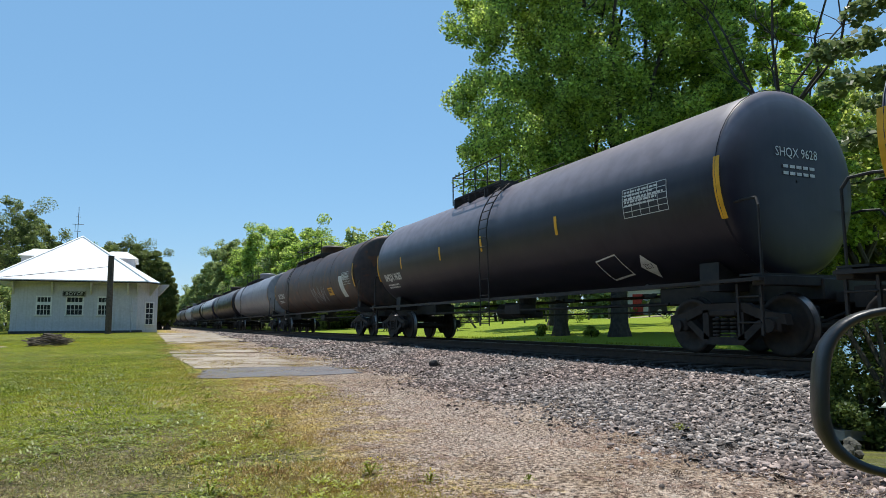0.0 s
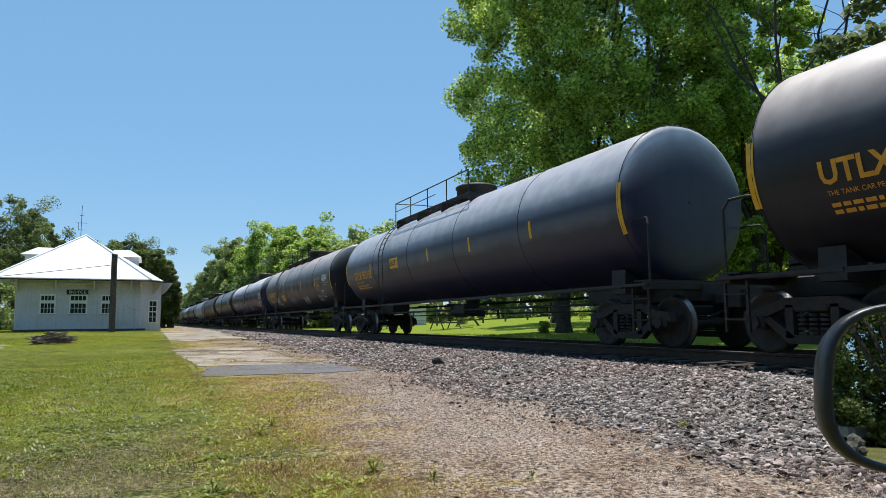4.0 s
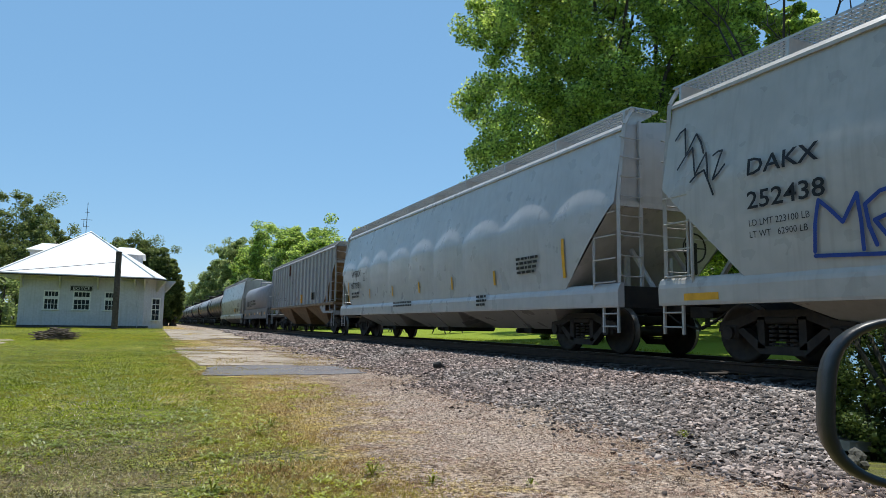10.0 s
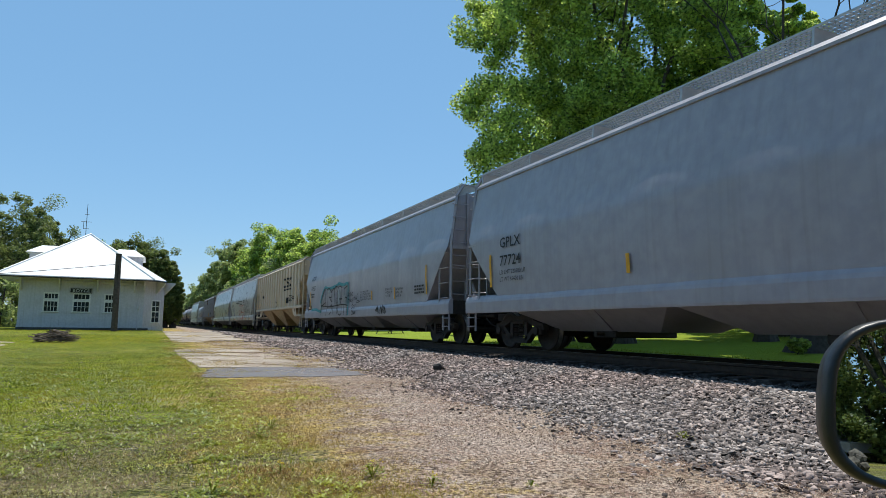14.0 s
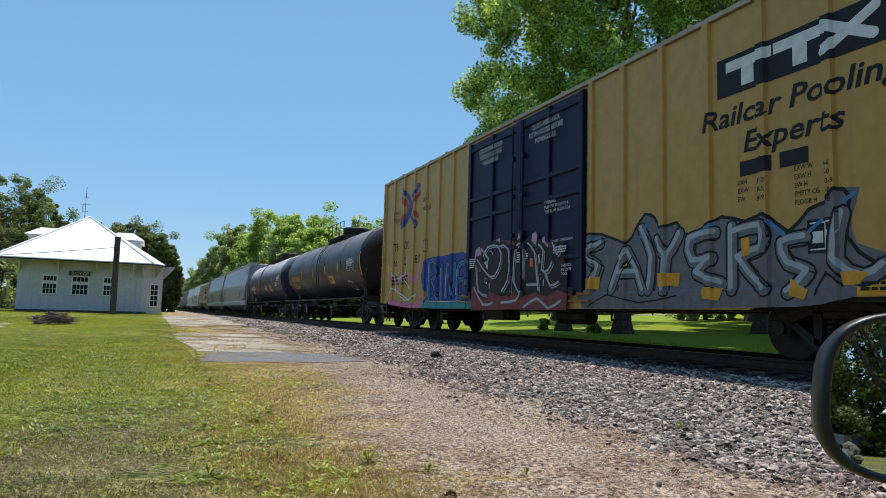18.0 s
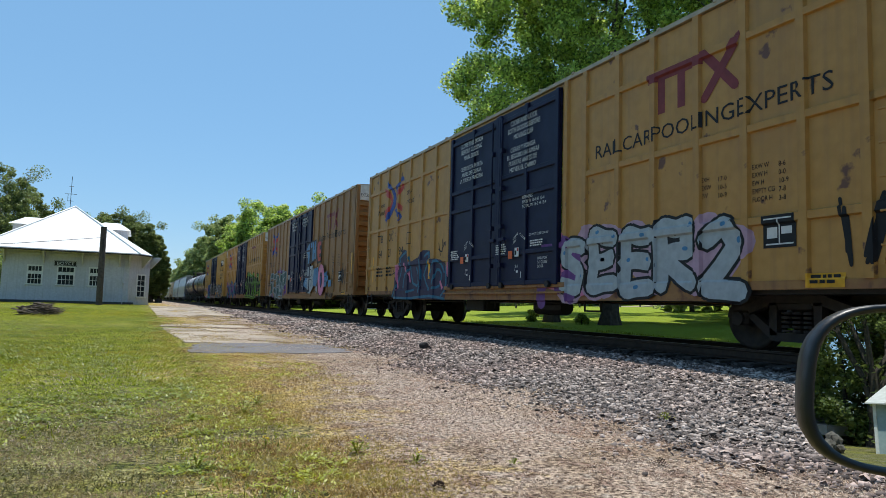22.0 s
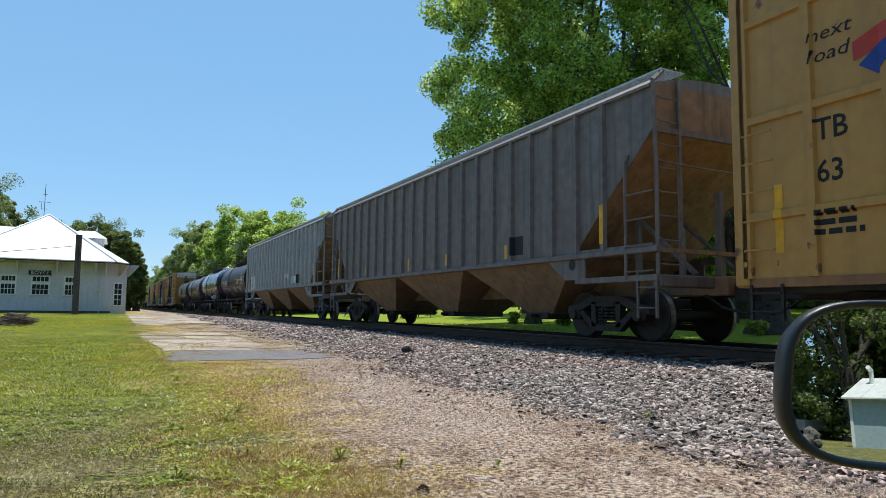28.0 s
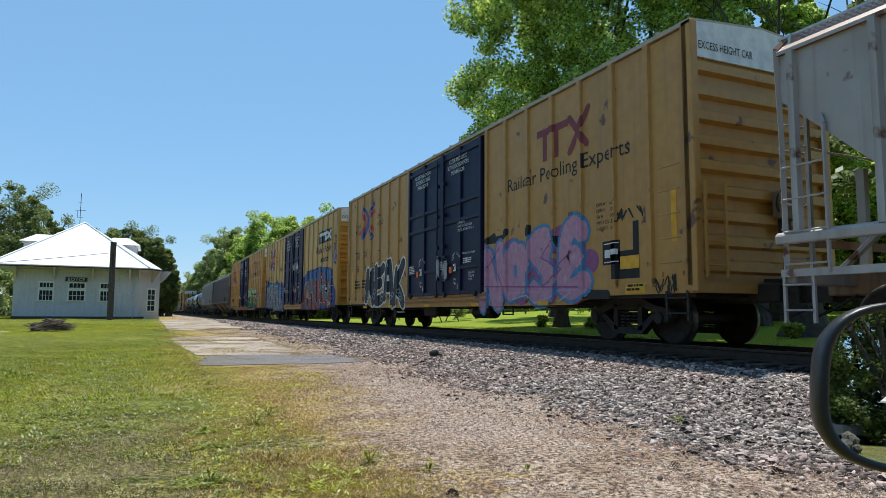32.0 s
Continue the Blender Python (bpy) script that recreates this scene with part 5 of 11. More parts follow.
for x in (-2.62, 2.62):
    bm = B()
    box(bm, x - .06, x + .06, -.05, .07, 0, 2.15)
    part("corner_board", bm, FRAME, cabin)
window(cabin, -.6, -.02, .9, .9, 1.0, 0, 2, 2)
BOULDER = mat("dark_rough_boulder", (.07, .06, .05), (.15, .13, .11), .95, 0, 9, bump=.5)
g = random.Random(91)
for k in range(44):
    bm = B()
    bmesh.ops.create_icosphere(bm, subdivisions=1, radius=g.uniform(.13, .28))
    for v in bm.verts:
        v.co *= 1 + .4 * noise.noise(v.co * 3 + Vector((k, 0, 0)))
    r = part("boulder", bm, BOULDER)
    tagged(r, "rough grey boulder in a heap", "boulder", "heap of boulders")
    r.matrix_basis = pose(-11.5 + g.uniform(-2.6, 1.2), -27.5 + g.uniform(-.7, .7), g.uniform(.05, .6), k * 40, k * 70, 0)
truck = tagged(new("pickup"), "pale pickup truck parked behind the boulders", "pickup truck")
truck.matrix_basis = pose(-17.5, -40, .0, 0, 0, 10)
bm = B()
prism(bm, [(-2.6, .5), (2.6, .5), (2.6, 1.0), (1.5, 1.1), (.9, 1.75), (-.4, 1.75), (-.6, 1.1), (-2.6, 1.1)], 1, -.95, .95)
part("body", bm, COILGREY, truck)
for x in (-1.7, 1.7):
    for s in (-1, 1):
        bm = B()
        rod(bm, (x, s * .75, .4), (x, s * .97, .4), .4, 14)
        part("wheel", bm, TYRE, truck)
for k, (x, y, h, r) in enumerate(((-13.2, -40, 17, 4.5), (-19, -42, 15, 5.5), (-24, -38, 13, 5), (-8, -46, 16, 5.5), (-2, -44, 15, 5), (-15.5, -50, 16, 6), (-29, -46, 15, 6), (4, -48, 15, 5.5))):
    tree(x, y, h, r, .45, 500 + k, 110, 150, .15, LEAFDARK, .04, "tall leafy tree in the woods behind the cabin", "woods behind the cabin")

# woods that close the view beyond the house and down the road
for k, (x, y, h, r) in enumerate(((62, 30, 15, 7), (66, 44, 16, 7), (60, 60, 15, 7), (50, 70, 15, 7), (40, 78, 14, 7), (32, 92, 14, 7), (70, 16, 16, 7), (74, 2, 16, 7), (58, 22, 13, 6), (48, 12, 14, 6), (46, 3, 14, 6))):
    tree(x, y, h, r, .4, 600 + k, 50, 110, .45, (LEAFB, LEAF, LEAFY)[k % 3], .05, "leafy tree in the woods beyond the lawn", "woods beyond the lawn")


def woods(name, spots, seed, label, leaf=.6, per=46, material=None):
    """A far thicket: leaf clumps from the ground up, with thin trunks."""
    g = random.Random(seed)
    root = tagged(new(name), label, "woods", kind="stuff")
    cl = []
    bm = B()
    for x, y, h in spots:
        z = float(land(x, y))
        for k in range(int(h * 2.2)):
            f = g.random() ** .8
            w = 2.6 * (1 - .5 * f)
            cl.append((x + g.uniform(-w, w), y + g.uniform(-w, w), z + .5 + f * h, g.uniform(.7, 1.5)))
        for k in range(7):
            cl.append((x + g.uniform(-2.2, 2.2), y + g.uniform(-2, 2), z + g.uniform(.2, 2.0), g.uniform(.9, 1.4)))
        rod(bm, (x, y, z), (x + g.uniform(-.5, .5), y, z + h * .8), .16, 6, .05)
    part("trunks", bm, BARK, root)
    crown("foliage", cl, per, leaf, material or LEAFB, seed, root)


g = random.Random(44)
woods("woods", [(72 * math.sin(radians(a)) + g.uniform(-3, 3), 72 * math.cos(radians(a)) + g.uniform(-3, 3), g.uniform(7, 10)) for a in np.arange(16, 84, 2.2)], 45, "thick green woods beyond the lawn")
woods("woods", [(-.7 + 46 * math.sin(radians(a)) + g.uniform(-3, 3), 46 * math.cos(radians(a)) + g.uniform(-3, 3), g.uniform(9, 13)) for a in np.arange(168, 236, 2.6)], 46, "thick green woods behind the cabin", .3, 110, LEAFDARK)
woods("woods", [(-13 - k * 1.5 + g.uniform(-2, 2), 78 + g.uniform(-6, 6), g.uniform(4, 6.5)) for k in range(18)], 47, "green thicket beside the depot", .3, 110)
woods("woods", [(13.2 + g.uniform(0, 4), 66 + k * 4.2, g.uniform(4, 8)) for k in range(48)], 48, "green thicket along the far side of the track", .34, 120)
woods("woods", [(-3.4 + k * .10 + g.uniform(-1.5, 1.0), 92 + k * 6, g.uniform(3.5, 6.5)) for k in range(34)], 49, "green thicket along the near side of the track", .30, 120)
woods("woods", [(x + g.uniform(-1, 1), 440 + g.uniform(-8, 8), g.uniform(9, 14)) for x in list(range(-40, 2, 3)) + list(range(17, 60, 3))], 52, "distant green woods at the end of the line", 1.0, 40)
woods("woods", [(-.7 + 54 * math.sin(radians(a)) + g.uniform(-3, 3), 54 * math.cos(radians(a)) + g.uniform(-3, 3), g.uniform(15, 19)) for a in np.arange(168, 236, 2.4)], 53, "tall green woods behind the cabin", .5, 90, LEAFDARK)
# never in view; added for the hoppers' glossy sides to reflect
woods("woods", [(-34 - g.uniform(0, 5), -46 + k * 3.2, g.uniform(9, 13)) for k in range(28)], 50, "thick green woods out of view beyond the lot")
woods("woods", [(47 * math.sin(radians(a)) + g.uniform(-2, 2), 47 * math.cos(radians(a)) + g.uniform(-2, 2), g.uniform(5, 8)) for a in np.arange(46, 72, 2.2)], 51, "shrubs and young trees along the lawn")

# ---- lettering and painted marks on the cars ----
# A mark is drawn flat in (a, z): a runs back from a car's leading end, z up from the rail.
def flat(w):
    return lambda z: w


def round_side(r, zc):
    return lambda z: math.sqrt(max(0.01, r * r - (z - zc) ** 2))


def lay(name, layers, side, parent, posts=(), rails=(), label=""):
    """layers: (material, [(outline, lift)]). Lays flat outlines on a car's near side, over its posts and rails, one mesh a layer."""
    out = None
    for material, shapes in layers:
        bm = B()
        for poly, lift in shapes:
            vs = [bm.verts.new((p[0], p[1], lift)) for p in poly]
            try:
                bm.faces.new(vs)
            except ValueError:
                pass
        ob = drape(name, bm, material, side, parent, posts, rails, label)
        out = out or ob
    return out


def drape(name, bm, material, side, parent, posts=(), rails=(), label=""):
    if not bm.verts:
        bm.free()
        return None
    lo, hi = min(v.co.x for v in bm.verts), max(v.co.x for v in bm.verts)
    zl, zh = min(v.co.y for v in bm.verts), max(v.co.y for v in bm.verts)
    cuts = [((1, 0, 0), c + s) for p, h, d in posts for s in (-h - 0.03, -h, h, h + 0.03) for c in (p,) if lo < c + s < hi]
    cuts += [((0, 1, 0), c + s) for p, h, d in rails for s in (-h - 0.03, -h, h, h + 0.03) for c in (p,) if zl < c + s < zh]
    if abs(side(1.8) - side(2.6)) > 1e-4:
        k = math.ceil(zl / 0.16)
        while k * 0.16 < zh:
            cuts.append(((0, 1, 0), k * 0.16))
            k += 1
    for nrm, c in cuts:
        bmesh.ops.bisect_plane(bm, geom=bm.verts[:] + bm.edges[:] + bm.faces[:], dist=1e-5, plane_co=[v * c for v in nrm], plane_no=nrm)
    for v in bm.verts:
        a, z, lift = v.co
        up = 0.0
        for p, h, d in posts:
            if abs(a - p) <= h + 0.004:
                up = max(up, d)
        for p, h, d in rails:
            if abs(z - p) <= h + 0.004:
                up = max(up, d)
        v.co = (-(side(z) + up + lift), -a, z)
    return part(name, bm, material, parent, label)


GLYPHS = {}


def glyphs(s, fat=0.0, shear=0.0):
    """The triangles of a line of type, its corners scaled to a cap height of 1."""
    key = (s, fat, shear)
    if key not in GLYPHS:
        cu = bpy.data.curves.new("type", "FONT")
        cu.body, cu.offset, cu.shear, cu.resolution_u = s, fat, shear, 2
        ob = bpy.data.objects.new("type", cu)
        me = bpy.data.meshes.new_from_object(ob)
        k = 1 / 0.69
        GLYPHS[key] = ([(v.co.x * k, v.co.y * k) for v in me.vertices], [tuple(p.vertices) for p in me.polygons])
        bpy.data.objects.remove(ob)
        bpy.data.curves.remove(cu)
        bpy.data.meshes.remove(me)
    return GLYPHS[key]


def letter(parent, lines, a, z, h, material, side, width=None, posts=(), rails=(), lift=0.006, fat=0.0, shear=0.0, name="lettering", rise=0.0, gap=1.45, centre=False):
    """Lines of type whose first line has its foot at z and starts at a; width stretches the widest line."""
    bm = B()
    lines = lines if isinstance(lines, (list, tuple)) else [lines]
    sets = [glyphs(s, fat, shear) for s in lines]
    wide = max(max(x for x, y in vs) for vs, fs in sets if vs)
    kx = width / wide if width else h
    for i, (vs, fs) in enumerate(sets):
        if not vs:
            continue
        mine = max(x for x, y in vs)
        x0 = a + (wide - mine) / 2 * kx if centre else a
        made = [bm.verts.new((x0 + x * kx, z - i * h * gap + y * h + rise * x * kx, lift)) for x, y in vs]
        for f in fs:
            try:
                bm.faces.new([made[j] for j in f])
            except ValueError:
                pass
    return drape(name, bm, material, side, parent, posts, rails)


def rect(a0, a1, z0, z1, lift=0.005):
    return ([(a0, z0), (a1, z0), (a1, z1), (a0, z1)], lift)


def bars(parent, a, z, w, rows, h, material, side, seed=1, name="fine_print", lift=0.006, posts=(), rails=()):
    """Rows of small print too fine to read."""
    rnd = random.Random(seed)
    shapes = []
    for r in range(rows):
        x, end = a, a + w * rnd.uniform(0.75, 1.0)
        while x < end - h * 0.5:
            n = min(end, x + h * rnd.uniform(1.0, 3.6))
            shapes.append(rect(x, n, z - r * h * 1.7, z - r * h * 1.7 + h, lift))
            x = n + h * 0.6
    return lay(name, [(material, shapes)], side, parent, posts, rails)


def ribbon(pts, w, lift, step=0.00025):
    """Outlines of a brush stroke through points: a quad a stretch and a disc a joint, each a hair above the last."""
    out = []
    for i, (p, q) in enumerate(zip(pts, pts[1:])):
        d = Vector((q[0] - p[0], q[1] - p[1]))
        if d.length < 1e-5:
            continue
        nrm = Vector((-d.y, d.x)).normalized() * w / 2
        out.append(([(p[0] + nrm.x, p[1] + nrm.y), (p[0] - nrm.x, p[1] - nrm.y), (q[0] - nrm.x, q[1] - nrm.y), (q[0] + nrm.x, q[1] + nrm.y)], lift + step * (2 * i)))
    for i, p in enumerate(pts):
        out.append(([(p[0] + w / 2 * math.cos(k * 0.785), p[1] + w / 2 * math.sin(k * 0.785)) for k in range(8)], lift + step * (2 * i + 1)))
    return out


def bend(pts, n=4):
    """A smooth curve through points."""
    if len(pts) < 3:
        return pts
    P = [pts[0]] + list(pts) + [pts[-1]]
    out = []
    for p0, p1, p2, p3 in zip(P, P[1:], P[2:], P[3:]):
        for k in range(n):
            t = k / n
            out.append(tuple(.5 * (2 * b + (c - a) * t + (2 * a - 5 * b + 4 * c - d) * t * t + (3 * b - a - 3 * c + d) * t ** 3) for a, b, c, d in zip(p0, p1, p2, p3)))
    return out + [pts[-1]]


STROKES = {
    "A": [[(0, 0), (.35, 1), (.6, 1), (.95, 0)], [(.2, .4), (.8, .35)]], "C": [[(.95, .8), (.6, 1), (.15, .85), (.05, .3), (.35, 0), (.95, .1)]],
    "D": [[(.1, 0), (.1, 1), (.7, .9), (.95, .5), (.7, .05), (.1, 0)]], "E": [[(.95, .95), (.15, 1), (.1, 0), (.95, .05)], [(.1, .5), (.8, .55)]],
    "F": [[(.1, 0), (.15, 1), (.95, .95)], [(.12, .5), (.75, .55)]], "G": [[(.9, .85), (.5, 1), (.1, .7), (.15, .15), (.6, 0), (.9, .25), (.9, .5), (.5, .5)]],
    "H": [[(.1, 0), (.1, 1)], [(.9, 0), (.85, 1)], [(.1, .5), (.9, .5)]], "K": [[(.1, 0), (.15, 1)], [(.9, 1), (.2, .5), (.95, 0)]],
    "M": [[(.05, 0), (.15, 1), (.5, .4), (.85, 1), (.95, 0)]], "N": [[(.1, 0), (.1, 1), (.85, 0), (.9, 1)]], "O": [[(.5, 1), (.1, .7), (.1, .25), (.5, 0), (.9, .25), (.9, .7), (.5, 1)]],
    "P": [[(.1, 0), (.1, 1), (.8, .95), (.85, .5), (.1, .45)]], "R": [[(.1, 0), (.1, 1), (.8, .95), (.8, .55), (.15, .5), (.95, 0)]], "S": [[(.9, .9), (.4, 1), (.1, .75), (.85, .35), (.65, 0), (.05, .1)]],
    "X": [[(.05, 1), (.95, 0)], [(.95, 1), (.05, 0)]], "L": [[(.15, 1), (.1, .05), (.95, 0)]],
    "T": [[(.5, 0), (.5, .95)], [(0, 1), (1, .95)]], "U": [[(.1, 1), (.1, .2), (.5, 0), (.9, .2), (.9, 1)]], "W": [[(0, 1), (.2, 0), (.5, .6), (.8, 0), (1, 1)]], "2": [[(.1, .8), (.5, 1), (.85, .7), (.1, .05), (.95, .0)]],
}


def graffiti(parent, word, a0, a1, z0, z1, fill, edge, side, cloud=None, shine=None, seed=1, posts=(), rails=(), fat=0.26, lean=0.0, wild=0.10, label=""):
    """A painted piece: a cloud behind, fat brush-stroke letters with an edge round them, and light marks inside."""
    rnd = random.Random(seed)
    H, n = z1 - z0, len(word)
    W = (a1 - a0) / n
    strokes = []
    for i, ch in enumerate(word):
        dz, kz = rnd.uniform(-0.05, 0.05) * H, rnd.uniform(0.88, 1.05)
        for st in STROKES[ch]:
            pts = []
            for p, q in zip(st, st[1:] + st[-1:]):
                for k in (0, 0.5) if q != p else (0,):
                    x, y = p[0] + (q[0] - p[0]) * k, p[1] + (q[1] - p[1]) * k
                    x, y = x + rnd.uniform(-wild, wild), y + rnd.uniform(-wild, wild)
                    zz = z0 + H * (0.12 + 0.76 * y * kz) + dz
                    pts.append((a0 + W * (i + 0.1 + 0.82 * x) + lean * (zz - z0), zz))
            strokes.append(bend(pts, 3))
    layers = []
    if cloud:
        shapes = []
        for i in range(int(n * 7)):
            cx, cz, r = a0 + (a1 - a0) * rnd.random(), z0 + H * (0.15 + 0.75 * rnd.random()), H * rnd.uniform(0.14, 0.30)
            shapes.append(([(cx + r * 1.3 * math.cos(k * 0.524) * rnd.uniform(0.9, 1.1), cz + r * math.sin(k * 0.524)) for k in range(12)], 0.0015 + i * 0.00005))
        layers.append((cloud, shapes))
    w = H * fat
    if edge:
        layers.append((edge, [s for j, st in enumerate(strokes) for s in ribbon(st, w * 1.34, 0.005 + 0.0002 * j, 0.00002)]))
    if fill:
        layers.append((fill, [s for j, st in enumerate(strokes) for s in ribbon(st, w, 0.009 + 0.0002 * j, 0.00002)]))
    if shine:
        shapes = []
        for st in strokes:
            for _ in range(2):
                k = rnd.randrange(len(st) - 1)
                p, q = st[k], st[k + 1]
                m = [(p[0] + (q[0] - p[0]) * f + w * 0.2, p[1] + (q[1] - p[1]) * f + w * 0.12) for f in (0.15, 0.7)]
                shapes += ribbon(m, w * 0.22, 0.0125, 0.0001)
        layers.append((shine, shapes))
    return lay("graffiti", layers, side, parent, posts, rails, label)


def scrawl(parent, a0, a1, z0, z1, material, side, seed=1, w=0.035, n=5, posts=(), rails=()):
    """A thin sprayed tag of looping strokes."""
    rnd = random.Random(seed)
    shapes, W, H = [], (a1 - a0) / n, z1 - z0
    for i in range(n):
        x, up = a0 + W * i, rnd.random() < .5
        pts = []
        for k in range(rnd.randrange(4, 8)):
            pts.append((x + W * rnd.uniform(-.15, 1.1), z0 + H * (rnd.uniform(.7, 1.1) if up else rnd.uniform(-.1, .35))))
            up = not up
        shapes += ribbon(bend(pts, 5), w * rnd.uniform(.75, 1.1), 0.006 + 0.0003 * i, 0.00004)
    return lay("graffiti", [(material, shapes)], side, parent, posts, rails)


def brush(root, side, posts, rails, material, w, lift, strokes, shift=(0, 0)):
    """Sprayed strokes of one width, each bent smoothly through its points."""
    shapes = [q for j, st in enumerate(strokes) for q in ribbon(bend([(a + shift[0], z + shift[1]) for a, z in st], 2), w, lift + .0002 * j, .00001)]
    return lay("graffiti", [(material, shapes)], side, root, posts, rails)


def blobs(root, side, posts, rails, material, lift, outlines):
    """Sprayed fills with ragged edges."""
    rnd = random.Random(len(outlines) * 7 + int(lift * 10000))
    shapes = []
    for j, o in enumerate(outlines):
        pts = []
        for p, q in zip(o, o[1:] + o[:1]):
            pts.append(p)
            if math.hypot(q[0] - p[0], q[1] - p[1]) > .3:
                pts.append(((p[0] + q[0]) / 2 + rnd.uniform(-.025, .025), (p[1] + q[1]) / 2 + rnd.uniform(-.025, .025)))
        shapes.append((pts, lift + .0003 * j))
    return lay("graffiti", [(material, shapes)], side, root, posts, rails)

def blue_piece(root, side, posts=(), rails=()):
    """Fat blue letters over a dark edge, with a pale scribble beside them."""
    brush(root, side, posts, rails, PINK, 0.16, 0.002, [[(0.45, 1.91), (1.55, 1.56), (2.13, 1.81), (3.22, 1.57), (3.37, 1.99)], [(0.74, 0.91), (2.18, 0.81), (3.66, 0.8), (3.56, 1.14)]])
    brush(root, side, posts, rails, WHITE, 0.045, 0.006, [[(0.78, 2.09), (1.24, 1.67), (1.36, 1.24)], [(1.44, 1.71), (2.23, 1.8), (2.3, 2.39)], [(2.14, 1.63), (2.71, 1.33), (2.72, 0.94), (1.97, 1.17)], [(0.51, 1.01), (0.93, 1.39), (1.77, 1.18), (2.36, 0.94), (3.24, 1.14)]])
    blobs(root, side, posts, rails, BLUE, 0.003, [[(3.63, 1.72), (3.78, 2.04), (4.16, 2.24), (5.01, 2.22), (5.9, 2.24), (6.59, 2.25), (7.21, 2.1), (7.3, 1.7), (7.42, 1.4), (7.55, 0.7), (3.89, 0.7), (4.14, 1.12), (3.71, 1.47)]])
    strokes = [[(4.34, 1), (4.38, 2.08), (4.88, 1.99), (4.89, 1.61), (4.54, 1.53), (5.04, 0.99)], [(5.26, 1.93), (5.27, 0.98)], [(5.61, 1.02), (5.66, 1.93), (6.06, 1.08), (6.16, 1.92)], [(6.75, 1.91), (6.39, 1.83), (6.35, 1), (6.78, 1.03)], [(6.35, 1.45), (6.72, 1.47)], [(7.01, 1.97), (7.22, 1.51), (6.96, 1.39)]]
    brush(root, side, posts, rails, INK, 0.24, 0.005, strokes)
    brush(root, side, posts, rails, SKYBLUE, 0.16, 0.009, strokes)
    brush(root, side, posts, rails, INK, 0.03, 0.013, strokes, (0.1, -0.05))
    brush(root, side, posts, rails, BLUE, 0.05, 0.0115, strokes, (0.03, 0.02))
    brush(root, side, posts, rails, WHITE, 0.02, 0.013, [[(4.23, 1.04), (4.27, 2.01)], [(5.17, 1.86), (5.18, 1.02)], [(5.53, 1.05), (5.58, 1.83)], [(6.28, 1.77), (6.26, 1.07)], [(4.12, 0.92), (5.43, 0.89), (6.48, 0.9), (7.44, 0.85)]])
    blobs(root, side, posts, rails, TEAL, 0.012, [[(4.01, 0.88), (7.51, 0.84), (7.55, 0.7), (3.89, 0.7)]])


def dark_piece(root, side, posts=(), rails=()):
    """Black letters edged in white over a dull red cloud, across both doors."""
    blobs(root, side, posts, rails, INK, 0.003, [[(7.56, 1.04), (7.53, 1.48), (7.66, 1.92), (8.06, 2.25), (8.63, 2.34), (9.5, 2.23), (9.89, 2.22), (10.36, 2.15), (10.68, 2.15), (11.18, 2.06), (11.62, 1.95), (11.76, 1.36), (11.75, 0.94)]])
    blobs(root, side, posts, rails, MAROON, 0.0045, [[(7.47, 0.65), (7.47, 1.23), (7.96, 1.03), (8.46, 1.1), (9.06, 0.97), (9.61, 1.09), (10.1, 0.98), (10.55, 1.06), (11.05, 0.96), (11.41, 1.08), (11.75, 1), (11.73, 0.67)], [(7.84, 1.96), (7.97, 2.26), (8.63, 2.36), (9.5, 2.28), (9.76, 2.16), (9.08, 2.2), (8.39, 2.17)], [(9.95, 2.21), (10.68, 2.18), (11.18, 2.08), (11.62, 1.95), (11.17, 1.98), (10.57, 2.08)]])
    blobs(root, side, posts, rails, PINKISH, 0.006, [[(10.36, 2.13), (10.42, 2.34), (10.56, 2.38), (10.63, 2.26), (10.57, 2.1)], [(9.76, 2.19), (9.8, 2.4), (9.92, 2.44), (10, 2.31), (9.95, 2.17)], [(8.71, 2.22), (8.75, 2.36), (8.94, 2.39), (8.97, 2.24)], [(7.61, 1.98), (7.66, 2.2), (7.88, 2.27), (7.97, 2.07)], [(10.81, 2.09), (10.84, 2.22), (10.92, 2.24), (10.95, 2.09)]])
    strokes = [[(7.75, 1.94), (8.31, 1.55), (8.7, 1.48), (9.01, 1.84), (8.86, 2.2), (8.31, 2.21), (8.1, 2)], [(7.7, 1.79), (7.83, 1.15), (8.3, 1.02)], [(8.94, 2.19), (9.36, 2.08), (9.48, 1.1)], [(9.07, 1.11), (9.35, 1.37), (9.43, 1.8)], [(9.69, 2.09), (9.61, 1.36), (9.92, 1.03)], [(9.76, 2.14), (10.01, 2.13), (10.05, 1.38)], [(10.24, 2.15), (10.52, 1.93), (10.61, 1.49), (10.7, 1.1)], [(10.68, 2.08), (10.88, 1.93), (10.82, 1.52), (11.06, 1.5), (11.21, 1.67)], [(10.96, 1.46), (11.15, 1.18), (11.46, 1.25)], [(11.22, 2.07), (11.4, 1.82), (11.53, 1.98)]]
    brush(root, side, posts, rails, INK, 0.22, 0.008, strokes)
    brush(root, side, posts, rails, PALE, 0.05, 0.012, strokes)
    brush(root, side, posts, rails, PINKISH, 0.025, 0.0135, strokes, (0.07, -0.05))
    brush(root, side, posts, rails, PALE, 0.06, 0.013, [[(7.61, 1.23), (8.13, 0.79), (8.62, 0.84)], [(9.06, 0.84), (9.73, 0.88), (9.92, 1.08)], [(10.09, 0.73), (10.65, 0.92), (11.08, 0.71), (11.54, 0.86)], [(7.97, 2.2), (8.39, 1.91), (8.22, 1.8)], [(10.22, 1.22), (10.66, 1.22)]])


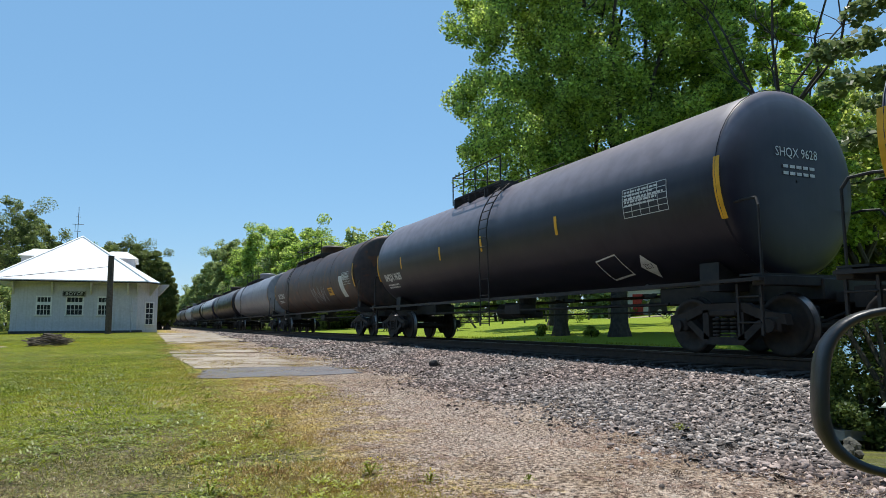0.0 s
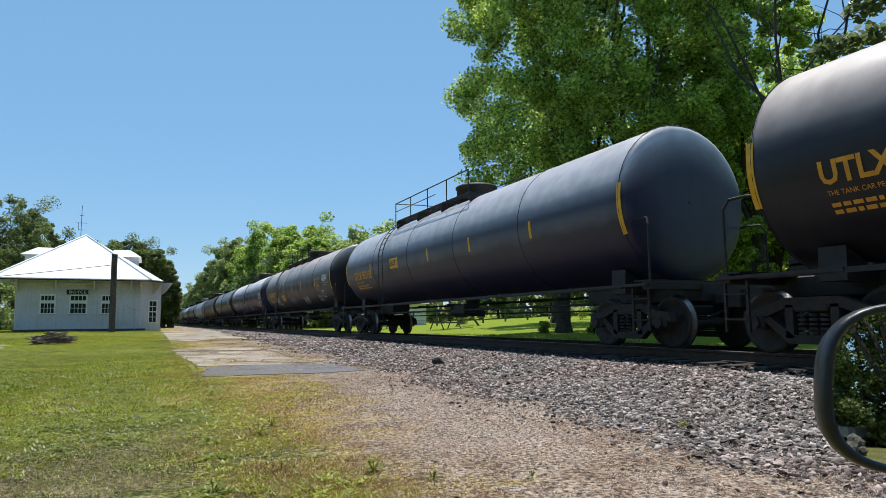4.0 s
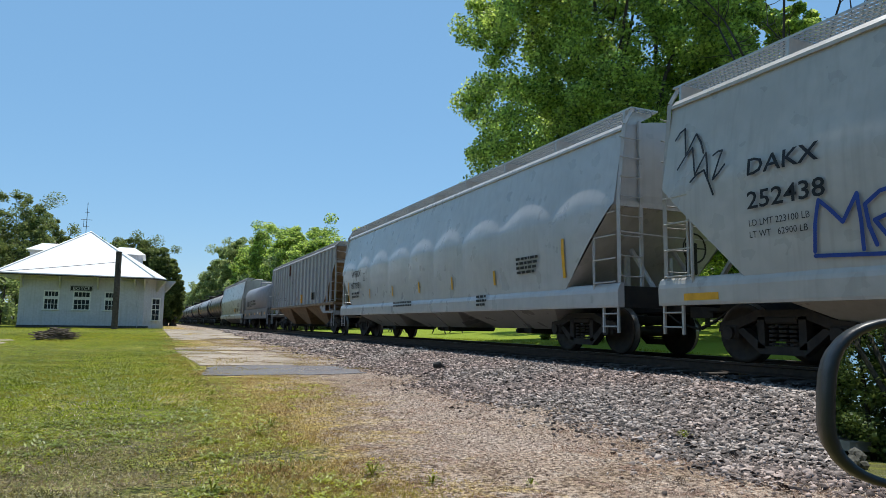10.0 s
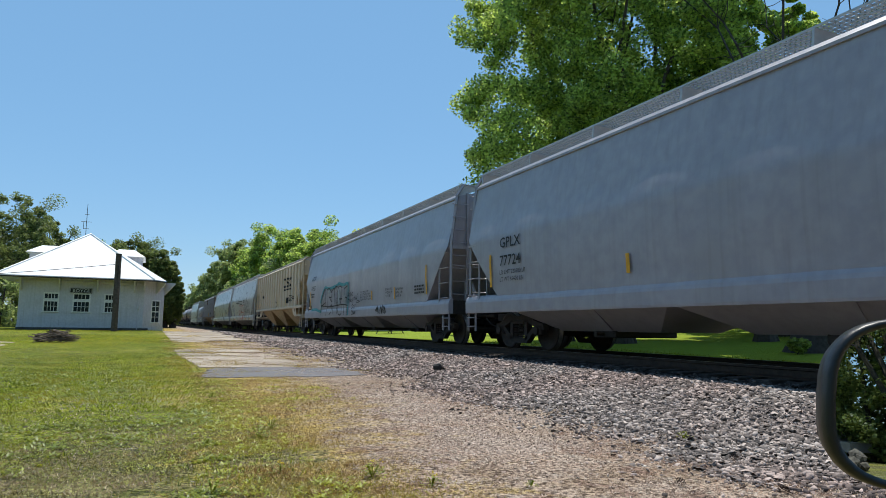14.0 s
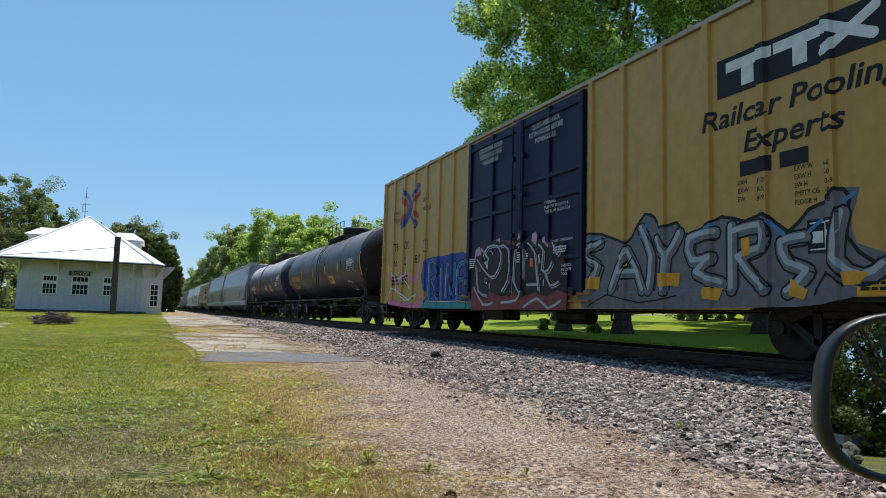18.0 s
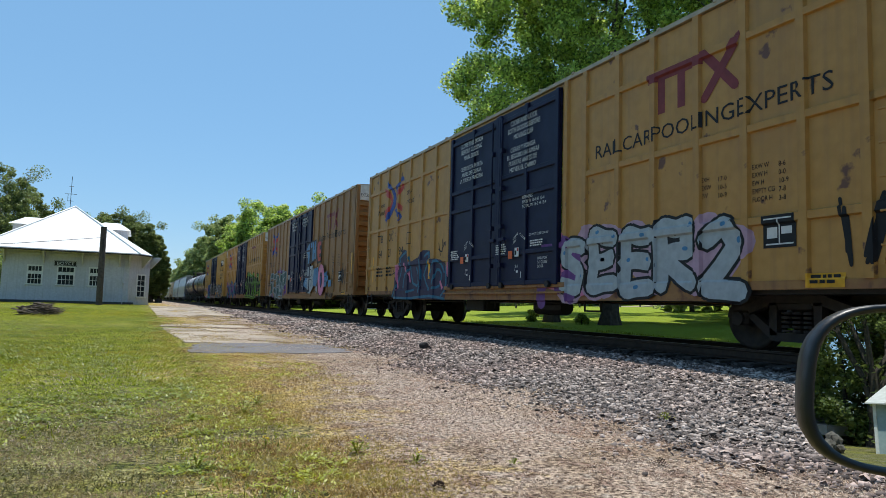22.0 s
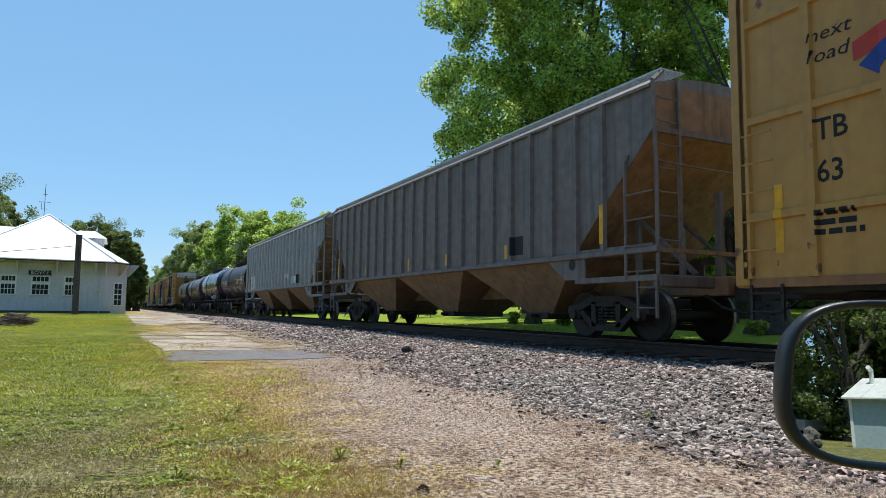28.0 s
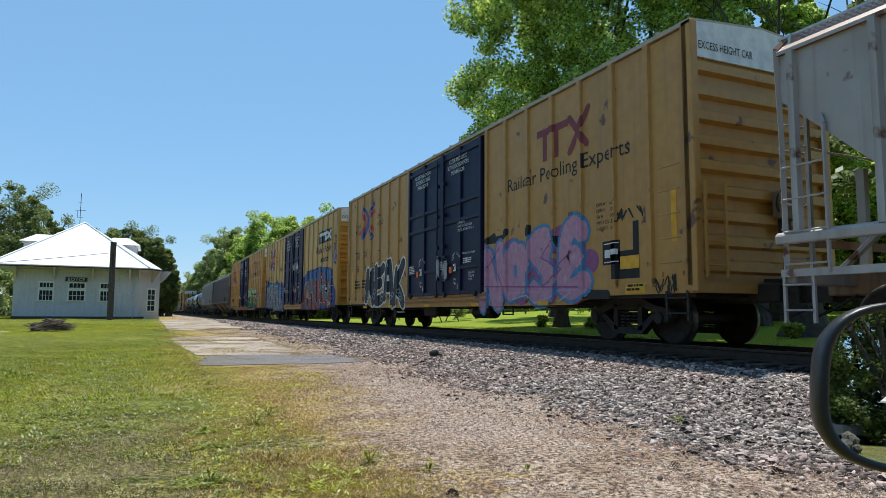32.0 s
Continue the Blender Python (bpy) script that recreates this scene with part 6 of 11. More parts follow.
def grey_piece(root, side, posts=(), rails=()):
    """A long row of grey block letters with dark edges and orange depths below."""
    blobs(root, side, posts, rails, GREY, 0.003, [[(11.85, 1.06), (11.73, 1.62), (12.03, 2.1), (12.71, 2.11), (13.43, 1.88), (13.68, 2.1), (13.92, 2.33), (14.16, 2.25), (14.31, 2.06), (14.68, 2.1), (14.82, 1.91), (15.09, 1.9), (15.6, 2.08), (16.02, 1.96), (16.36, 2.03), (16.72, 1.74), (17.03, 2), (17.26, 2.06), (17.4, 2.21), (17.71, 2.18), (17.59, 1.81), (17.65, 1.51), (18.06, 1.35), (18.02, 1.05), (17.56, 0.85), (16.81, 0.74), (12.17, 0.71)]])
    brush(root, side, posts, rails, INK, 0.05, 0.006, [[(11.85, 1.06), (11.73, 1.62), (12.03, 2.1), (12.71, 2.11), (13.43, 1.88), (13.68, 2.1), (13.92, 2.33), (14.16, 2.25), (14.31, 2.06), (14.68, 2.1), (14.82, 1.91), (15.09, 1.9), (15.6, 2.08), (16.02, 1.96), (16.36, 2.03), (16.72, 1.74), (17.03, 2), (17.26, 2.06), (17.4, 2.21), (17.58, 2.09), (17.53, 1.6), (17.86, 1.26), (18.06, 1.35)]])
    strokes = [[(12.72, 1.93), (12.14, 1.76), (12.63, 1.52), (12.35, 1.11)], [(13.01, 1.04), (13.47, 1.73), (13.86, 1.02)], [(13.18, 1.34), (13.74, 1.34)], [(13.84, 2.09), (14.09, 1.59), (14.01, 1.02)], [(14.24, 1.86), (14.46, 1.57), (14.75, 1.91)], [(14.46, 1.57), (14.39, 1.01)], [(15.48, 1.85), (14.96, 1.8), (15.02, 1.44), (15.42, 1.47), (15.09, 1.26), (15.6, 1.08)], [(15.79, 1.9), (15.78, 0.99)], [(15.85, 1.82), (16.3, 1.86), (16.3, 1.54), (15.9, 1.44), (16.35, 0.98)], [(16.97, 1.64), (16.62, 1.59), (16.72, 1.31), (17.01, 1.19), (16.71, 0.93)], [(17.49, 1.89), (17.39, 1.32), (17.73, 1.09), (17.98, 1.22)]]
    brush(root, side, posts, rails, INK, 0.24, 0.007, strokes)
    brush(root, side, posts, rails, GREY, 0.18, 0.009, strokes)
    brush(root, side, posts, rails, PALE, 0.08, 0.0115, strokes, (-0.03, 0.03))
    brush(root, side, posts, rails, INK, 0.025, 0.012, [[(12.9, 1.97), (12.34, 1.72), (12.82, 1.48), (12.51, 1.05)], [(13.19, 1.04), (13.6, 1.62), (13.98, 1.02)], [(13.97, 1.98), (14.21, 1.58), (14.15, 1)], [(15.54, 1.76), (15.09, 1.72), (15.13, 1.48)], [(15.9, 1.81), (15.89, 0.99)], [(16.41, 1.81), (16.41, 1.49), (16.05, 1.4), (16.46, 0.97)], [(17.07, 1.57), (16.72, 1.55), (16.82, 1.33), (17.09, 1.17)], [(17.1, 0.89), (17.25, 1.18), (17.47, 0.99)], [(12.36, 0.74), (12.92, 0.96), (13.78, 0.81), (14.68, 0.92)]])
    blobs(root, side, posts, rails, GOLD, 0.013, [[(12.05, 1.3), (12.69, 1.31), (12.66, 1.07), (12.06, 1.06)], [(14.27, 1.3), (14.76, 1.28), (14.71, 1.06), (14.3, 1.07)], [(15.2, 1.04), (15.63, 1.01), (15.54, 0.82), (15.22, 0.86)], [(16.74, 1.12), (17.01, 0.96), (16.95, 0.83), (16.73, 0.89)], [(17.43, 1.17), (17.8, 1.14), (17.64, 0.99), (17.47, 1.01)], [(15.96, 1.72), (16.1, 1.73), (16.1, 1.47), (15.96, 1.46)]])
    brush(root, side, posts, rails, SKYBLUE, 0.05, 0.01, [[(12.03, 2.02), (12.68, 2.04)], [(13.76, 1.9), (14, 2.17)], [(14.89, 1.81), (15.48, 2)], [(16.41, 1.93), (16.68, 1.68)], [(17.21, 1.84), (16.92, 1.64)], [(17.49, 2.03), (17.65, 2.12)], [(11.94, 1.39), (11.87, 0.95)]])


def teal_piece(root, side, posts=(), rails=()):
    """Five jagged teal letters with white edges, over a thin purple mist."""
    brush(root, side, posts, rails, LILAC, .16, .002, [[(2.2, 1.69), (1.67, 1.22), (2.54, 0.8)], [(3.34, 2.18), (3.81, 2.27), (4.4, 2.3)], [(4.49, 2.49), (4.67, 2.23), (5.13, 2.27)], [(5.56, 2.21), (5.99, 2.21)], [(5.87, 1.15), (6.15, 1.43), (6.3, 1.02)], [(5.9, 0.91), (6.24, 1.19)], [(3.18, 1.17), (3.82, 1.01)], [(0.84, 1.78), (0.62, 1.25)]])
    letters = [[(2.33, 2.08), (1.58, 2.03), (1.59, 1.73), (2.11, 1.45), (2.05, 1.12), (1.39, 0.99)], [(3.23, 2.07), (2.76, 1.92), (2.59, 1.62), (2.83, 1.26), (3.24, 1.09), (3.24, 0.8)], [(3.61, 2.16), (3.58, 1.78), (3.4, 1.5), (3.4, 1.13)], [(3.61, 1.91), (4.01, 1.92), (4.06, 1.64), (3.71, 1.48), (4.02, 1.15), (4.11, 0.97), (3.67, 0.87)], [(4.67, 2.2), (4.58, 1.9), (4.26, 1.48), (4.26, 1.1), (4.58, 1.01), (4.92, 1.15), (4.92, 1.51), (5.01, 1.96)], [(5.25, 2.22), (5.25, 1.87), (5.17, 1.4), (5.2, 0.98)], [(5.33, 1.99), (5.7, 1.99), (6.16, 2.08), (6.15, 1.86), (5.95, 1.62), (5.84, 1.48)], [(5.29, 1.58), (5.61, 1.51), (5.64, 1.37)]]
    brush(root, side, posts, rails, INKBLUE, .40, .004, letters)
    brush(root, side, posts, rails, PALE, .36, .006, letters)
    brush(root, side, posts, rails, SLATE, .25, .009, letters)
    brush(root, side, posts, rails, PALE, .06, .0125, [[(1.71, 1.13), (1.88, 1.17)], [(2.33, 1.92), (2.14, 1.61)], [(2.95, 1.68), (2.77, 1.46), (3.01, 1.29)], [(3.17, 1.74), (3.45, 1.75)], [(4.44, 1.13), (4.71, 1.52), (4.79, 1.16), (4.49, 1.11)], [(5.05, 1.66), (5.04, 1.11)], [(5.48, 1.78), (5.77, 1.8), (5.66, 1.64), (5.73, 1.48)], [(4.07, 1.46), (4.4, 1.89)]])
    brush(root, side, posts, rails, HAZE, .10, .003, [[(4.02, 0.81), (4.4, 0.73)], [(4.44, 0.9), (5.43, 0.86)], [(4.21, 0.71), (5.43, 0.7)]])
    brush(root, side, posts, rails, SLATE, .12, .012, [[(5.43, 0.73), (5.47, 0.92)], [(5.16, 0.89), (5.12, 0.7)], [(3.97, 0.9), (4.12, 0.73)]])


def tower_piece(root, side, posts=(), rails=()):
    """Tall grey letters with white edges on a deep blue cloud, a pale blue line round them."""
    blobs(root, side, posts, rails, DEEPBLUE, .002, [[(-0.47, 0.86), (-0.53, 2.39), (0.29, 2.4), (1, 2.68), (2.55, 2.46), (3.96, 2.43), (4.21, 2.71), (4.58, 2.48), (5.16, 2.42), (5.76, 2.36), (6.07, 2.4), (6.6, 2.22), (6.75, 1.85), (6.68, 1.33), (6.98, 0.8), (6.98, 0.58), (5.57, 0.6), (0.28, 0.82)]])
    brush(root, side, posts, rails, SKYBLUE, .18, .004, [[(0.47, 2.1), (1.43, 2.29), (2.55, 2.34), (3.71, 2.26), (4.65, 2.24), (4.94, 1.99), (4.96, 1.59), (5.21, 1.77), (5.23, 2.35), (5.73, 2.37), (5.78, 1.95), (5.79, 1.49), (6.15, 1.11), (6.37, 0.63)]])
    blobs(root, side, posts, rails, GREY, .0065, [[(0.4, 0.87), (0.47, 2.02), (1.43, 2.21), (2.36, 2.32), (3.71, 2.22), (4.69, 2.18), (4.86, 1.96), (4.92, 1.56), (5.24, 1.73), (5.29, 2.33), (5.68, 2.32), (5.7, 1.46), (6.09, 1.04), (6.28, 0.63), (3.25, 0.64), (3.08, 0.8)]])
    brush(root, side, posts, rails, PALE, .055, .008, [[(0.53, 2.04), (1.43, 2.21), (2.36, 2.32), (3.71, 2.22), (4.65, 2.18), (4.86, 1.88), (4.85, 1.48)], [(5.24, 1.53), (5.33, 2.32), (5.66, 2.32), (5.57, 1.51), (6.09, 1.11), (6.34, 0.63)], [(1.16, 2.07), (0.93, 1.63), (0.93, 1.28), (1.2, 1.25), (1.26, 1.47), (1.16, 2.07)], [(1.38, 2.15), (1.8, 1.77), (2.09, 1.1), (1.94, 0.87)], [(2.69, 2.24), (2.68, 1.67), (2.44, 1.41), (2.86, 1.16), (2.94, 0.89)], [(2.1, 1.94), (2.35, 1.94), (2.35, 1.62), (2.07, 1.64), (2.1, 1.94)], [(3.01, 2.14), (3.08, 1.24), (3.77, 1.32), (3.97, 1.08)], [(3.61, 1.73), (3.65, 1.39), (3.81, 1.44), (3.78, 1.72)], [(3.1, 1.82), (3.78, 1.89)]])
    brush(root, side, posts, rails, PALE, .055, .0085, [[(4.02, 1.79), (4.26, 1.87), (4.33, 1.49), (4.14, 1.51), (4.02, 1.79)], [(4.72, 2.13), (4.74, 1.49)], [(4.33, 1.37), (4.92, 1.44), (5.33, 1.1)], [(4.4, 1.26), (4.69, 0.97), (4.98, 0.96), (4.63, 1.25), (4.4, 1.26)], [(5.2, 1.5), (5.33, 1.14)], [(3.34, 0.97), (3.51, 1.01), (3.64, 0.83), (3.46, 0.66), (3.21, 0.66)], [(1.2, 1.13), (1.31, 0.88)], [(4, 0.66), (4.16, 0.82), (4.27, 0.65)], [(4.61, 0.81), (4.97, 0.84), (4.83, 0.65)], [(5.04, 0.69), (5.18, 0.84), (5.28, 0.66)], [(6.02, 0.82), (6.17, 0.64)]])
    brush(root, side, posts, rails, MAROON, .07, .010, [[(5.36, 2.26), (5.59, 2.25)], [(5.39, 2.02), (5.55, 1.89)], [(5.41, 1.71), (5.54, 1.59)], [(1.74, 1.49), (1.89, 1.29)], [(1.26, 1.12), (1.31, 0.95)], [(2.53, 1.36), (2.77, 1.23)], [(5.85, 1.23), (6, 1.11)], [(4.76, 0.77), (4.9, 0.69)], [(6.08, 0.76), (6.17, 0.67)], [(4.51, 1.18), (4.84, 1.02)], [(4.1, 1.7), (4.22, 1.56)]])
    brush(root, side, posts, rails, HAZE, .022, .006, [[(5.97, 2), (6.47, 1.98)], [(5.99, 1.83), (6.47, 1.82)], [(5.96, 1.69), (6.46, 1.68)], [(6.08, 1.57), (6.46, 1.56)], [(6.1, 1.47), (6.4, 1.49)], [(6.04, 1.37), (6.45, 1.36)], [(6.09, 1.22), (6.42, 1.24)], [(6.21, 1.12), (6.33, 1.01)], [(-0.27, 1.92), (-0.08, 2.01)], [(-0.28, 1.6), (-0.08, 1.75)], [(-0.28, 1.33), (-0.09, 1.48)], [(-0.34, 0.96), (0.16, 1)]])


def night_piece(root, side, posts=(), rails=()):
    """Black letters edged and veined with light blue, with pink gaps."""
    blobs(root, side, posts, rails, PINK, .002, [[(2.89, 1.81), (4.04, 1.88), (4.18, 1.19), (2.93, 0.94)], [(6.91, 1.73), (7.63, 1.62), (7.8, 1.35), (7.28, 1.22), (6.95, 1.01)]])
    blobs(root, side, posts, rails, INKBLUE, .004, [[(2.59, 0.75), (2.78, 1.23), (3.23, 1.79), (3.09, 2.02), (3.53, 2.3), (3.9, 2.23), (4.04, 1.81), (4.92, 2.01), (5.07, 2.18), (5.62, 2.13), (5.67, 1.88), (6.51, 1.81), (6.79, 1.68), (6.99, 1.28), (6.91, 0.96), (6.76, 0.69)]])
    brush(root, side, posts, rails, LAKE, .075, .007, [[(2.66, 0.79), (3.12, 1.22), (3.43, 1.71), (3.22, 2.01), (3.78, 2.21)], [(3.58, 1.07), (3.69, 1.48), (4.16, 1.66), (4.03, 2.01)], [(4.16, 1.8), (4.4, 1.19), (4.95, 1.17), (4.67, 1.64)], [(4.93, 1.88), (5.05, 1.3), (4.9, 0.92)], [(5.23, 1.98), (5.57, 2.07), (5.53, 1.77), (5.24, 1.41), (5.64, 0.98)], [(5.63, 1.4), (5.99, 1.8), (6.43, 1.71), (6.67, 1.46)], [(5.91, 1.15), (6.17, 1.55), (6.51, 1.42), (6.35, 1.08), (5.92, 1.03)], [(6.83, 1.62), (6.91, 1.12), (6.52, 0.8)], [(2.8, 0.75), (4.19, 0.73), (5.74, 0.8), (6.76, 0.71)], [(3.95, 0.93), (4.52, 0.99)]])
    brush(root, side, posts, rails, PINK, .10, .009, [[(2.97, 1.66), (3.13, 1.08)], [(4.05, 1.54), (4.17, 1.26)], [(3.7, 1.83), (3.74, 1.62)], [(6.43, 1.19), (6.56, 1.02)]])
    brush(root, side, posts, rails, INK, .035, .006, [[(6.25, 2.3), (6.38, 1.94)], [(6.5, 2.39), (6.5, 2.04), (6.25, 2.13)], [(6.67, 2.31), (6.54, 2.15)], [(2.62, 1.68), (2.91, 1.37)], [(2.56, 1.53), (2.97, 1.59)]])


def flower_piece(root, side, posts=(), rails=()):
    """Black letters with white edges and small white flowers in their feet, on a thin red mist."""
    brush(root, side, posts, rails, MAROON, .14, .002, [[(2.33, 1.37), (2.12, 1)], [(6.07, 2.23), (6.52, 2.03)], [(6.64, 1.77), (6.51, 1.92)], [(2.63, 1.73), (2.92, 2.07)]])
    graffiti(root, "HEAK", 2.35, 6.6, .78, 2.2, INKGREY, WHITE, side, None, None, 161, posts, rails, fat=.27, wild=.12)
    brush(root, side, posts, rails, HAZE, .03, .016, [[(2.91, 1.16), (2.74, 1.07), (2.55, 1.16), (2.69, 1.27), (2.9, 1.19)], [(3.56, 1.13), (3.41, 1.03), (3.23, 1.12), (3.36, 1.23), (3.55, 1.15)], [(4.5, 1.15), (4.36, 1.07), (4.2, 1.15), (4.32, 1.25), (4.49, 1.18)], [(4.91, 1.18), (4.78, 1.1), (4.63, 1.18), (4.74, 1.27), (4.9, 1.21)], [(5.58, 1.16), (5.47, 1.07), (5.33, 1.15), (5.43, 1.24), (5.58, 1.18)], [(6.31, 1.13), (6.2, 1.05), (6.08, 1.13), (6.17, 1.21), (6.31, 1.15)], [(2.91, 0.98), (2.74, 0.89), (2.55, 0.98), (2.69, 1.09), (2.9, 1.01)], [(3.65, 1.31), (3.5, 1.22), (3.33, 1.31), (3.45, 1.42), (3.64, 1.34)], [(4.47, 1.03), (4.33, 0.94), (4.17, 1.03), (4.29, 1.13), (4.46, 1.06)], [(5.41, 1.04), (5.29, 0.96), (5.15, 1.04), (5.26, 1.13), (5.41, 1.07)], [(6.42, 1.01), (6.31, 0.94), (6.19, 1.01), (6.29, 1.1), (6.42, 1.04)], [(6.21, 1.24), (6.1, 1.17), (5.97, 1.24), (6.07, 1.33), (6.2, 1.27)]])


def rose_piece(root, side, posts=(), rails=()):
    """Pale pink letters with light blue edges under black drips."""
    brush(root, side, posts, rails, INK, .17, .002, [[(12.57, 2.32), (13.21, 2.32), (13.39, 2.45)], [(14.37, 2.31), (14.4, 2.42)], [(15.45, 2.06), (16.03, 1.99), (16.03, 2.18)], [(16.38, 1.68), (16.28, 1.4), (16.43, 1.18)], [(12.28, 2.26), (12.76, 2.41)], [(12.76, 1.88), (12.7, 1.52)], [(16.13, 0.91), (17.14, 0.88)], [(15.24, 2.15), (15.54, 1.97)]])
    graffiti(root, "NOSE", 12.1, 16.6, .75, 2.2, ROSE, SKYBLUE, side, MAUVE, PINKISH, 162, posts, rails, fat=.30, wild=.16)
    brush(root, side, posts, rails, MAUVE, .03, .016, [[(13.03, 2.1), (12.32, 1.54), (12.08, 0.96)], [(12.57, 1.94), (13.12, 1.24), (13.21, 0.94)], [(15.38, 2.06), (14.89, 1.72), (15.64, 1.44), (14.88, 1.09)], [(16.02, 1.78), (15.51, 1.52)], [(12.18, 1.19), (16.25, 1.05)]])
    brush(root, side, posts, rails, PALE, .035, .018, [[(13.72, 0.84), (14.35, 0.93), (14.65, 0.75), (15.36, 0.89)], [(15.56, 0.77), (16.01, 0.95)], [(14.81, 1.41), (14.96, 1.64)]])


def lime_piece(root, side, posts=(), rails=()):
    """Spiked lime-green letters tangled over a black ground, with purple scrawls."""
    blobs(root, side, posts, rails, INK, 0.003, [[(11.51, 1), (11.64, 1.84), (12.57, 2.32), (13.16, 2.73), (13.9, 2.74), (14.17, 2.51), (15.42, 2.41), (15.94, 2.6), (16.13, 2.24), (16.66, 2.38), (16.84, 2.12), (17.17, 2.12), (17.34, 2.45), (17.7, 2.51), (18.08, 2.38), (18.31, 2.02), (18.31, 1.85), (19.06, 2.03), (19.05, 1.67), (18.69, 1.54), (18.98, 1.16), (18.97, 0.83), (15.85, 0.71), (13.5, 0.82)]])
    strokes = [[(11.86, 1.05), (12.38, 1.68), (12.78, 2.19), (13.26, 2.62), (13.56, 2.02), (13.67, 1.11)], [(12.17, 1.53), (13.66, 1.56)], [(13.02, 0.92), (13.39, 1.43)], [(13.96, 2.48), (15.2, 2.32)], [(14.5, 2.61), (14.6, 1.75), (14.45, 1)], [(14.2, 1.2), (14.83, 1.83)], [(15.15, 0.77), (15.43, 1.25), (15.5, 2.04), (15.95, 2.43), (16.04, 1.86), (15.64, 1.59), (16.24, 0.85)], [(15.77, 2.19), (15.21, 1.71)], [(16.48, 2.2), (16.39, 1.22), (16.78, 0.92), (17.12, 1.23), (17.04, 2.05)], [(16.66, 2.26), (16.86, 1.52), (16.78, 1.2)], [(17.33, 1.26), (17.23, 1.96), (17.54, 2.08)]]
    brush(root, side, posts, rails, LIME, 0.22, 0.006, strokes)
    brush(root, side, posts, rails, INK, 0.035, 0.0115, strokes, (0.12, -0.03))
    brush(root, side, posts, rails, INK, 0.03, 0.0118, strokes, (-0.11, 0.02))
    strokes = [[(18.13, 2.04), (17.75, 2.31), (17.44, 2.09), (17.59, 1.81), (18.17, 1.65), (18.21, 1.22), (17.69, 1.02), (17.38, 1.18)], [(18.35, 1.35), (18.6, 1), (18.96, 0.93)], [(18.52, 1.76), (19.06, 1.94)], [(18.6, 1.34), (18.88, 1.06)], [(11.98, 0.85), (14.2, 0.83), (15.85, 0.74), (17.17, 0.87)]]
    brush(root, side, posts, rails, LIME, 0.22, 0.0064, strokes)
    brush(root, side, posts, rails, INK, 0.035, 0.0119, strokes, (0.12, -0.03))
    brush(root, side, posts, rails, INK, 0.03, 0.0122, strokes, (-0.11, 0.02))
    brush(root, side, posts, rails, MINT, 0.04, 0.012, [[(12.12, 1.15), (12.68, 1.99)], [(13.46, 2.23), (13.6, 1.32)], [(14.59, 2.13), (14.53, 1.19)], [(15.44, 0.99), (15.51, 1.86)], [(16.48, 1.78), (16.54, 1.21)], [(17.65, 2.21), (17.89, 2.22)], [(18.08, 1.58), (18.12, 1.26)], [(13.99, 2.52), (15.13, 2.37)], [(15.22, 0.81), (15.65, 0.79)]])
    brush(root, side, posts, rails, INK, 0.03, 0.013, [[(12.6, 1.35), (13.17, 2.26), (13.49, 1.32)], [(14.17, 2.26), (14.98, 2.22)], [(14.75, 2.11), (14.85, 1)], [(15.72, 0.98), (15.74, 1.41), (15.98, 0.98)], [(16.6, 1.94), (16.66, 1.21), (16.89, 1.12)], [(17.59, 2.15), (17.39, 1.86), (18.08, 1.57), (18.07, 1.16)], [(18.43, 1.14), (18.84, 0.9)], [(15.97, 2.25), (15.84, 1.92)], [(13.93, 1.6), (14.2, 0.91)], [(17.06, 1.11), (17.28, 0.92)]])
    brush(root, side, posts, rails, LILAC, 0.06, 0.004, [[(18.7, 2.15), (18.74, 2.45), (18.91, 2.49), (18.94, 2.25), (18.78, 2.14)], [(18.57, 1.89), (18.61, 2.09), (18.86, 2.13), (19.02, 1.97)], [(16.23, 2.23), (16.72, 2.21), (17.06, 1.97)], [(18.22, 2.21), (18.31, 2.45)], [(18.52, 1.34), (18.69, 1.54), (18.93, 1.49)], [(14.51, 2.18), (14.98, 2.16)], [(11.46, 2.19), (11.92, 2.27), (12.37, 2.07)]])


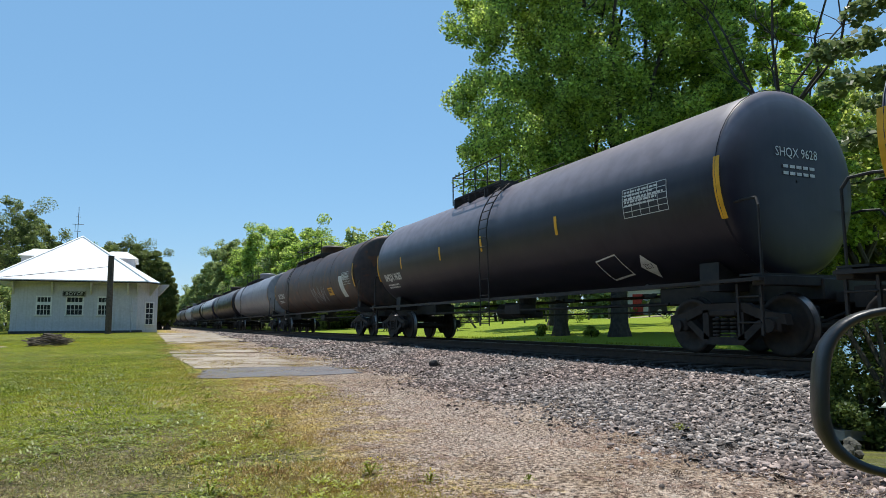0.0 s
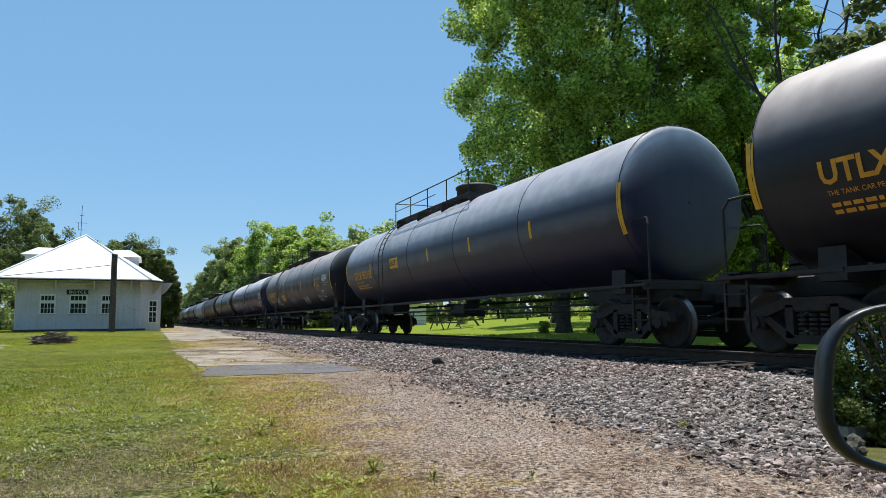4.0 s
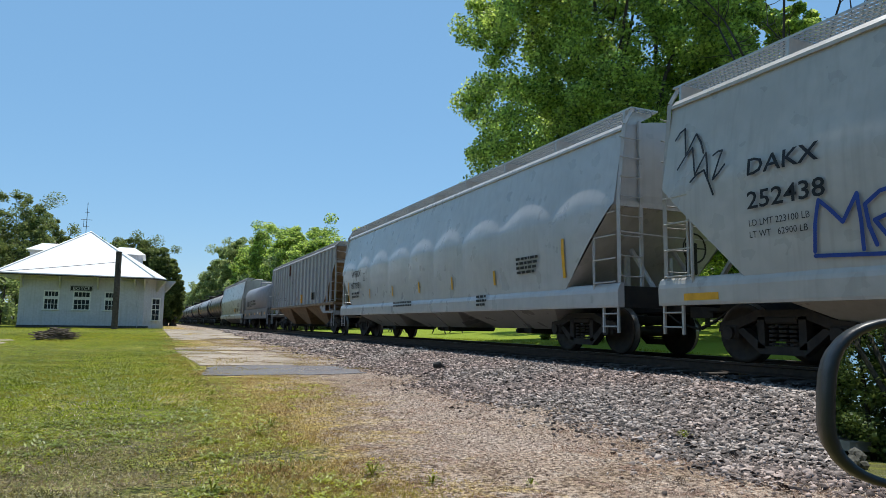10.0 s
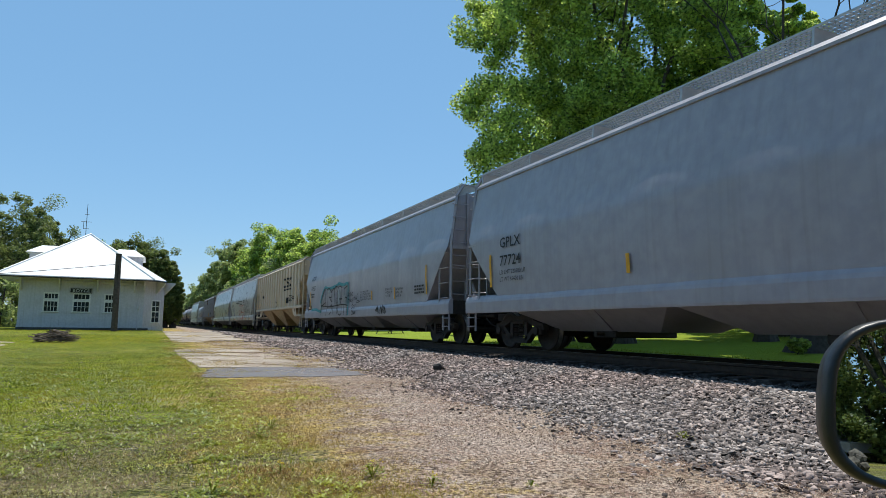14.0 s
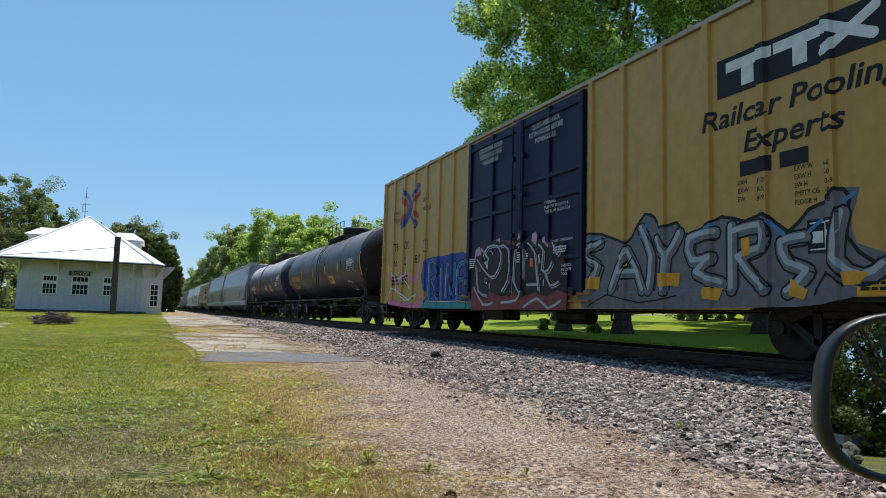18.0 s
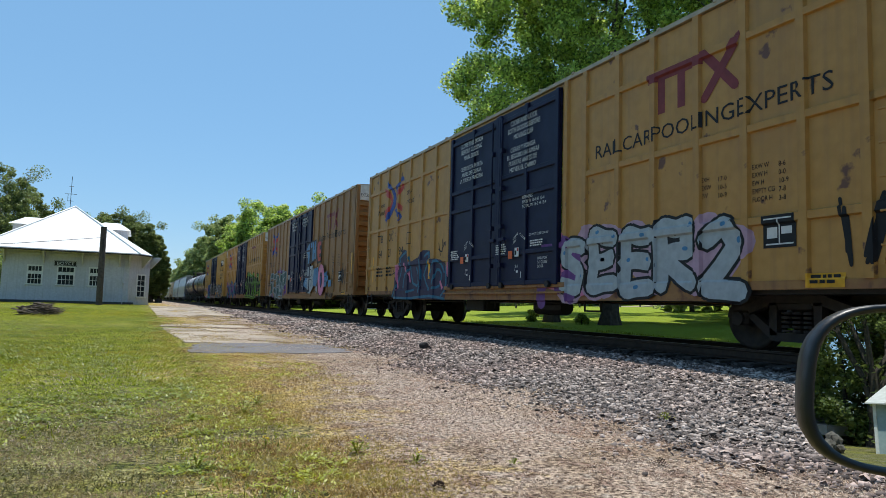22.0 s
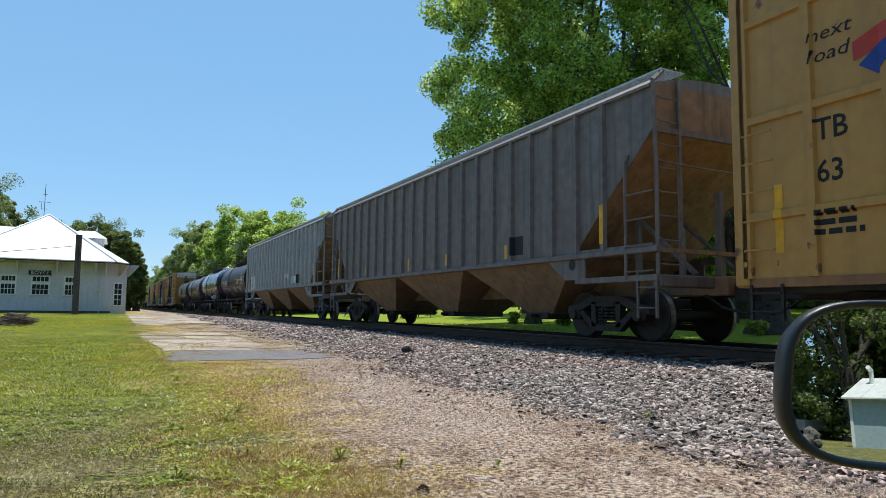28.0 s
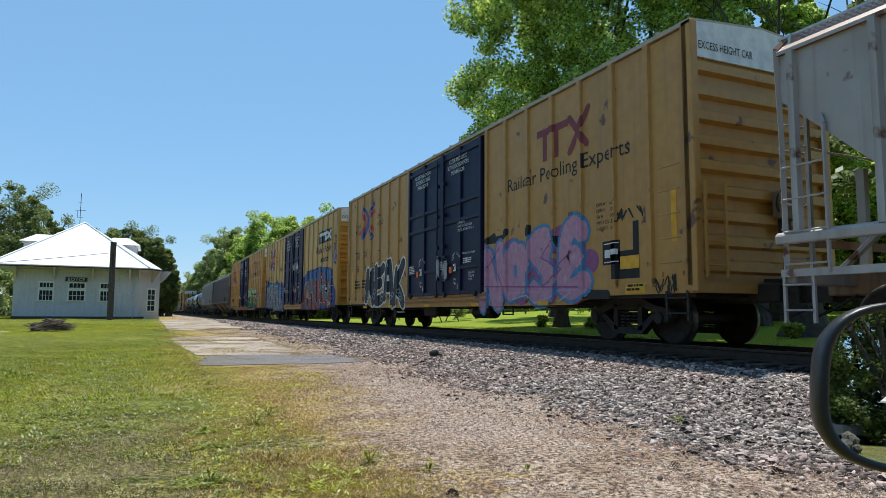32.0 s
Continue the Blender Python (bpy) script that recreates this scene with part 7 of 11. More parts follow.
def block_words(root, side, posts=(), rails=()):
    """Blue and red block letters above, a pink ring and blue arrow below."""
    blobs(root, side, posts, rails, INK, 0.003, [[(11.3, 3.14), (11.74, 3.44), (12.51, 3.51), (13.32, 3.51), (13.33, 3.13), (13.61, 3.35), (14.29, 3.39), (14.34, 2.39), (13.7, 2.32), (13.36, 2.67), (13.34, 2.51), (12.66, 2.43), (12.12, 2.37), (11.69, 2.28)], [(13.83, 1.93), (14.09, 2.21), (14.49, 2.29), (14.85, 2.19), (15.03, 1.88), (15.05, 1.32), (14.89, 0.98), (14.53, 0.8), (14.04, 0.92), (13.81, 1.31)]])
    blobs(root, side, posts, rails, SKYBLUE, 0.006, [[(11.39, 3.12), (11.79, 3.36), (12.54, 3.43), (12.54, 3.2), (12.06, 3.14), (12.05, 2.45), (11.76, 2.37), (11.69, 2.94), (11.45, 2.9)], [(12.62, 3.41), (12.88, 3.41), (12.9, 3.04), (13.05, 3.05), (13.03, 3.43), (13.27, 3.45), (13.3, 2.59), (13.08, 2.57), (13.05, 2.86), (12.91, 2.85), (12.93, 2.54), (12.66, 2.51)], [(13.04, 2.11), (13.83, 2.15), (13.94, 1.69), (13.64, 1.27), (12.98, 1.33)], [(14.93, 1.82), (15.54, 1.93), (15.44, 1.77), (15.7, 1.67), (15.64, 1.49), (15.41, 1.44), (15.47, 1.25), (14.96, 1.22)], [(10.86, 1.34), (11.39, 1.74), (11.77, 1.81), (11.78, 1.17)], [(15.7, 1.52), (16.2, 1.51), (16.23, 1.23), (15.77, 1.19)]])
    blobs(root, side, posts, rails, RED, 0.006, [[(13.57, 3.23), (13.72, 3.36), (14.25, 3.34), (14.27, 3.17), (13.96, 3.17), (13.97, 2.98), (14.23, 2.97), (14.24, 2.79), (13.97, 2.79), (13.98, 2.61), (14.26, 2.63), (14.26, 2.46), (13.75, 2.43), (13.61, 2.74)]])
    blobs(root, side, posts, rails, PALE, 0.005, [[(11.76, 2.24), (12.79, 2.29), (13.04, 2.01), (13.02, 1.26), (12.41, 0.94), (11.79, 0.99)], [(13.67, 2.18), (13.83, 2.16), (13.85, 1.77), (13.67, 1.71)], [(13.53, 1.24), (13.78, 1.31), (13.84, 1), (13.62, 0.92)]])
    brush(root, side, posts, rails, PINK, 0.36, 0.009, [[(14.87, 1.53), (14.84, 1.33), (14.76, 1.16), (14.63, 1.05), (14.48, 1.01), (14.33, 1.06), (14.2, 1.18), (14.11, 1.37), (14.07, 1.58), (14.11, 1.8), (14.2, 1.97), (14.33, 2.08), (14.49, 2.1), (14.64, 2.04), (14.76, 1.91), (14.84, 1.73), (14.87, 1.53)]])
    brush(root, side, posts, rails, PINKISH, 0.06, 0.013, [[(14.24, 1.89), (14.34, 2.03), (14.53, 2.07)], [(14.81, 1.76), (14.86, 1.47), (14.8, 1.26)]])
    blobs(root, side, posts, rails, BLUE, 0.013, [[(14.34, 1.69), (14.49, 1.73), (14.57, 1.53), (14.48, 1.29), (14.34, 1.32), (14.26, 1.51)]])
    brush(root, side, posts, rails, INK, 0.035, 0.011, [[(11.91, 2.12), (12, 1.03)], [(12.12, 2.1), (12.53, 2.1), (12.69, 1.87), (12.34, 1.72), (12.13, 1.92)], [(12.2, 1.6), (12.67, 1.61), (12.54, 1.28)], [(12.79, 2.2), (12.86, 1.27)], [(13.05, 1.01), (13.51, 1.08), (13.94, 0.92)], [(15.07, 1.67), (15.4, 1.69), (15.38, 1.49), (15.08, 1.49)], [(13.53, 2.2), (13.6, 1.71), (13.67, 1.39)], [(16.33, 1.5), (16.44, 2.22), (16.57, 2.2), (16.34, 1.93), (16.53, 1.84), (16.3, 1.69), (16.49, 1.49)]])


def drip_piece(root, side, posts=(), rails=()):
    """Dark red letters under light blue drips, on a deep blue cloud."""
    blobs(root, side, posts, rails, DEEPBLUE, 0.002, [[(11.86, 0.67), (12, 2.33), (13.36, 2.69), (14.79, 2.71), (15.98, 2.79), (17.07, 2.68), (18.37, 2.58), (18.49, 1.97), (18.99, 1.45), (19.02, 0.8), (17.88, 0.76), (15.4, 0.64)]])
    blobs(root, side, posts, rails, MAROON, 0.004, [[(12.34, 0.67), (12.5, 2.06), (13.35, 2.31), (14.17, 2.12), (14.92, 2.12), (15.47, 2.41), (15.97, 2.5), (16.65, 2.47), (17.24, 2.14), (17.77, 1.92), (18.2, 1.93), (18.31, 1.05), (18.14, 0.77), (16.47, 0.89), (15.4, 0.64)]])
    brush(root, side, posts, rails, TEAL, 0.14, 0.006, [[(13.26, 2.19), (13.66, 1.25)], [(14.33, 2.17), (14.6, 1.06)], [(15.27, 2.28), (15.02, 1.18)], [(16.1, 2.33), (16.65, 1.3)], [(17.1, 2.25), (17.36, 1.65)], [(17.72, 1.87), (17.4, 1.24)], [(15.92, 1.18), (16.36, 0.83)], [(12.96, 1.13), (13.48, 0.71)]])
    brush(root, side, posts, rails, SKYBLUE, 0.17, 0.009, [[(12.71, 2.47), (12.75, 2.04)], [(13.27, 2.6), (13.31, 2.24)], [(13.86, 2.52), (13.91, 2.22)], [(14.42, 2.58), (14.45, 2.15)], [(14.93, 2.55), (14.96, 2.23)], [(15.41, 2.57), (15.43, 2.16)], [(15.85, 2.67), (15.87, 2.15)], [(16.21, 2.69), (16.23, 2.35)], [(16.55, 2.66), (16.55, 2.1)], [(16.91, 2.56), (16.92, 2.09)], [(17.21, 2.58), (17.21, 2.05)], [(17.53, 2.52), (17.54, 2.15)], [(17.84, 2.42), (17.84, 1.96)], [(18.09, 2.45), (18.09, 1.96)]])
    brush(root, side, posts, rails, BLUE, 0.07, 0.013, [[(12.7, 2.38), (12.76, 2.1)], [(13.86, 2.44), (13.91, 2.28)], [(14.42, 2.51), (14.45, 2.21)], [(15.41, 2.5), (15.43, 2.22)], [(15.85, 2.6), (15.87, 2.2)], [(16.54, 2.6), (16.56, 2.15)], [(16.91, 2.5), (16.92, 2.13)], [(17.21, 2.52), (17.21, 2.09)], [(17.83, 2.37), (17.84, 2)]])
    brush(root, side, posts, rails, WHITE, 0.025, 0.012, [[(12.48, 0.78), (12.6, 1.89), (13.52, 2.11), (13.41, 1.31), (14.15, 1.23), (13.89, 0.7)], [(14.17, 1.94), (14.6, 1.25), (14.87, 0.69)], [(14.91, 1.87), (15.42, 1.03), (15.9, 0.72)], [(15.71, 2.13), (15.92, 1.18), (16.48, 0.99)], [(16.42, 2.28), (16.61, 1.69), (17.03, 1.88), (17.14, 0.96)], [(17.59, 1.81), (17.93, 1.7), (17.42, 1.1), (18.21, 0.92)], [(16.61, 1.61), (16.89, 0.97)]])
    brush(root, side, posts, rails, PINKISH, 0.05, 0.0135, [[(13.49, 1.26), (13.59, 1.15)], [(15.32, 1.91), (15.39, 1.82)], [(15.94, 1.68), (16, 1.57)], [(16.76, 1.33), (16.82, 1.21)], [(17.08, 1.87), (17.1, 1.76)], [(18, 1.86), (18.03, 1.76)], [(14.28, 1.36), (14.36, 1.24)], [(17.8, 0.73), (17.56, 1.13)]])
    brush(root, side, posts, rails, BLUE, 0.13, 0.006, [[(19.16, 3.31), (18.83, 3.45), (18.54, 3.2), (18.68, 2.83), (19.06, 2.78), (19.21, 3.07), (18.95, 3.25), (18.87, 2.98)]])
    brush(root, side, posts, rails, SKYBLUE, 0.05, 0.01, [[(19.09, 3.27), (18.82, 3.39), (18.63, 3.18), (18.72, 2.9)]])
    brush(root, side, posts, rails, INK, 0.04, 0.012, [[(18.58, 3.98), (18.75, 4.05), (18.65, 3.54), (18.51, 3.52)], [(18.79, 4.07), (18.79, 3.5), (18.95, 3.91), (18.85, 4.01)], [(19, 4.02), (19.16, 3.99), (19.02, 3.82), (19.14, 3.74), (18.97, 3.6)], [(18.5, 3.66), (19.01, 3.66), (18.82, 3.42), (19.15, 3.67)]])


def hollow_letters(root, side, posts=(), rails=()):
    """Black outlined letters with a teal halo and small black tags."""
    brush(root, side, posts, rails, TEAL, 0.13, 0.003, [[(3.51, 1.66), (3.97, 2.1), (4.51, 2.34), (4.91, 2.26), (5.7, 2.25), (6.72, 2.32), (6.99, 2.39), (7.89, 2.27), (8.53, 2.31), (8.51, 1.61), (8.48, 1.01)], [(1.59, 1.29), (2.59, 1.31), (3.65, 1.18), (3.56, 1.66)]])
    brush(root, side, posts, rails, PALE, 0.12, 0.006, [[(3.89, 1.64), (4.36, 1.94)], [(5.09, 2.08), (5.44, 2.09)], [(6.01, 1.99), (6.25, 1.57)], [(6.99, 2.08), (6.98, 1.46), (7.3, 2.08)], [(8.02, 1.9), (7.97, 1.46)], [(8.25, 2.01), (8.23, 1.45)]])
    brush(root, side, posts, rails, INK, 0.05, 0.01, [[(3.66, 1.01), (3.73, 1.73), (4.21, 2.08), (4.51, 2.27), (4.59, 1.76), (4.56, 1.44)], [(3.65, 1.44), (4.56, 1.6)], [(4.67, 0.99), (4.91, 1.34), (5.44, 1.4), (5.76, 1.46), (5.67, 1.16), (5.3, 1.02)], [(4.91, 1.42), (4.88, 1.9), (4.91, 2.18), (5.3, 2.24), (5.82, 2.01), (5.67, 1.8), (5.3, 1.83), (5.76, 1.6)], [(5.83, 2.09), (6.26, 2.19), (6.33, 1.43)], [(6.26, 2.19), (6.72, 2.26), (6.6, 1.41)], [(6.65, 1.41), (6.71, 1.06)], [(5.95, 1.37), (5.95, 1.04)], [(7.55, 2.18), (7.1, 2.26), (6.83, 2.02), (6.79, 1.47), (6.98, 1.02), (7.49, 1.04), (7.39, 1.44), (7.14, 1.69), (7.55, 1.69), (7.58, 2.15)]])
    brush(root, side, posts, rails, INK, 0.05, 0.0104, [[(7.98, 2.16), (7.87, 1.41), (7.91, 1)], [(8.44, 2.23), (8.32, 1.69), (8.39, 0.98)], [(7.98, 2.1), (8.42, 2.21)], [(8.11, 1.74), (8.34, 1.7)], [(3.65, 1.47), (5.44, 1.38), (7.39, 1.44), (8.4, 1.38)]])
    brush(root, side, posts, rails, INK, 0.03, 0.01, [[(8.51, 1.73), (8.58, 1.94), (8.68, 1.75), (8.54, 1.82)], [(8.74, 1.74), (8.76, 1.89), (8.86, 1.76), (8.9, 1.89)], [(8.98, 1.89), (8.96, 1.74), (9.12, 1.82), (8.98, 1.89)], [(9.17, 1.76), (9.21, 1.9), (9.32, 1.83), (9.2, 1.73)], [(8.55, 1.52), (8.62, 1.66), (8.69, 1.51), (8.74, 1.62), (8.83, 1.52)], [(8.9, 1.67), (8.89, 1.52), (9.05, 1.6), (8.93, 1.58), (9.08, 1.5)], [(9.14, 1.5), (9.16, 1.65), (9.27, 1.64), (9.19, 1.49)], [(9.38, 1.68), (9.43, 1.54), (9.5, 1.7), (9.55, 1.56)], [(9.59, 1.72), (9.66, 1.58), (9.73, 1.73), (9.82, 1.59), (9.96, 1.82), (9.85, 1.56), (10.26, 1.5), (9.82, 1.45), (9.75, 1.51)]])
    brush(root, side, posts, rails, INK, 0.03, 0.0104, [[(9.08, 1.34), (9.19, 1.42), (9.26, 1.27), (9.11, 1.22)], [(9.33, 1.32), (9.44, 1.37), (9.42, 1.23)], [(9.51, 1.37), (9.62, 1.39), (9.58, 1.23)], [(9.07, 1.05), (9.18, 1.16), (9.25, 1.02), (9.33, 1.13), (9.43, 1.03), (9.6, 1.09), (9.57, 1.01), (9.1, 0.99)]])


def red_outline(root, side, posts=(), rails=()):
    """Red outlined letters, a black underlined word and a blue tag."""
    brush(root, side, posts, rails, INK, 0.07, 0.006, [[(5.24, 2.88), (5.26, 2.54)], [(5, 2.88), (5.54, 2.86)], [(4.97, 2.56), (5.6, 2.54)], [(6.1, 2.95), (5.89, 2.58)], [(5.89, 2.56), (6.57, 2.56), (6.57, 2.74), (6.03, 2.77)], [(6.89, 2.42), (6.95, 2.94), (7.19, 3.05), (7.22, 2.66), (8.74, 2.62), (9.5, 2.57), (9.45, 2.33), (8.17, 2.42), (6.8, 2.48)], [(5.68, 2.5), (6.74, 2.46)]])
    brush(root, side, posts, rails, RED, 0.05, 0.007, [[(8.29, 1.73), (7.85, 1.86), (7.81, 2.17), (8.17, 2.3), (8.54, 2.12), (8.45, 1.71)], [(8.57, 1.75), (8.64, 2.16), (8.91, 2.3), (9.25, 2.18), (9.27, 1.89), (8.97, 1.73), (9.26, 1.6)], [(9.53, 1.63), (9.35, 1.94), (9.48, 2.2), (9.78, 2.27), (9.96, 2.11), (9.92, 1.81), (9.74, 1.61), (9.53, 1.63)], [(9.94, 2.19), (10.81, 2.21), (10.79, 1.6), (9.97, 1.61)], [(7.5, 1.75), (7.49, 1.26), (7.71, 0.98), (8.02, 1.13), (8.09, 1.54), (7.85, 1.74), (7.5, 1.75)], [(7.63, 1.57), (7.68, 1.35), (7.84, 1.56), (7.88, 1.27)], [(8.12, 0.98), (8.68, 1.1), (8.66, 1.63), (8.79, 1.71)]])
    brush(root, side, posts, rails, RED, 0.05, 0.0074, [[(8.7, 1.69), (8.78, 1.09), (9.1, 1.02), (9.36, 1.44), (9.13, 1.68)], [(9.52, 1.49), (9.89, 1.59), (10.14, 1.44), (10.01, 1.1), (9.72, 0.96)], [(10.56, 1.59), (10.86, 1.54), (10.88, 1.27), (10.66, 1)], [(10.88, 0.98), (10.99, 1.31), (11.11, 1.46), (11.03, 1.52), (11.31, 1.72), (11.52, 1.62), (11.56, 1.37), (11.29, 0.98)], [(10.19, 1.35), (10.27, 1.02), (10.38, 1.25), (10.45, 1.01), (10.49, 1.32)], [(10.6, 1.34), (10.6, 1.04)], [(10.59, 1.18), (10.73, 1.19)]])
    brush(root, side, posts, rails, INK, 0.06, 0.006, [[(10.37, 2.71), (10.53, 2.73), (10.52, 2.59), (10.35, 2.48), (10.6, 2.51)], [(10.68, 2.66), (10.78, 2.7), (10.81, 2.5), (10.68, 2.45), (10.68, 2.65)], [(10.87, 2.68), (11.04, 2.66)], [(10.96, 2.66), (10.96, 2.45), (11.06, 2.46)], [(11.12, 2.65), (11.14, 2.45)], [(11.12, 2.65), (11.37, 2.64), (11.31, 2.51), (11.44, 2.52), (11.48, 2.33), (11.29, 2.23), (10.87, 2.29)]])
    brush(root, side, posts, rails, INK, 0.035, 0.006, [[(0.21, 3.61), (0.4, 3.76), (0.49, 3.28), (0.67, 3.6), (0.88, 3.23)], [(0.36, 3.07), (0.62, 3.38), (0.76, 2.9), (0.93, 3.22), (1.04, 2.76)], [(1.09, 3.14), (1.26, 3.18), (1.14, 2.75), (1.34, 2.94)], [(0.68, 2.8), (0.94, 2.94), (1.14, 2.52)]])
    brush(root, side, posts, rails, BLUE, 0.05, 0.006, [[(2.74, 1.5), (2.84, 2.15), (3.14, 1.83), (3.34, 2.15), (3.37, 1.47)], [(3.53, 1.51), (3.43, 2), (3.81, 2.16), (3.8, 1.87), (3.53, 1.8), (3.8, 1.45)], [(4.28, 1.29), (4.33, 1.65), (3.99, 1.86), (3.89, 1.44), (4.25, 1.56)], [(2.74, 1.45), (4.33, 1.36)]])

def white_tag(root, side, posts=(), rails=()):
    """A thin white sprayed tag."""
    brush(root, side, posts, rails, WHITE, 0.028, 0.006, [[(4.26, 1.62), (4.86, 2.38), (4.35, 2.38), (4.39, 1.87), (4.97, 2.08)], [(5.18, 1.72), (5.3, 2.24), (5.62, 2.17), (5.3, 1.95), (5.82, 1.77)], [(6.14, 2.26), (5.83, 2.01), (6.22, 1.74), (6.52, 2.09)], [(6.42, 1.73), (6.72, 2.34), (7.34, 2.1), (7.59, 1.65), (7.15, 1.5)], [(6.88, 1.65), (7.1, 1.81)], [(7.75, 1.64), (7.93, 2.13), (8.4, 2)], [(7.84, 1.87), (8.24, 1.87)], [(8.41, 2.16), (9.34, 1.91), (8.54, 1.66), (8.63, 1.9)]])


# ---- running gear ----
def lathe(bm, prof, n=24):
    """Turns an outline of (x, r) round the x axis."""
    rings = [[bm.verts.new((x, r * math.cos(2 * math.pi * k / n), r * math.sin(2 * math.pi * k / n))) for k in range(n)] for x, r in prof]
    for p, q in zip(rings, rings[1:]):
        for k in range(n):
            bm.faces.new((p[k], q[k], q[(k + 1) % n], p[(k + 1) % n]))
    bm.faces.new(rings[0][::-1])
    bm.faces.new(rings[-1])
    bmesh.ops.recalc_face_normals(bm, faces=bm.faces)
    for f in bm.faces:
        f.smooth = len(f.verts) == 4
    return bm


def running_gear():
    r = 0.457
    bm = B()
    lathe(bm, [(-1.05, 0.07), (-0.83, 0.07), (-0.82, 0.12), (-0.80, 0.14), (-0.79, 0.36), (-0.815, 0.385), (-0.815, r - 0.012), (-0.79, r), (-0.715, r + 0.004), (-0.70, r + 0.028), (-0.675, r + 0.028),
               (-0.665, 0.38), (-0.70, 0.34), (-0.68, 0.13), (-0.62, 0.09), (0.62, 0.09), (0.68, 0.13), (0.70, 0.34), (0.665, 0.38), (0.675, r + 0.028), (0.70, r + 0.028), (0.715, r + 0.004),
               (0.79, r), (0.815, r - 0.012), (0.815, 0.385), (0.79, 0.36), (0.80, 0.14), (0.82, 0.12), (0.83, 0.07), (1.05, 0.07)], 28)
    for k in range(3):
        a = k * 2.094
        rod(bm, (-1.06, 0.04 * math.cos(a), 0.04 * math.sin(a)), (-1.04, 0.04 * math.cos(a), 0.04 * math.sin(a)), 0.014, 6)
        # lightening marks on the wheel plate turn with the wheel
        box(bm, -0.80, -0.785, -0.03, 0.03, 0.20, 0.24)
    wheelset = mesh_of("wheelset", bm, WHEEL)
    wheelset.materials.append(TREAD)
    for p in wheelset.polygons:
        c = p.center
        rr = math.hypot(c.y, c.z)
        if r - 0.008 < rr < r + 0.02:
            p.material_index = 1
    bm = B()
    for s in (-1, 1):
        x0, x1 = s * 0.93, s * 1.07
        # side frame: arched top chord, dropped bottom chord, columns and journal pockets
        top = [(-1.13, .47), (-1.10, .62), (-.80, .66), (-.42, .80), (.42, .80), (.80, .66), (1.10, .62), (1.13, .47), (.98, .50), (.75, .53), (.40, .66), (-.40, .66), (-.75, .53), (-.98, .50)]
        prism(bm, top, 0, x0, x1)
        low = [(-.78, .50), (-.36, .16), (.36, .16), (.78, .50), (.66, .54), (.30, .28), (-.30, .28), (-.66, .54)]
        prism(bm, low, 0, x0, x1)
        for k in (-1, 1):
            prism(bm, [(k * .40, .24), (k * .28, .24), (k * .28, .70), (k * .40, .70)], 0, x0, x1)
            box(bm, s * 0.90, s * 1.10, k * .89 - .15, k * .89 + .15, .36, .58, 0.03)
            rod(bm, (s * 1.08, k * .89, .457), (s * 1.15, k * .89, .457), 0.10, 12)
        for k in (-.17, 0, .17):
            for j in range(5):
                rod(bm, (s * 1.0, k, .29 + j * .062), (s * 1.0, k, .325 + j * .062), 0.072, 10)
        box(bm, s * .93, s * 1.09, -.26, .26, .60, .70, 0.02)
    box(bm, -0.93, 0.93, -.20, .20, .58, .78, 0.03)
    rod(bm, (0, 0, .78), (0, 0, .90), 0.2, 14)
    for k in (-1, 1):
        box(bm, -0.86, 0.86, k * .36 - .05, k * .36 + .05, .34, .44, 0.02)
    truck = mesh_of("truck", bm, TRUCK)
    return truck, wheelset


TRUCK_MESH, WHEELSET_MESH = running_gear()
CARS = []


def car_root(name, u, length, label, group="cars of the train"):
    root = tagged(new(name), label, "freight car", group)
    root.empty_display_size = 0.5
    root.matrix_basis = pose(TRACK, u, RAIL)
    CARS.append((root, u, length, []))
    return root


def trucks(root, spots):
    for a in spots:
        t = share("truck", TRUCK_MESH, root, (0, -a, 0), "grimy cast-steel truck with coil springs")
        for k in (0.89, -0.89):
            CARS[-1][3].append(share("wheelset", WHEELSET_MESH, t, (0, k, 0.457), "steel wheels with bright worn treads"))


def couplers(root, length, reach=0.9, z=0.86):
    for a, s in ((0.0, 1), (length, -1)):
        bm = B()
        box(bm, -0.09, 0.09, -a - s * 0.9, -a + s * (reach - 0.3), z - 0.09, z + 0.09, 0.02)
        prism(bm, [(-.16, -a + s * (reach - .35)), (.14, -a + s * (reach - .35)), (.20, -a + s * (reach - .1)), (.05, -a + s * reach), (-.02, -a + s * (reach - .12)), (-.19, -a + s * (reach - .04))], 2, z - 0.15, z + 0.15)
        part("coupler", bm, TRUCK, root)
        bm = B()
        tube(bm, [(-0.3, -a - s * .1, z - .05), (-.32, -a + s * .25, z - .25), (-.2, -a + s * .6, z - .35), (-.05, -a + s * .9, z - .2)], 0.022, 6)
        part("brake_hose", bm, STEEL, root)


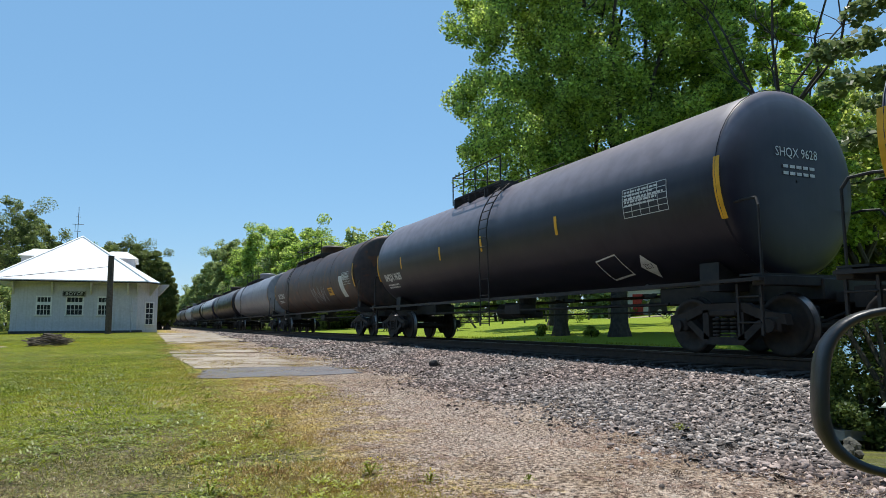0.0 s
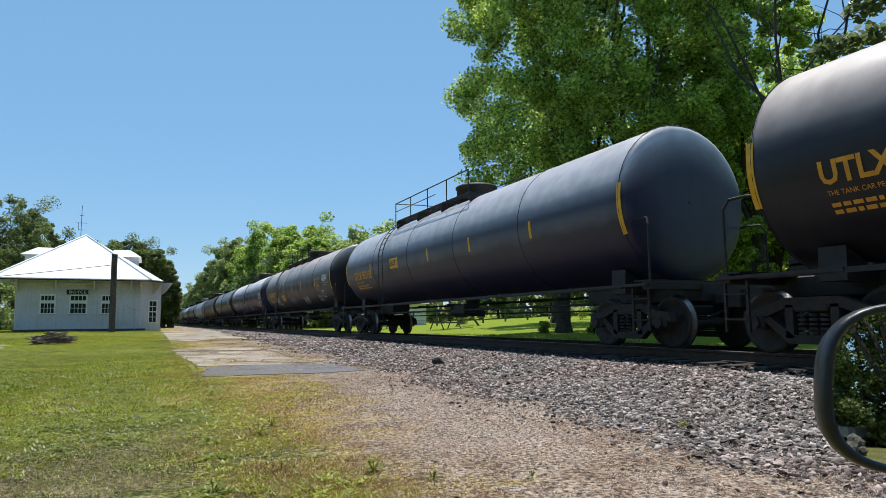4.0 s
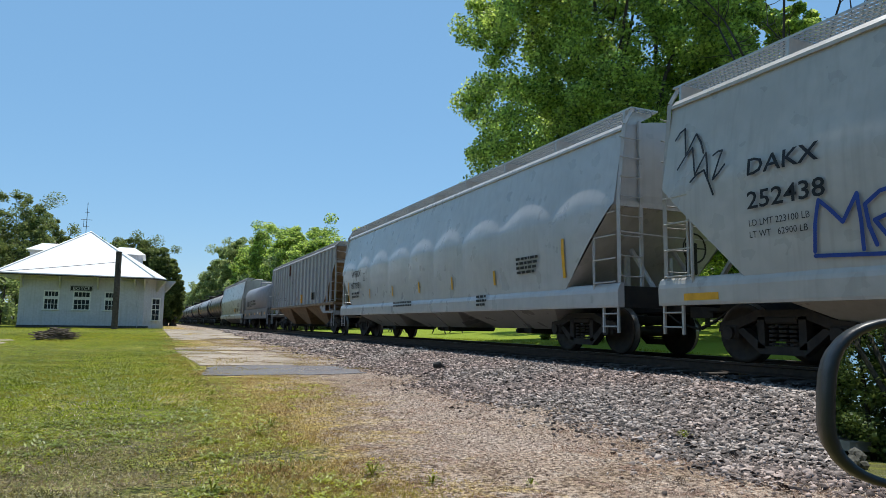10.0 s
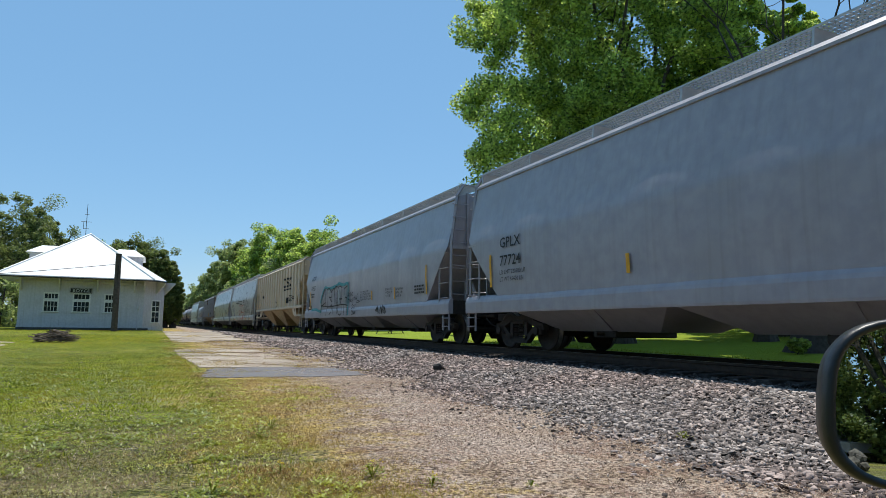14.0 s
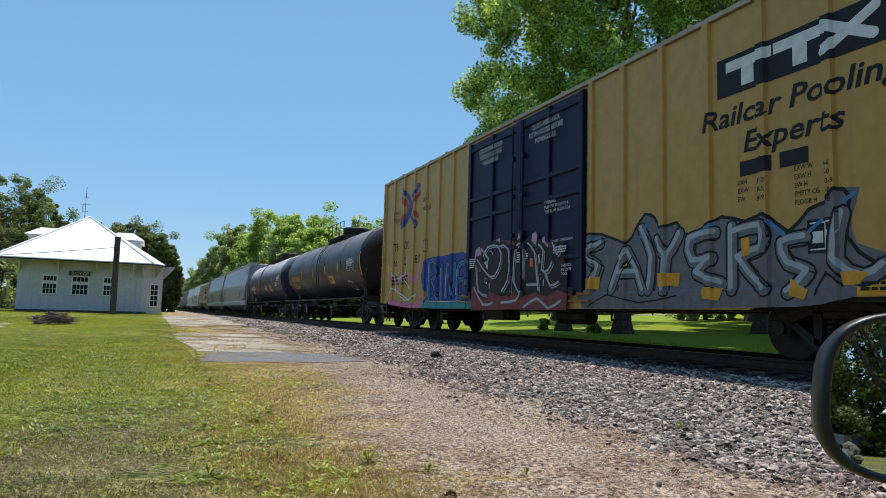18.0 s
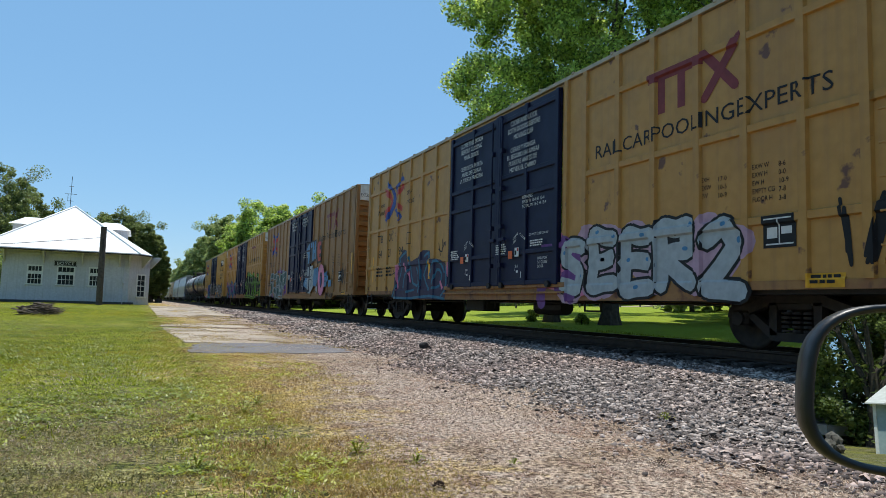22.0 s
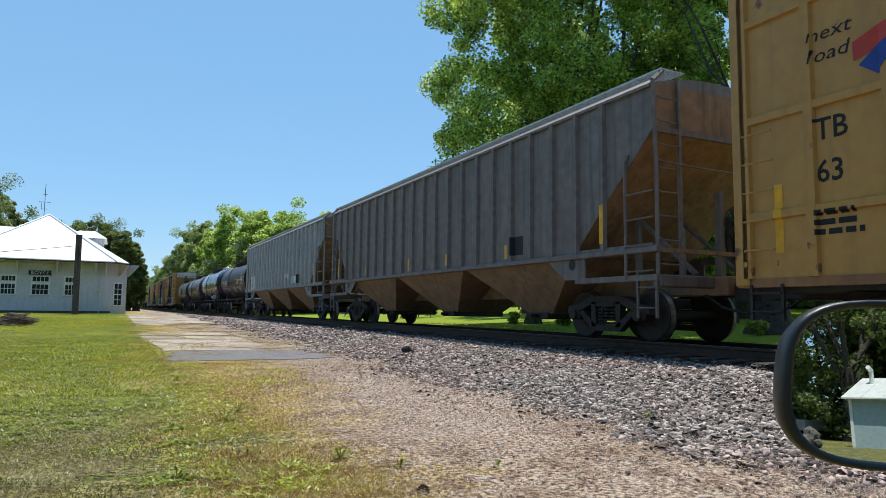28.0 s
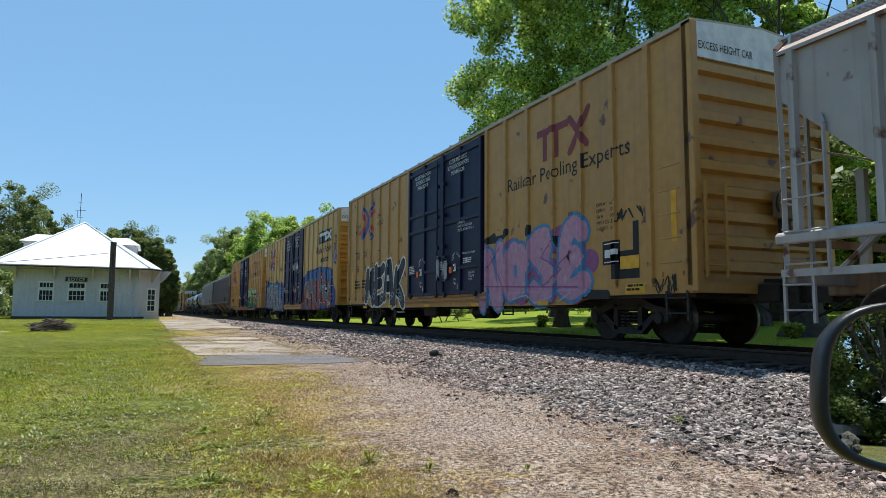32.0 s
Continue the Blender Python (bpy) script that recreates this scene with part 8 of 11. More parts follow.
def ladder(root, a, z0, z1, x, width=0.42, n=None, material=STEEL, along=True, stiles=True, name="ladder"):
    """Stiles with each rung a part of its own; along the side, or across the end."""
    bm = B()
    d = Vector((0, -1, 0)) if along else Vector((1, 0, 0))
    p = Vector((x, -a, 0))
    if stiles:
        for k in (0, width):
            q = p + d * k
            box(bm, q.x - .02, q.x + .02, q.y - .02, q.y + .02, z0, z1)
    else:
        for k in (0, width):
            q = p + d * k
            box(bm, q.x - .015, q.x + .02, q.y - .02, q.y + .02, z0 - .02, z0 + .05)
    ob = part(name, bm, material, root)
    n = n or max(2, int((z1 - z0) / 0.38))
    key = ("rung", width, along, material.name)
    if key not in MESHES:
        b2 = B()
        rod(b2, (0, 0, 0), d * width, 0.014, 6)
        MESHES[key] = mesh_of("rung", b2, material)
    for i in range(n):
        share("rung", MESHES[key], ob, (p.x - (0.03 if along else 0), p.y, z0 + (i + 0.5) * (z1 - z0) / n))
    return ob


MESHES = {}


def brake_wheel(root, a, x, z, face=-1, material=STEEL):
    bm = B()
    n = 20
    pts = [(x + .28 * math.cos(k * 2 * math.pi / n), -a + face * .12, z + .28 * math.sin(k * 2 * math.pi / n)) for k in range(n + 1)]
    tube(bm, pts, 0.017, 5)
    for k in range(3):
        rod(bm, (x, -a + face * .10, z), (x + .27 * math.cos(k * 2.09), -a + face * .12, z + .27 * math.sin(k * 2.09)), 0.014, 5)
    rod(bm, (x, -a, z), (x, -a + face * .13, z), 0.035, 8)
    box(bm, x - .14, x + .14, -a, -a + face * .06, z - .5, z + .12, 0.02)
    part("brake_wheel", bm, material, root)


# ---- tank cars ----
def tank_car(u, length, label, shell, R=1.53, zc=2.70, mark=None, mark_ink=WHITE, mark_h=0.28, stripes=(), cage="long", dome=None, hazard=None, decals=None, phone=None, table=None, simple=False, end_mark=None, ladder_a=None, loads=None, dish=0.22, jacket=False, low_dome=False):
    """u: the leading end stripe; length: from one end stripe to the other. Heads bulge past the stripes."""
    root = car_root("tank_car", u, length, label)
    side = round_side(R, zc)
    n = 40
    bm = B()
    prof = []
    for k in range(10):
        f = (k / 9) ** 1.6 * math.pi / 2 if k else 0
        prof.append((0.06 - dish * math.cos(f) ** .75, R * math.sin(f) ** .5 if k else 0.02))
    prof += [(a, R) for a in np.linspace(0.3, length - 0.3, max(4, int(length / 1.6)))]
    prof += [(length - a, r) for a, r in prof[9::-1]]
    rings = [[bm.verts.new((r * math.sin(2 * math.pi * k / n), -a, zc + r * math.cos(2 * math.pi * k / n))) for k in range(n)] for a, r in prof]
    for p, q in zip(rings, rings[1:]):
        for k in range(n):
            bm.faces.new((p[k], q[k], q[(k + 1) % n], p[(k + 1) % n])).smooth = True
    bmesh.ops.recalc_face_normals(bm, faces=bm.faces)
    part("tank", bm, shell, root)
    # weld seams round the shell
    key = ("seam", R, shell.name)
    if key not in MESHES:
        seam = B()
        tube(seam, [((R + .001) * math.sin(t), 0, (R + .004) * math.cos(t)) for t in np.linspace(-math.pi, math.pi, 41)], 0.009, 4)
        MESHES[key] = mesh_of("weld_seam", seam, shell)
    for a in [0.02, length - 0.02] + ([] if jacket else [length * k / 5 for k in range(1, 5)]):
        share("weld_seam", MESHES[key], root, (0, -a, zc))
    mid = length / 2
    d0 = mid if dome is None else dome
    # stub sill, saddles and running board
    for a, s in ((0, 1), (length, -1)):
        bm = B()
        box(bm, -0.35, 0.35, -a + s * 0.75, -a - s * 2.6, 0.82, 1.14, 0.02)
        box(bm, -1.5, 1.5, -a + s * 0.72, -a + s * 0.50, 1.02, 1.16, 0.01)
        prism(bm, [(-1.0, 1.0), (1.0, 1.0), (.98, 1.46), (0.6, 1.26), (0, 1.18), (-.6, 1.26), (-.98, 1.46)], 1, -a - s * 0.55, -a - s * 0.95)
        part("stub_sill", bm, STEEL, root)
        bm = B()
        for x in (-1.48, 1.48):
            box(bm, x - .10, x + .10, -a + s * .70, -a - s * 1.3, 1.08, 1.13)
        box(bm, -1.5, 1.5, -a + s * .70, -a + s * .30, 1.16, 1.19)
        part("end_platform", bm, STEEL, root)
        for x in (-1.42, 1.42):
            bm = B()
            tube(bm, [(x, -a + s * .62, 1.1), (x, -a + s * .62, 2.15), (x * .97, -a + s * .55, 2.28), (x * .93, -a + s * .30, 2.30), (x * .93, -a + s * .12, 2.28)], 0.021, 6)
            part("hand_rail", bm, STEEL, root)
        if not simple:
            ladder(root, (-0.62 if s > 0 else length + .22), 0.32, 1.05, -1.46, 0.4, 2, STEEL, name="step")
    for x in (-1.52, 1.52):
        bm = B()
        box(bm, x - .035, x + .035, 0, -length, 1.06, 1.13)
        for a in np.linspace(1.6, length - 1.6, max(3, int(length / 3))):
            box(bm, min(x, x * .75), max(x, x * .75), -a - .03, -a + .03, 1.08, 1.16)
        part("side_bar", bm, STEEL, root)
    bm = B()
    rod(bm, (-.5, -2.2, .84), (-.5, -length + 2.2, .84), 0.03, 6)
    rod(bm, (.4, -2.2, .72), (.4, -length + 2.2, .72), 0.02, 6)
    box(bm, -.55, -.05, -mid - .5, -mid + .3, .72, 1.0, .03)
    rod(bm, (.25, -mid + 1.0, .85), (.25, -mid + 1.8, .85), .22, 10)
    part("brake_rigging", bm, STEEL, root)
    if length > 13:
        bm = B()
        rod(bm, (0, -mid, zc - R + .02), (0, -mid, zc - R - .35), .24, 12, .18)
        box(bm, -.3, .3, -mid - .3, -mid + .3, zc - R - .52, zc - R - .34, .03)
        part("bottom_outlet", bm, STEEL, root)
    trucks(root, (0.45, length - 0.45))
    couplers(root, length, 1.42)
    # manway, walkway and safety cage on top
    top = zc + R
    bm = B()
    if low_dome:
        lathe_z(bm, .1, -d0, [(.42, top - .12), (.42, top + .10), (.46, top + .12), (.46, top + .17), (.36, top + .20), (.0, top + .21)])
    else:
        lathe_z(bm, 0, -d0, [(.62, top - .12), (.62, top + .34), (.66, top + .36), (.66, top + .42), (.56, top + .48), (.0, top + .50)])
    part("manway_housing", bm, STEEL if shell in (BLACK, LITTOP, DUSTBLACK, GREYBLACK, LITCROWN, GRAPHITE) else shell, root)
    bm = B()
    c0, c1 = (d0 - 4.6, d0 + 1.5) if cage == "long" else (d0 - 1.5, d0 + 1.4)
    for x in (-.95, -.80, -.65, -.50):
        box(bm, x - .012, x + .012, -c0, -c1, top - .06, top - .02)
    k = c0
    while k < c1:
        box(bm, -.95, -.50, -k - .008, -k + .008, top - .055, top - .025)
        k += 0.14
    for a in np.linspace(c0, c1, 4):
        box(bm, -.98, -.48, -a - .02, -a + .02, top - .32, top - .06)
    part("walkway", bm, STEEL, root)
    bm = B()
    x, hz = -1.02, top + .62
    tube(bm, [(x, -c0, top - .25), (x, -c0, hz)], .02, 5)
    tube(bm, [(x, -c0 - .0, hz - .02), (x, -c1, hz - .02), (x, -c1, top - .25)], .02, 5)
    tube(bm, [(x, -c0, top + .30), (x, -d0 + .9, top + .30)], .014, 5)
    tube(bm, [(x, -c0, hz - .02), (.0, -c0, hz), (.95, -c0, hz - .02), (.95, -c1, hz - .02)], .018, 5)
    railing = part("safety_railing", bm, STEEL, root)
    for px, a in [(x, a) for a in np.linspace(c0, c1, 5)[1:-1]] + [(.95, c0), (.95, c1)]:
        bm = B()
        rod(bm, (px, -a, top - .28), (px, -a, hz - .01), .018, 5)
        part("railing_post", bm, STEEL, railing)
    # side ladder bent round the shell
    la = (c0 + .25) if ladder_a is None else ladder_a
    bm = B()
    pts = [((R + .11) * -math.sin(t), zc + (R + .11) * math.cos(t)) for t in np.linspace(0.62, 1.75, 9)]
    for k in (0, .45):
        tube(bm, [(p[0], -la - k, p[1]) for p in pts] + [(-R - .06, -la - k, 1.1), (-R - .06, -la - k, .45)], .016, 5)
    lad = part("ladder", bm, STEEL, root)
    if "tank_rung" not in MESHES:
        b2 = B()
        rod(b2, (0, 0, 0), (0, -.45, 0), .013, 5)
        MESHES["tank_rung"] = mesh_of("rung", b2, STEEL)
    for p in pts:
        share("rung", MESHES["tank_rung"], lad, (p[0], -la, p[1]))
    for z in (.5, .85, 1.2, 1.6):
        share("rung", MESHES["tank_rung"], lad, (-R - .06, -la, z))
    # marks
    for a in (0.0, length):
        lay("reflective_stripe", [(STRIPE, [rect(a - .06, a + .06, 2.05, 3.0)])], side, root)
    for a in stripes:
        lay("reflective_stripe", [(STRIPE, [rect(a - .05, a + .05, 2.33, 2.72)])], side, root)
    if mark:
        letter(root, mark[0], mark[1], mark[2], mark_h, mark_ink, side, mark[3], fat=0.03)
        z = mark[2] - .17
        if mark[0].startswith("UTLX"):
            letter(root, "THE TANK CAR PEOPLE", mark[1] + .05, z + .02, .06, mark_ink, side, mark[3] * .42)
            z -= .12
        if loads:
            letter(root, loads, mark[1] + .05, z, .09, mark_ink, side, mark[3] * 1.0, gap=1.9, fat=.01)
        else:
            bars(root, mark[1] + .05, z, mark[3] * .8, 2, .05, mark_ink, side, 3)
    if phone:
        pa, pz = phone if isinstance(phone, tuple) else (phone, 2.02)
        lay("yellow_notice", [(STRIPE, [rect(pa - .4, pa + .4, pz - .17, pz + .18)])], side, root)
        bars(root, pa - .34, pz + .07, .68, 3, .04, INK, side, 5, lift=.009)
    if table:
        a, z = table
        sh = [rect(a, a + 1.1, z + k * .1, z + k * .1 + .012, .006) for k in range(6)] + [rect(a + k * .22, a + k * .22 + .012, z, z + .5, .006) for k in range(6)]
        lay("data_table", [(WHITE, sh)], side, root)
        bars(root, a + .05, z + .435, 1.0, 5, .035, WHITE, side, 9)
    if end_mark:
        for nm, x, z, h, w in ((end_mark, -.45, zc + .38, .15, .95), ):
            vs, fs = glyphs(nm)
            bm = B()
            kx = w / max(p[0] for p in vs)
            made = [bm.verts.new((x + p[0] * kx, -length - 0.475, z + p[1] * h)) for p in vs]
            for f in fs:
                try:
                    bm.faces.new([made[j] for j in f])
                except ValueError:
                    pass
            # sink the line of type on to the bulged head
            for v in bm.verts:
                rr = min(.999, math.hypot(v.co.x, v.co.z - zc) / R)
                v.co.y = -(length - 0.06 + dish * (1 - rr ** 4) ** .375) - .014
            part("lettering", bm, mark_ink, root)
            bm = B()
            for r in range(2):
                for k in range(5):
                    box(bm, -.3 + k * .15, -.3 + k * .15 + .11, 0, .004, zc + .20 - r * .11, zc + .25 - r * .11)
            for v in bm.verts:
                rr = min(.999, math.hypot(v.co.x, v.co.z - zc) / R)
                v.co.y += -(length - 0.06 + dish * (1 - rr ** 4) ** .375) - .018
            part("fine_print", bm, WHITE, root)
    if hazard:
        col, a, z, txt = hazard
        lay("hazard_placard", [(WHITE, [([(a - .20, z), (a, z - .20), (a + .20, z), (a, z + .20)], .006)]), (col, [([(a - .17, z), (a, z - .17), (a + .17, z), (a, z + .17)], .008)])], side, root)
        letter(root, txt, a - .12, z - .04, .08, WHITE if col is not WHITE else INK, side, .24, lift=.011)
    if decals:
        decals(root, side)
    return root


def lathe_z(bm, x, y, prof, n=20):
    rings = [[bm.verts.new((x + max(r, .001) * math.cos(2 * math.pi * k / n), y + max(r, .001) * math.sin(2 * math.pi * k / n), z)) for k in range(n)] for r, z in prof]
    for p, q in zip(rings, rings[1:]):
        for k in range(n):
            bm.faces.new((p[k], p[(k + 1) % n], q[(k + 1) % n], q[k])).smooth = True
    bmesh.ops.recalc_face_normals(bm, faces=bm.faces)
    return bm


# ---- covered hoppers ----
def hopper(u, length, label, paint, smooth=True, ribs=(), top=4.20, sill=(0.88, 1.32), decals=None, slopes=None, chutes=3, walk=0.62, post=None, ladder_paint=None, cut=(2.05, 1.55), stripes=(), sill_paint=None, walk_z=0.36, dents=0.45, run=1.55, chute_paint=None):
    """u: the leading end of the roof; the body hangs between its ends, with sloped end sheets and chutes below."""
    root = car_root("covered_hopper", u, length, label)
    if smooth:
        def w(z):
            # the side leans in from the belly to a narrower roof
            return 1.60 - .185 * max(0, z - 2.75) - .025 * max(0, 2.0 - z)
    else:
        def w(z):
            return 1.53
    bulge = .046 * min(1, dents)
    skin = (lambda z: w(z) + .012 + bulge * min(1, max(0, (z - 1.4) / .7)) * min(1, max(0, (3.35 - z) / .3)) if z > sill[1] else 1.612) if smooth else w
    lp = ladder_paint or paint
    top += .085 if smooth else 0
    hi, lo = cut

    def inset(z):
        # how far the end sheet has drawn in at a height
        if z >= hi + .75:
            return 0.0
        return (hi + .75 - z) / (hi + .75 - 1.3) * run if z > 1.3 else run + (1.3 - z) * 1.2
    zs = list(np.linspace(sill[1] - .05, top, 15))
    for s in (-1, 1):
        bm = B()
        m = 150 if smooth else 2
        rows = []
        for z in (np.linspace(sill[1] - .05, top, 44) if smooth else zs):
            row = []
            for k in range(m):
                a = inset(z) + (length - 2 * inset(z)) * k / (m - 1)
                # thin sheet: it sags between its seams, and is dented
                pillow = abs(math.sin((a + .25 * noise.noise((a * .4, 3, u))) * math.pi / 2.1)) ** .5 * math.sin(max(0, min(1, (z - 1.35) / (top - 1.5))) * math.pi)
                dent = .030 * dents * pillow * (.6 + .6 * noise.noise((a * .3, 9, u))) + .010 * noise.noise((a * .8, z * .9, u)) - .016 if smooth else 0
                # each panel swells below an arched upper edge
                arch = abs(math.sin((a + .35 * noise.noise((a * .5, 5, u))) * math.pi / 2.1)) ** .6 if smooth else 0
                rim = 2.72 + .42 * arch + .12 * noise.noise((a * .35, 1, u))
                f = min(1, max(0, (rim + .20 - z) / .42))
                swell = bulge * (.35 + .65 * arch) * f * f * (3 - 2 * f) * min(1, max(0, (z - 1.45) / .9)) if smooth else 0
                row.append(bm.verts.new((s * (w(z) + dent + swell), -a, z)))
            rows.append(row)
        for p, q in zip(rows, rows[1:]):
            for k in range(m - 1):
                bm.faces.new((p[k], p[k + 1], q[k + 1], q[k]) if s > 0 else (p[k + 1], p[k], q[k], q[k + 1])).smooth = smooth
        part("side_sheet", bm, paint, root)
    for e in (0, 1):
        bm = B()
        rows = [[bm.verts.new((x, -inset(z) if e == 0 else -length + inset(z), z)) for x in (-w(z) + .012, w(z) - .012)] for z in zs]
        for p, q in zip(rows, rows[1:]):
            bm.faces.new((p[0], p[1], q[1], q[0]))
        part("end_sheet", bm, slopes or paint, root)
    # roof, crowned, with a bright rim along the eaves
    bm = B()
    xs = np.linspace(-1, 1, 9)
    cs = [(x * w(top), top + .22 * (1 - x * x)) for x in xs]
    prism(bm, cs + [(w(top), top - .04), (-w(top), top - .04)], 1, -.01, -length + .01)
    part("roof", bm, paint, root)
    for s in (-1, 1):
        bm = B()
        e = s * w(top)
        out, dip = (.03, .07) if smooth else (.055, .075)
        prism(bm, [(e - s * .06, top + .075), (e + s * out, top + .05 - dip), (e + s * out, top - dip), (e - s * .06, top - dip)], 1, 0, -length)
        part("eave_rim", bm, paint, root)
    # side sills run the whole length
    for s in (-1, 1):
        bm = B()
        x = s * 1.58
        h = sill[1] - sill[0]
        prism(bm, [(x - s * .12, sill[0]), (x + s * .01, sill[0]), (x + s * .02, sill[0] + h * .1), (x + s * .025, sill[0] + h * .62), (x + s * .012, sill[0] + h * .76), (x - s * .02, sill[0] + h * .92), (x - s * .06, sill[1]), (x - s * .12, sill[1])], 1, .12, -length - .12)
        part("side_sill", bm, sill_paint or paint, root)
    bm = B()
    box(bm, -.30, .30, .35, -length - .35, .80, 1.12, .02)
    for a in (-.12, length + .04):
        box(bm, -1.56, 1.56, -a - .04, -a + .04, sill[0], sill[1] - .05)
    part("centre_sill", bm, GRIME if not smooth else STEEL, root)
    # chutes
    n = chutes
    body0, body1 = 2.1, length - 2.1
    for i in range(n):
        a0, a1 = body0 + (body1 - body0) * i / n, body0 + (body1 - body0) * (i + 1) / n
        m = (a0 + a1) / 2
        h = (a1 - a0) * (.30 if smooth else .10)
        zb = sill[0] + .06
        bm = B()
        t = [bm.verts.new(p) for p in ((-1.5, -a0, zb), (-1.5, -a1, zb), (1.5, -a1, zb), (1.5, -a0, zb))]
        o = [bm.verts.new(p) for p in ((-.72, -m + h, .46), (-.72, -m - h, .46), (.72, -m - h, .46), (.72, -m + h, .46))]
        for k in range(4):
            bm.faces.new((t[k], t[(k + 1) % 4], o[(k + 1) % 4], o[k]))
        bm.faces.new(o)
        bmesh.ops.recalc_face_normals(bm, faces=bm.faces)
        ch = part("chute", bm, paint if smooth else (chute_paint or GRIME), root, "grime-covered sloping hopper chute")
        bm = B()
        box(bm, -.80, .80, -m - .36, -m + .36, .34, .48, .02)
        rod(bm, (-1.0, -m, .41), (1.0, -m, .41), .04, 8)
        part("outlet_gate", bm, STEEL, ch)
        if smooth:
            bm = B()
            q = [(-1.52, -m + .75, zb), (-1.52, -m - .55, zb), (-.80, -m - .3, .47), (-.80, -m + .3, .47)]
            lo = [bm.verts.new(p) for p in q]
            hi_ = [bm.verts.new((p[0] + .05, p[1], p[2] + .05)) for p in q]
            bm.faces.new(lo)
            bm.faces.new(hi_[::-1])
            for k in range(4):
                bm.faces.new((lo[k], lo[(k + 1) % 4], hi_[(k + 1) % 4], hi_[k]))
            bmesh.ops.recalc_face_normals(bm, faces=bm.faces)
            part("outlet_sheet", bm, paint, ch, "bare painted sheet above the outlet")
    # roof walkway on brackets
    bm = B()
    x0, x1, wz = -w(top) + .12, -w(top) + .12 + walk, top + walk_z
    for k in range(7):
        x = x0 + (x1 - x0) * k / 6
        box(bm, x - .008, x + .008, .1, -length - .1, wz - .02, wz + .015)
    a = -.1
    while a < length + .1:
        box(bm, x0, x1, -a - .006, -a + .006, wz - .012, wz + .012)
        a += .085
    part("roof_walkway", bm, GRATING, root)
    key = ("bracket", walk, walk_z)
    if key not in MESHES:
        b2 = B()
        prism(b2, [(-w(top) + .06, top - .03), (-w(top) + .11, top - .03), (x1, wz - .05), (x1, wz - .02), (x0 - .02, wz - .02)], 1, -.02, .02)
        MESHES[key] = mesh_of("walkway_bracket", b2, GRATING)
    for a in np.linspace(.1, length - .1, 9):
        share("walkway_bracket", MESHES[key], root, (0, -a, 0))
    # hatches along the roof
    bm = B()
    box(bm, -.35, .35, -.8, -length + .8, top + .20, top + .34, .03)
    part("trough_hatch", bm, paint, root)
    # ends: corner posts, ladders, grab rails and brake gear
    for a, s in ((0, 1), (length, -1)):
        foot_z = sill[1] - .1 if smooth else 1.06
        for x in (-1, 1):
            bm = B()
            e = w(top) + .02
            tube(bm, [(x * 1.5, -a + s * .04, foot_z), (x * 1.5, -a + s * .04, 2.9), (x * e, -a + s * .04, top + .02), (x * (e - .22), -a + s * .04, top + walk_z)], .045, 4)
            part("corner_post", bm, lp, root)
        for x in (-.55, .55):
            bm = B()
            box(bm, x - .05, x + .05, -a - s * (run * .62), -a - s * (run * .62 - .1), 1.1, 2.4, .01)
            part("end_post", bm, lp, root)
            bm = B()
            rod(bm, (x, -a - s * .05, 1.15), (x, -a - s * run * .62, 2.3), .05, 6)
            part("end_brace", bm, lp, root)
        bm = B()
        tube(bm, [(-1.5, -a + s * .06, hi + .22), (-.4, -a + s * .09, hi + .17), (.4, -a + s * .09, hi + .17), (1.5, -a + s * .06, hi + .22)], .018, 6)
        part("grab_rail", bm, lp, root)
        bm = B()
        box(bm, -1.5, 1.5, -a - s * .02, -a + s * .05, hi + .70, hi + .80)
        part("end_beam", bm, lp, root)
        # end ladder, its inner stile set in from the corner post, and a short side ladder
        bm = B()
        box(bm, -1.02, -.96, -a + s * .02, -a + s * .07, foot_z, top + .12)
        lad = part("end_ladder", bm, lp, root)
        key = ("end_rung", lp.name)
        if key not in MESHES:
            b2 = B()
            tube(b2, [(-1.5, 0, .02), (-1.42, 0, 0), (-1.06, 0, 0), (-.99, 0, .02)], .014, 5)
            MESHES[key] = mesh_of("rung", b2, lp)
        for k in range(8):
            share("rung", MESHES[key], lad, (0, -a + s * .09, foot_z + .22 + k * (top - foot_z - .1) / 8))
        bm = B()
        q = -a - s * .62
        tube(bm, [(-1.57, q, foot_z), (-1.57, q, hi + .28), (-1.55, q + s * .05, hi + .42)], .028, 5)
        lad = part("side_ladder", bm, lp, root)
        key = ("side_rung", lp.name)
        if key not in MESHES:
            b2 = B()
            tube(b2, [(-1.57, -.33, .01), (-1.60, -.25, 0), (-1.60, .27, 0), (-1.52, .36, .01)], .014, 5)
            MESHES[key] = mesh_of("rung", b2, lp)
        for k in range(4):
            share("rung", MESHES[key], lad, (0, -a - s * .31, foot_z + .12 + k * .43), turn=(0, 0, 0) if s > 0 else (0, 0, 0))
        ladder(root, (a - .05 if s > 0 else a - .37), .42, sill[0] if smooth else 1.08, -1.54, .42, 2, lp, name="step")
        if smooth:
            continue
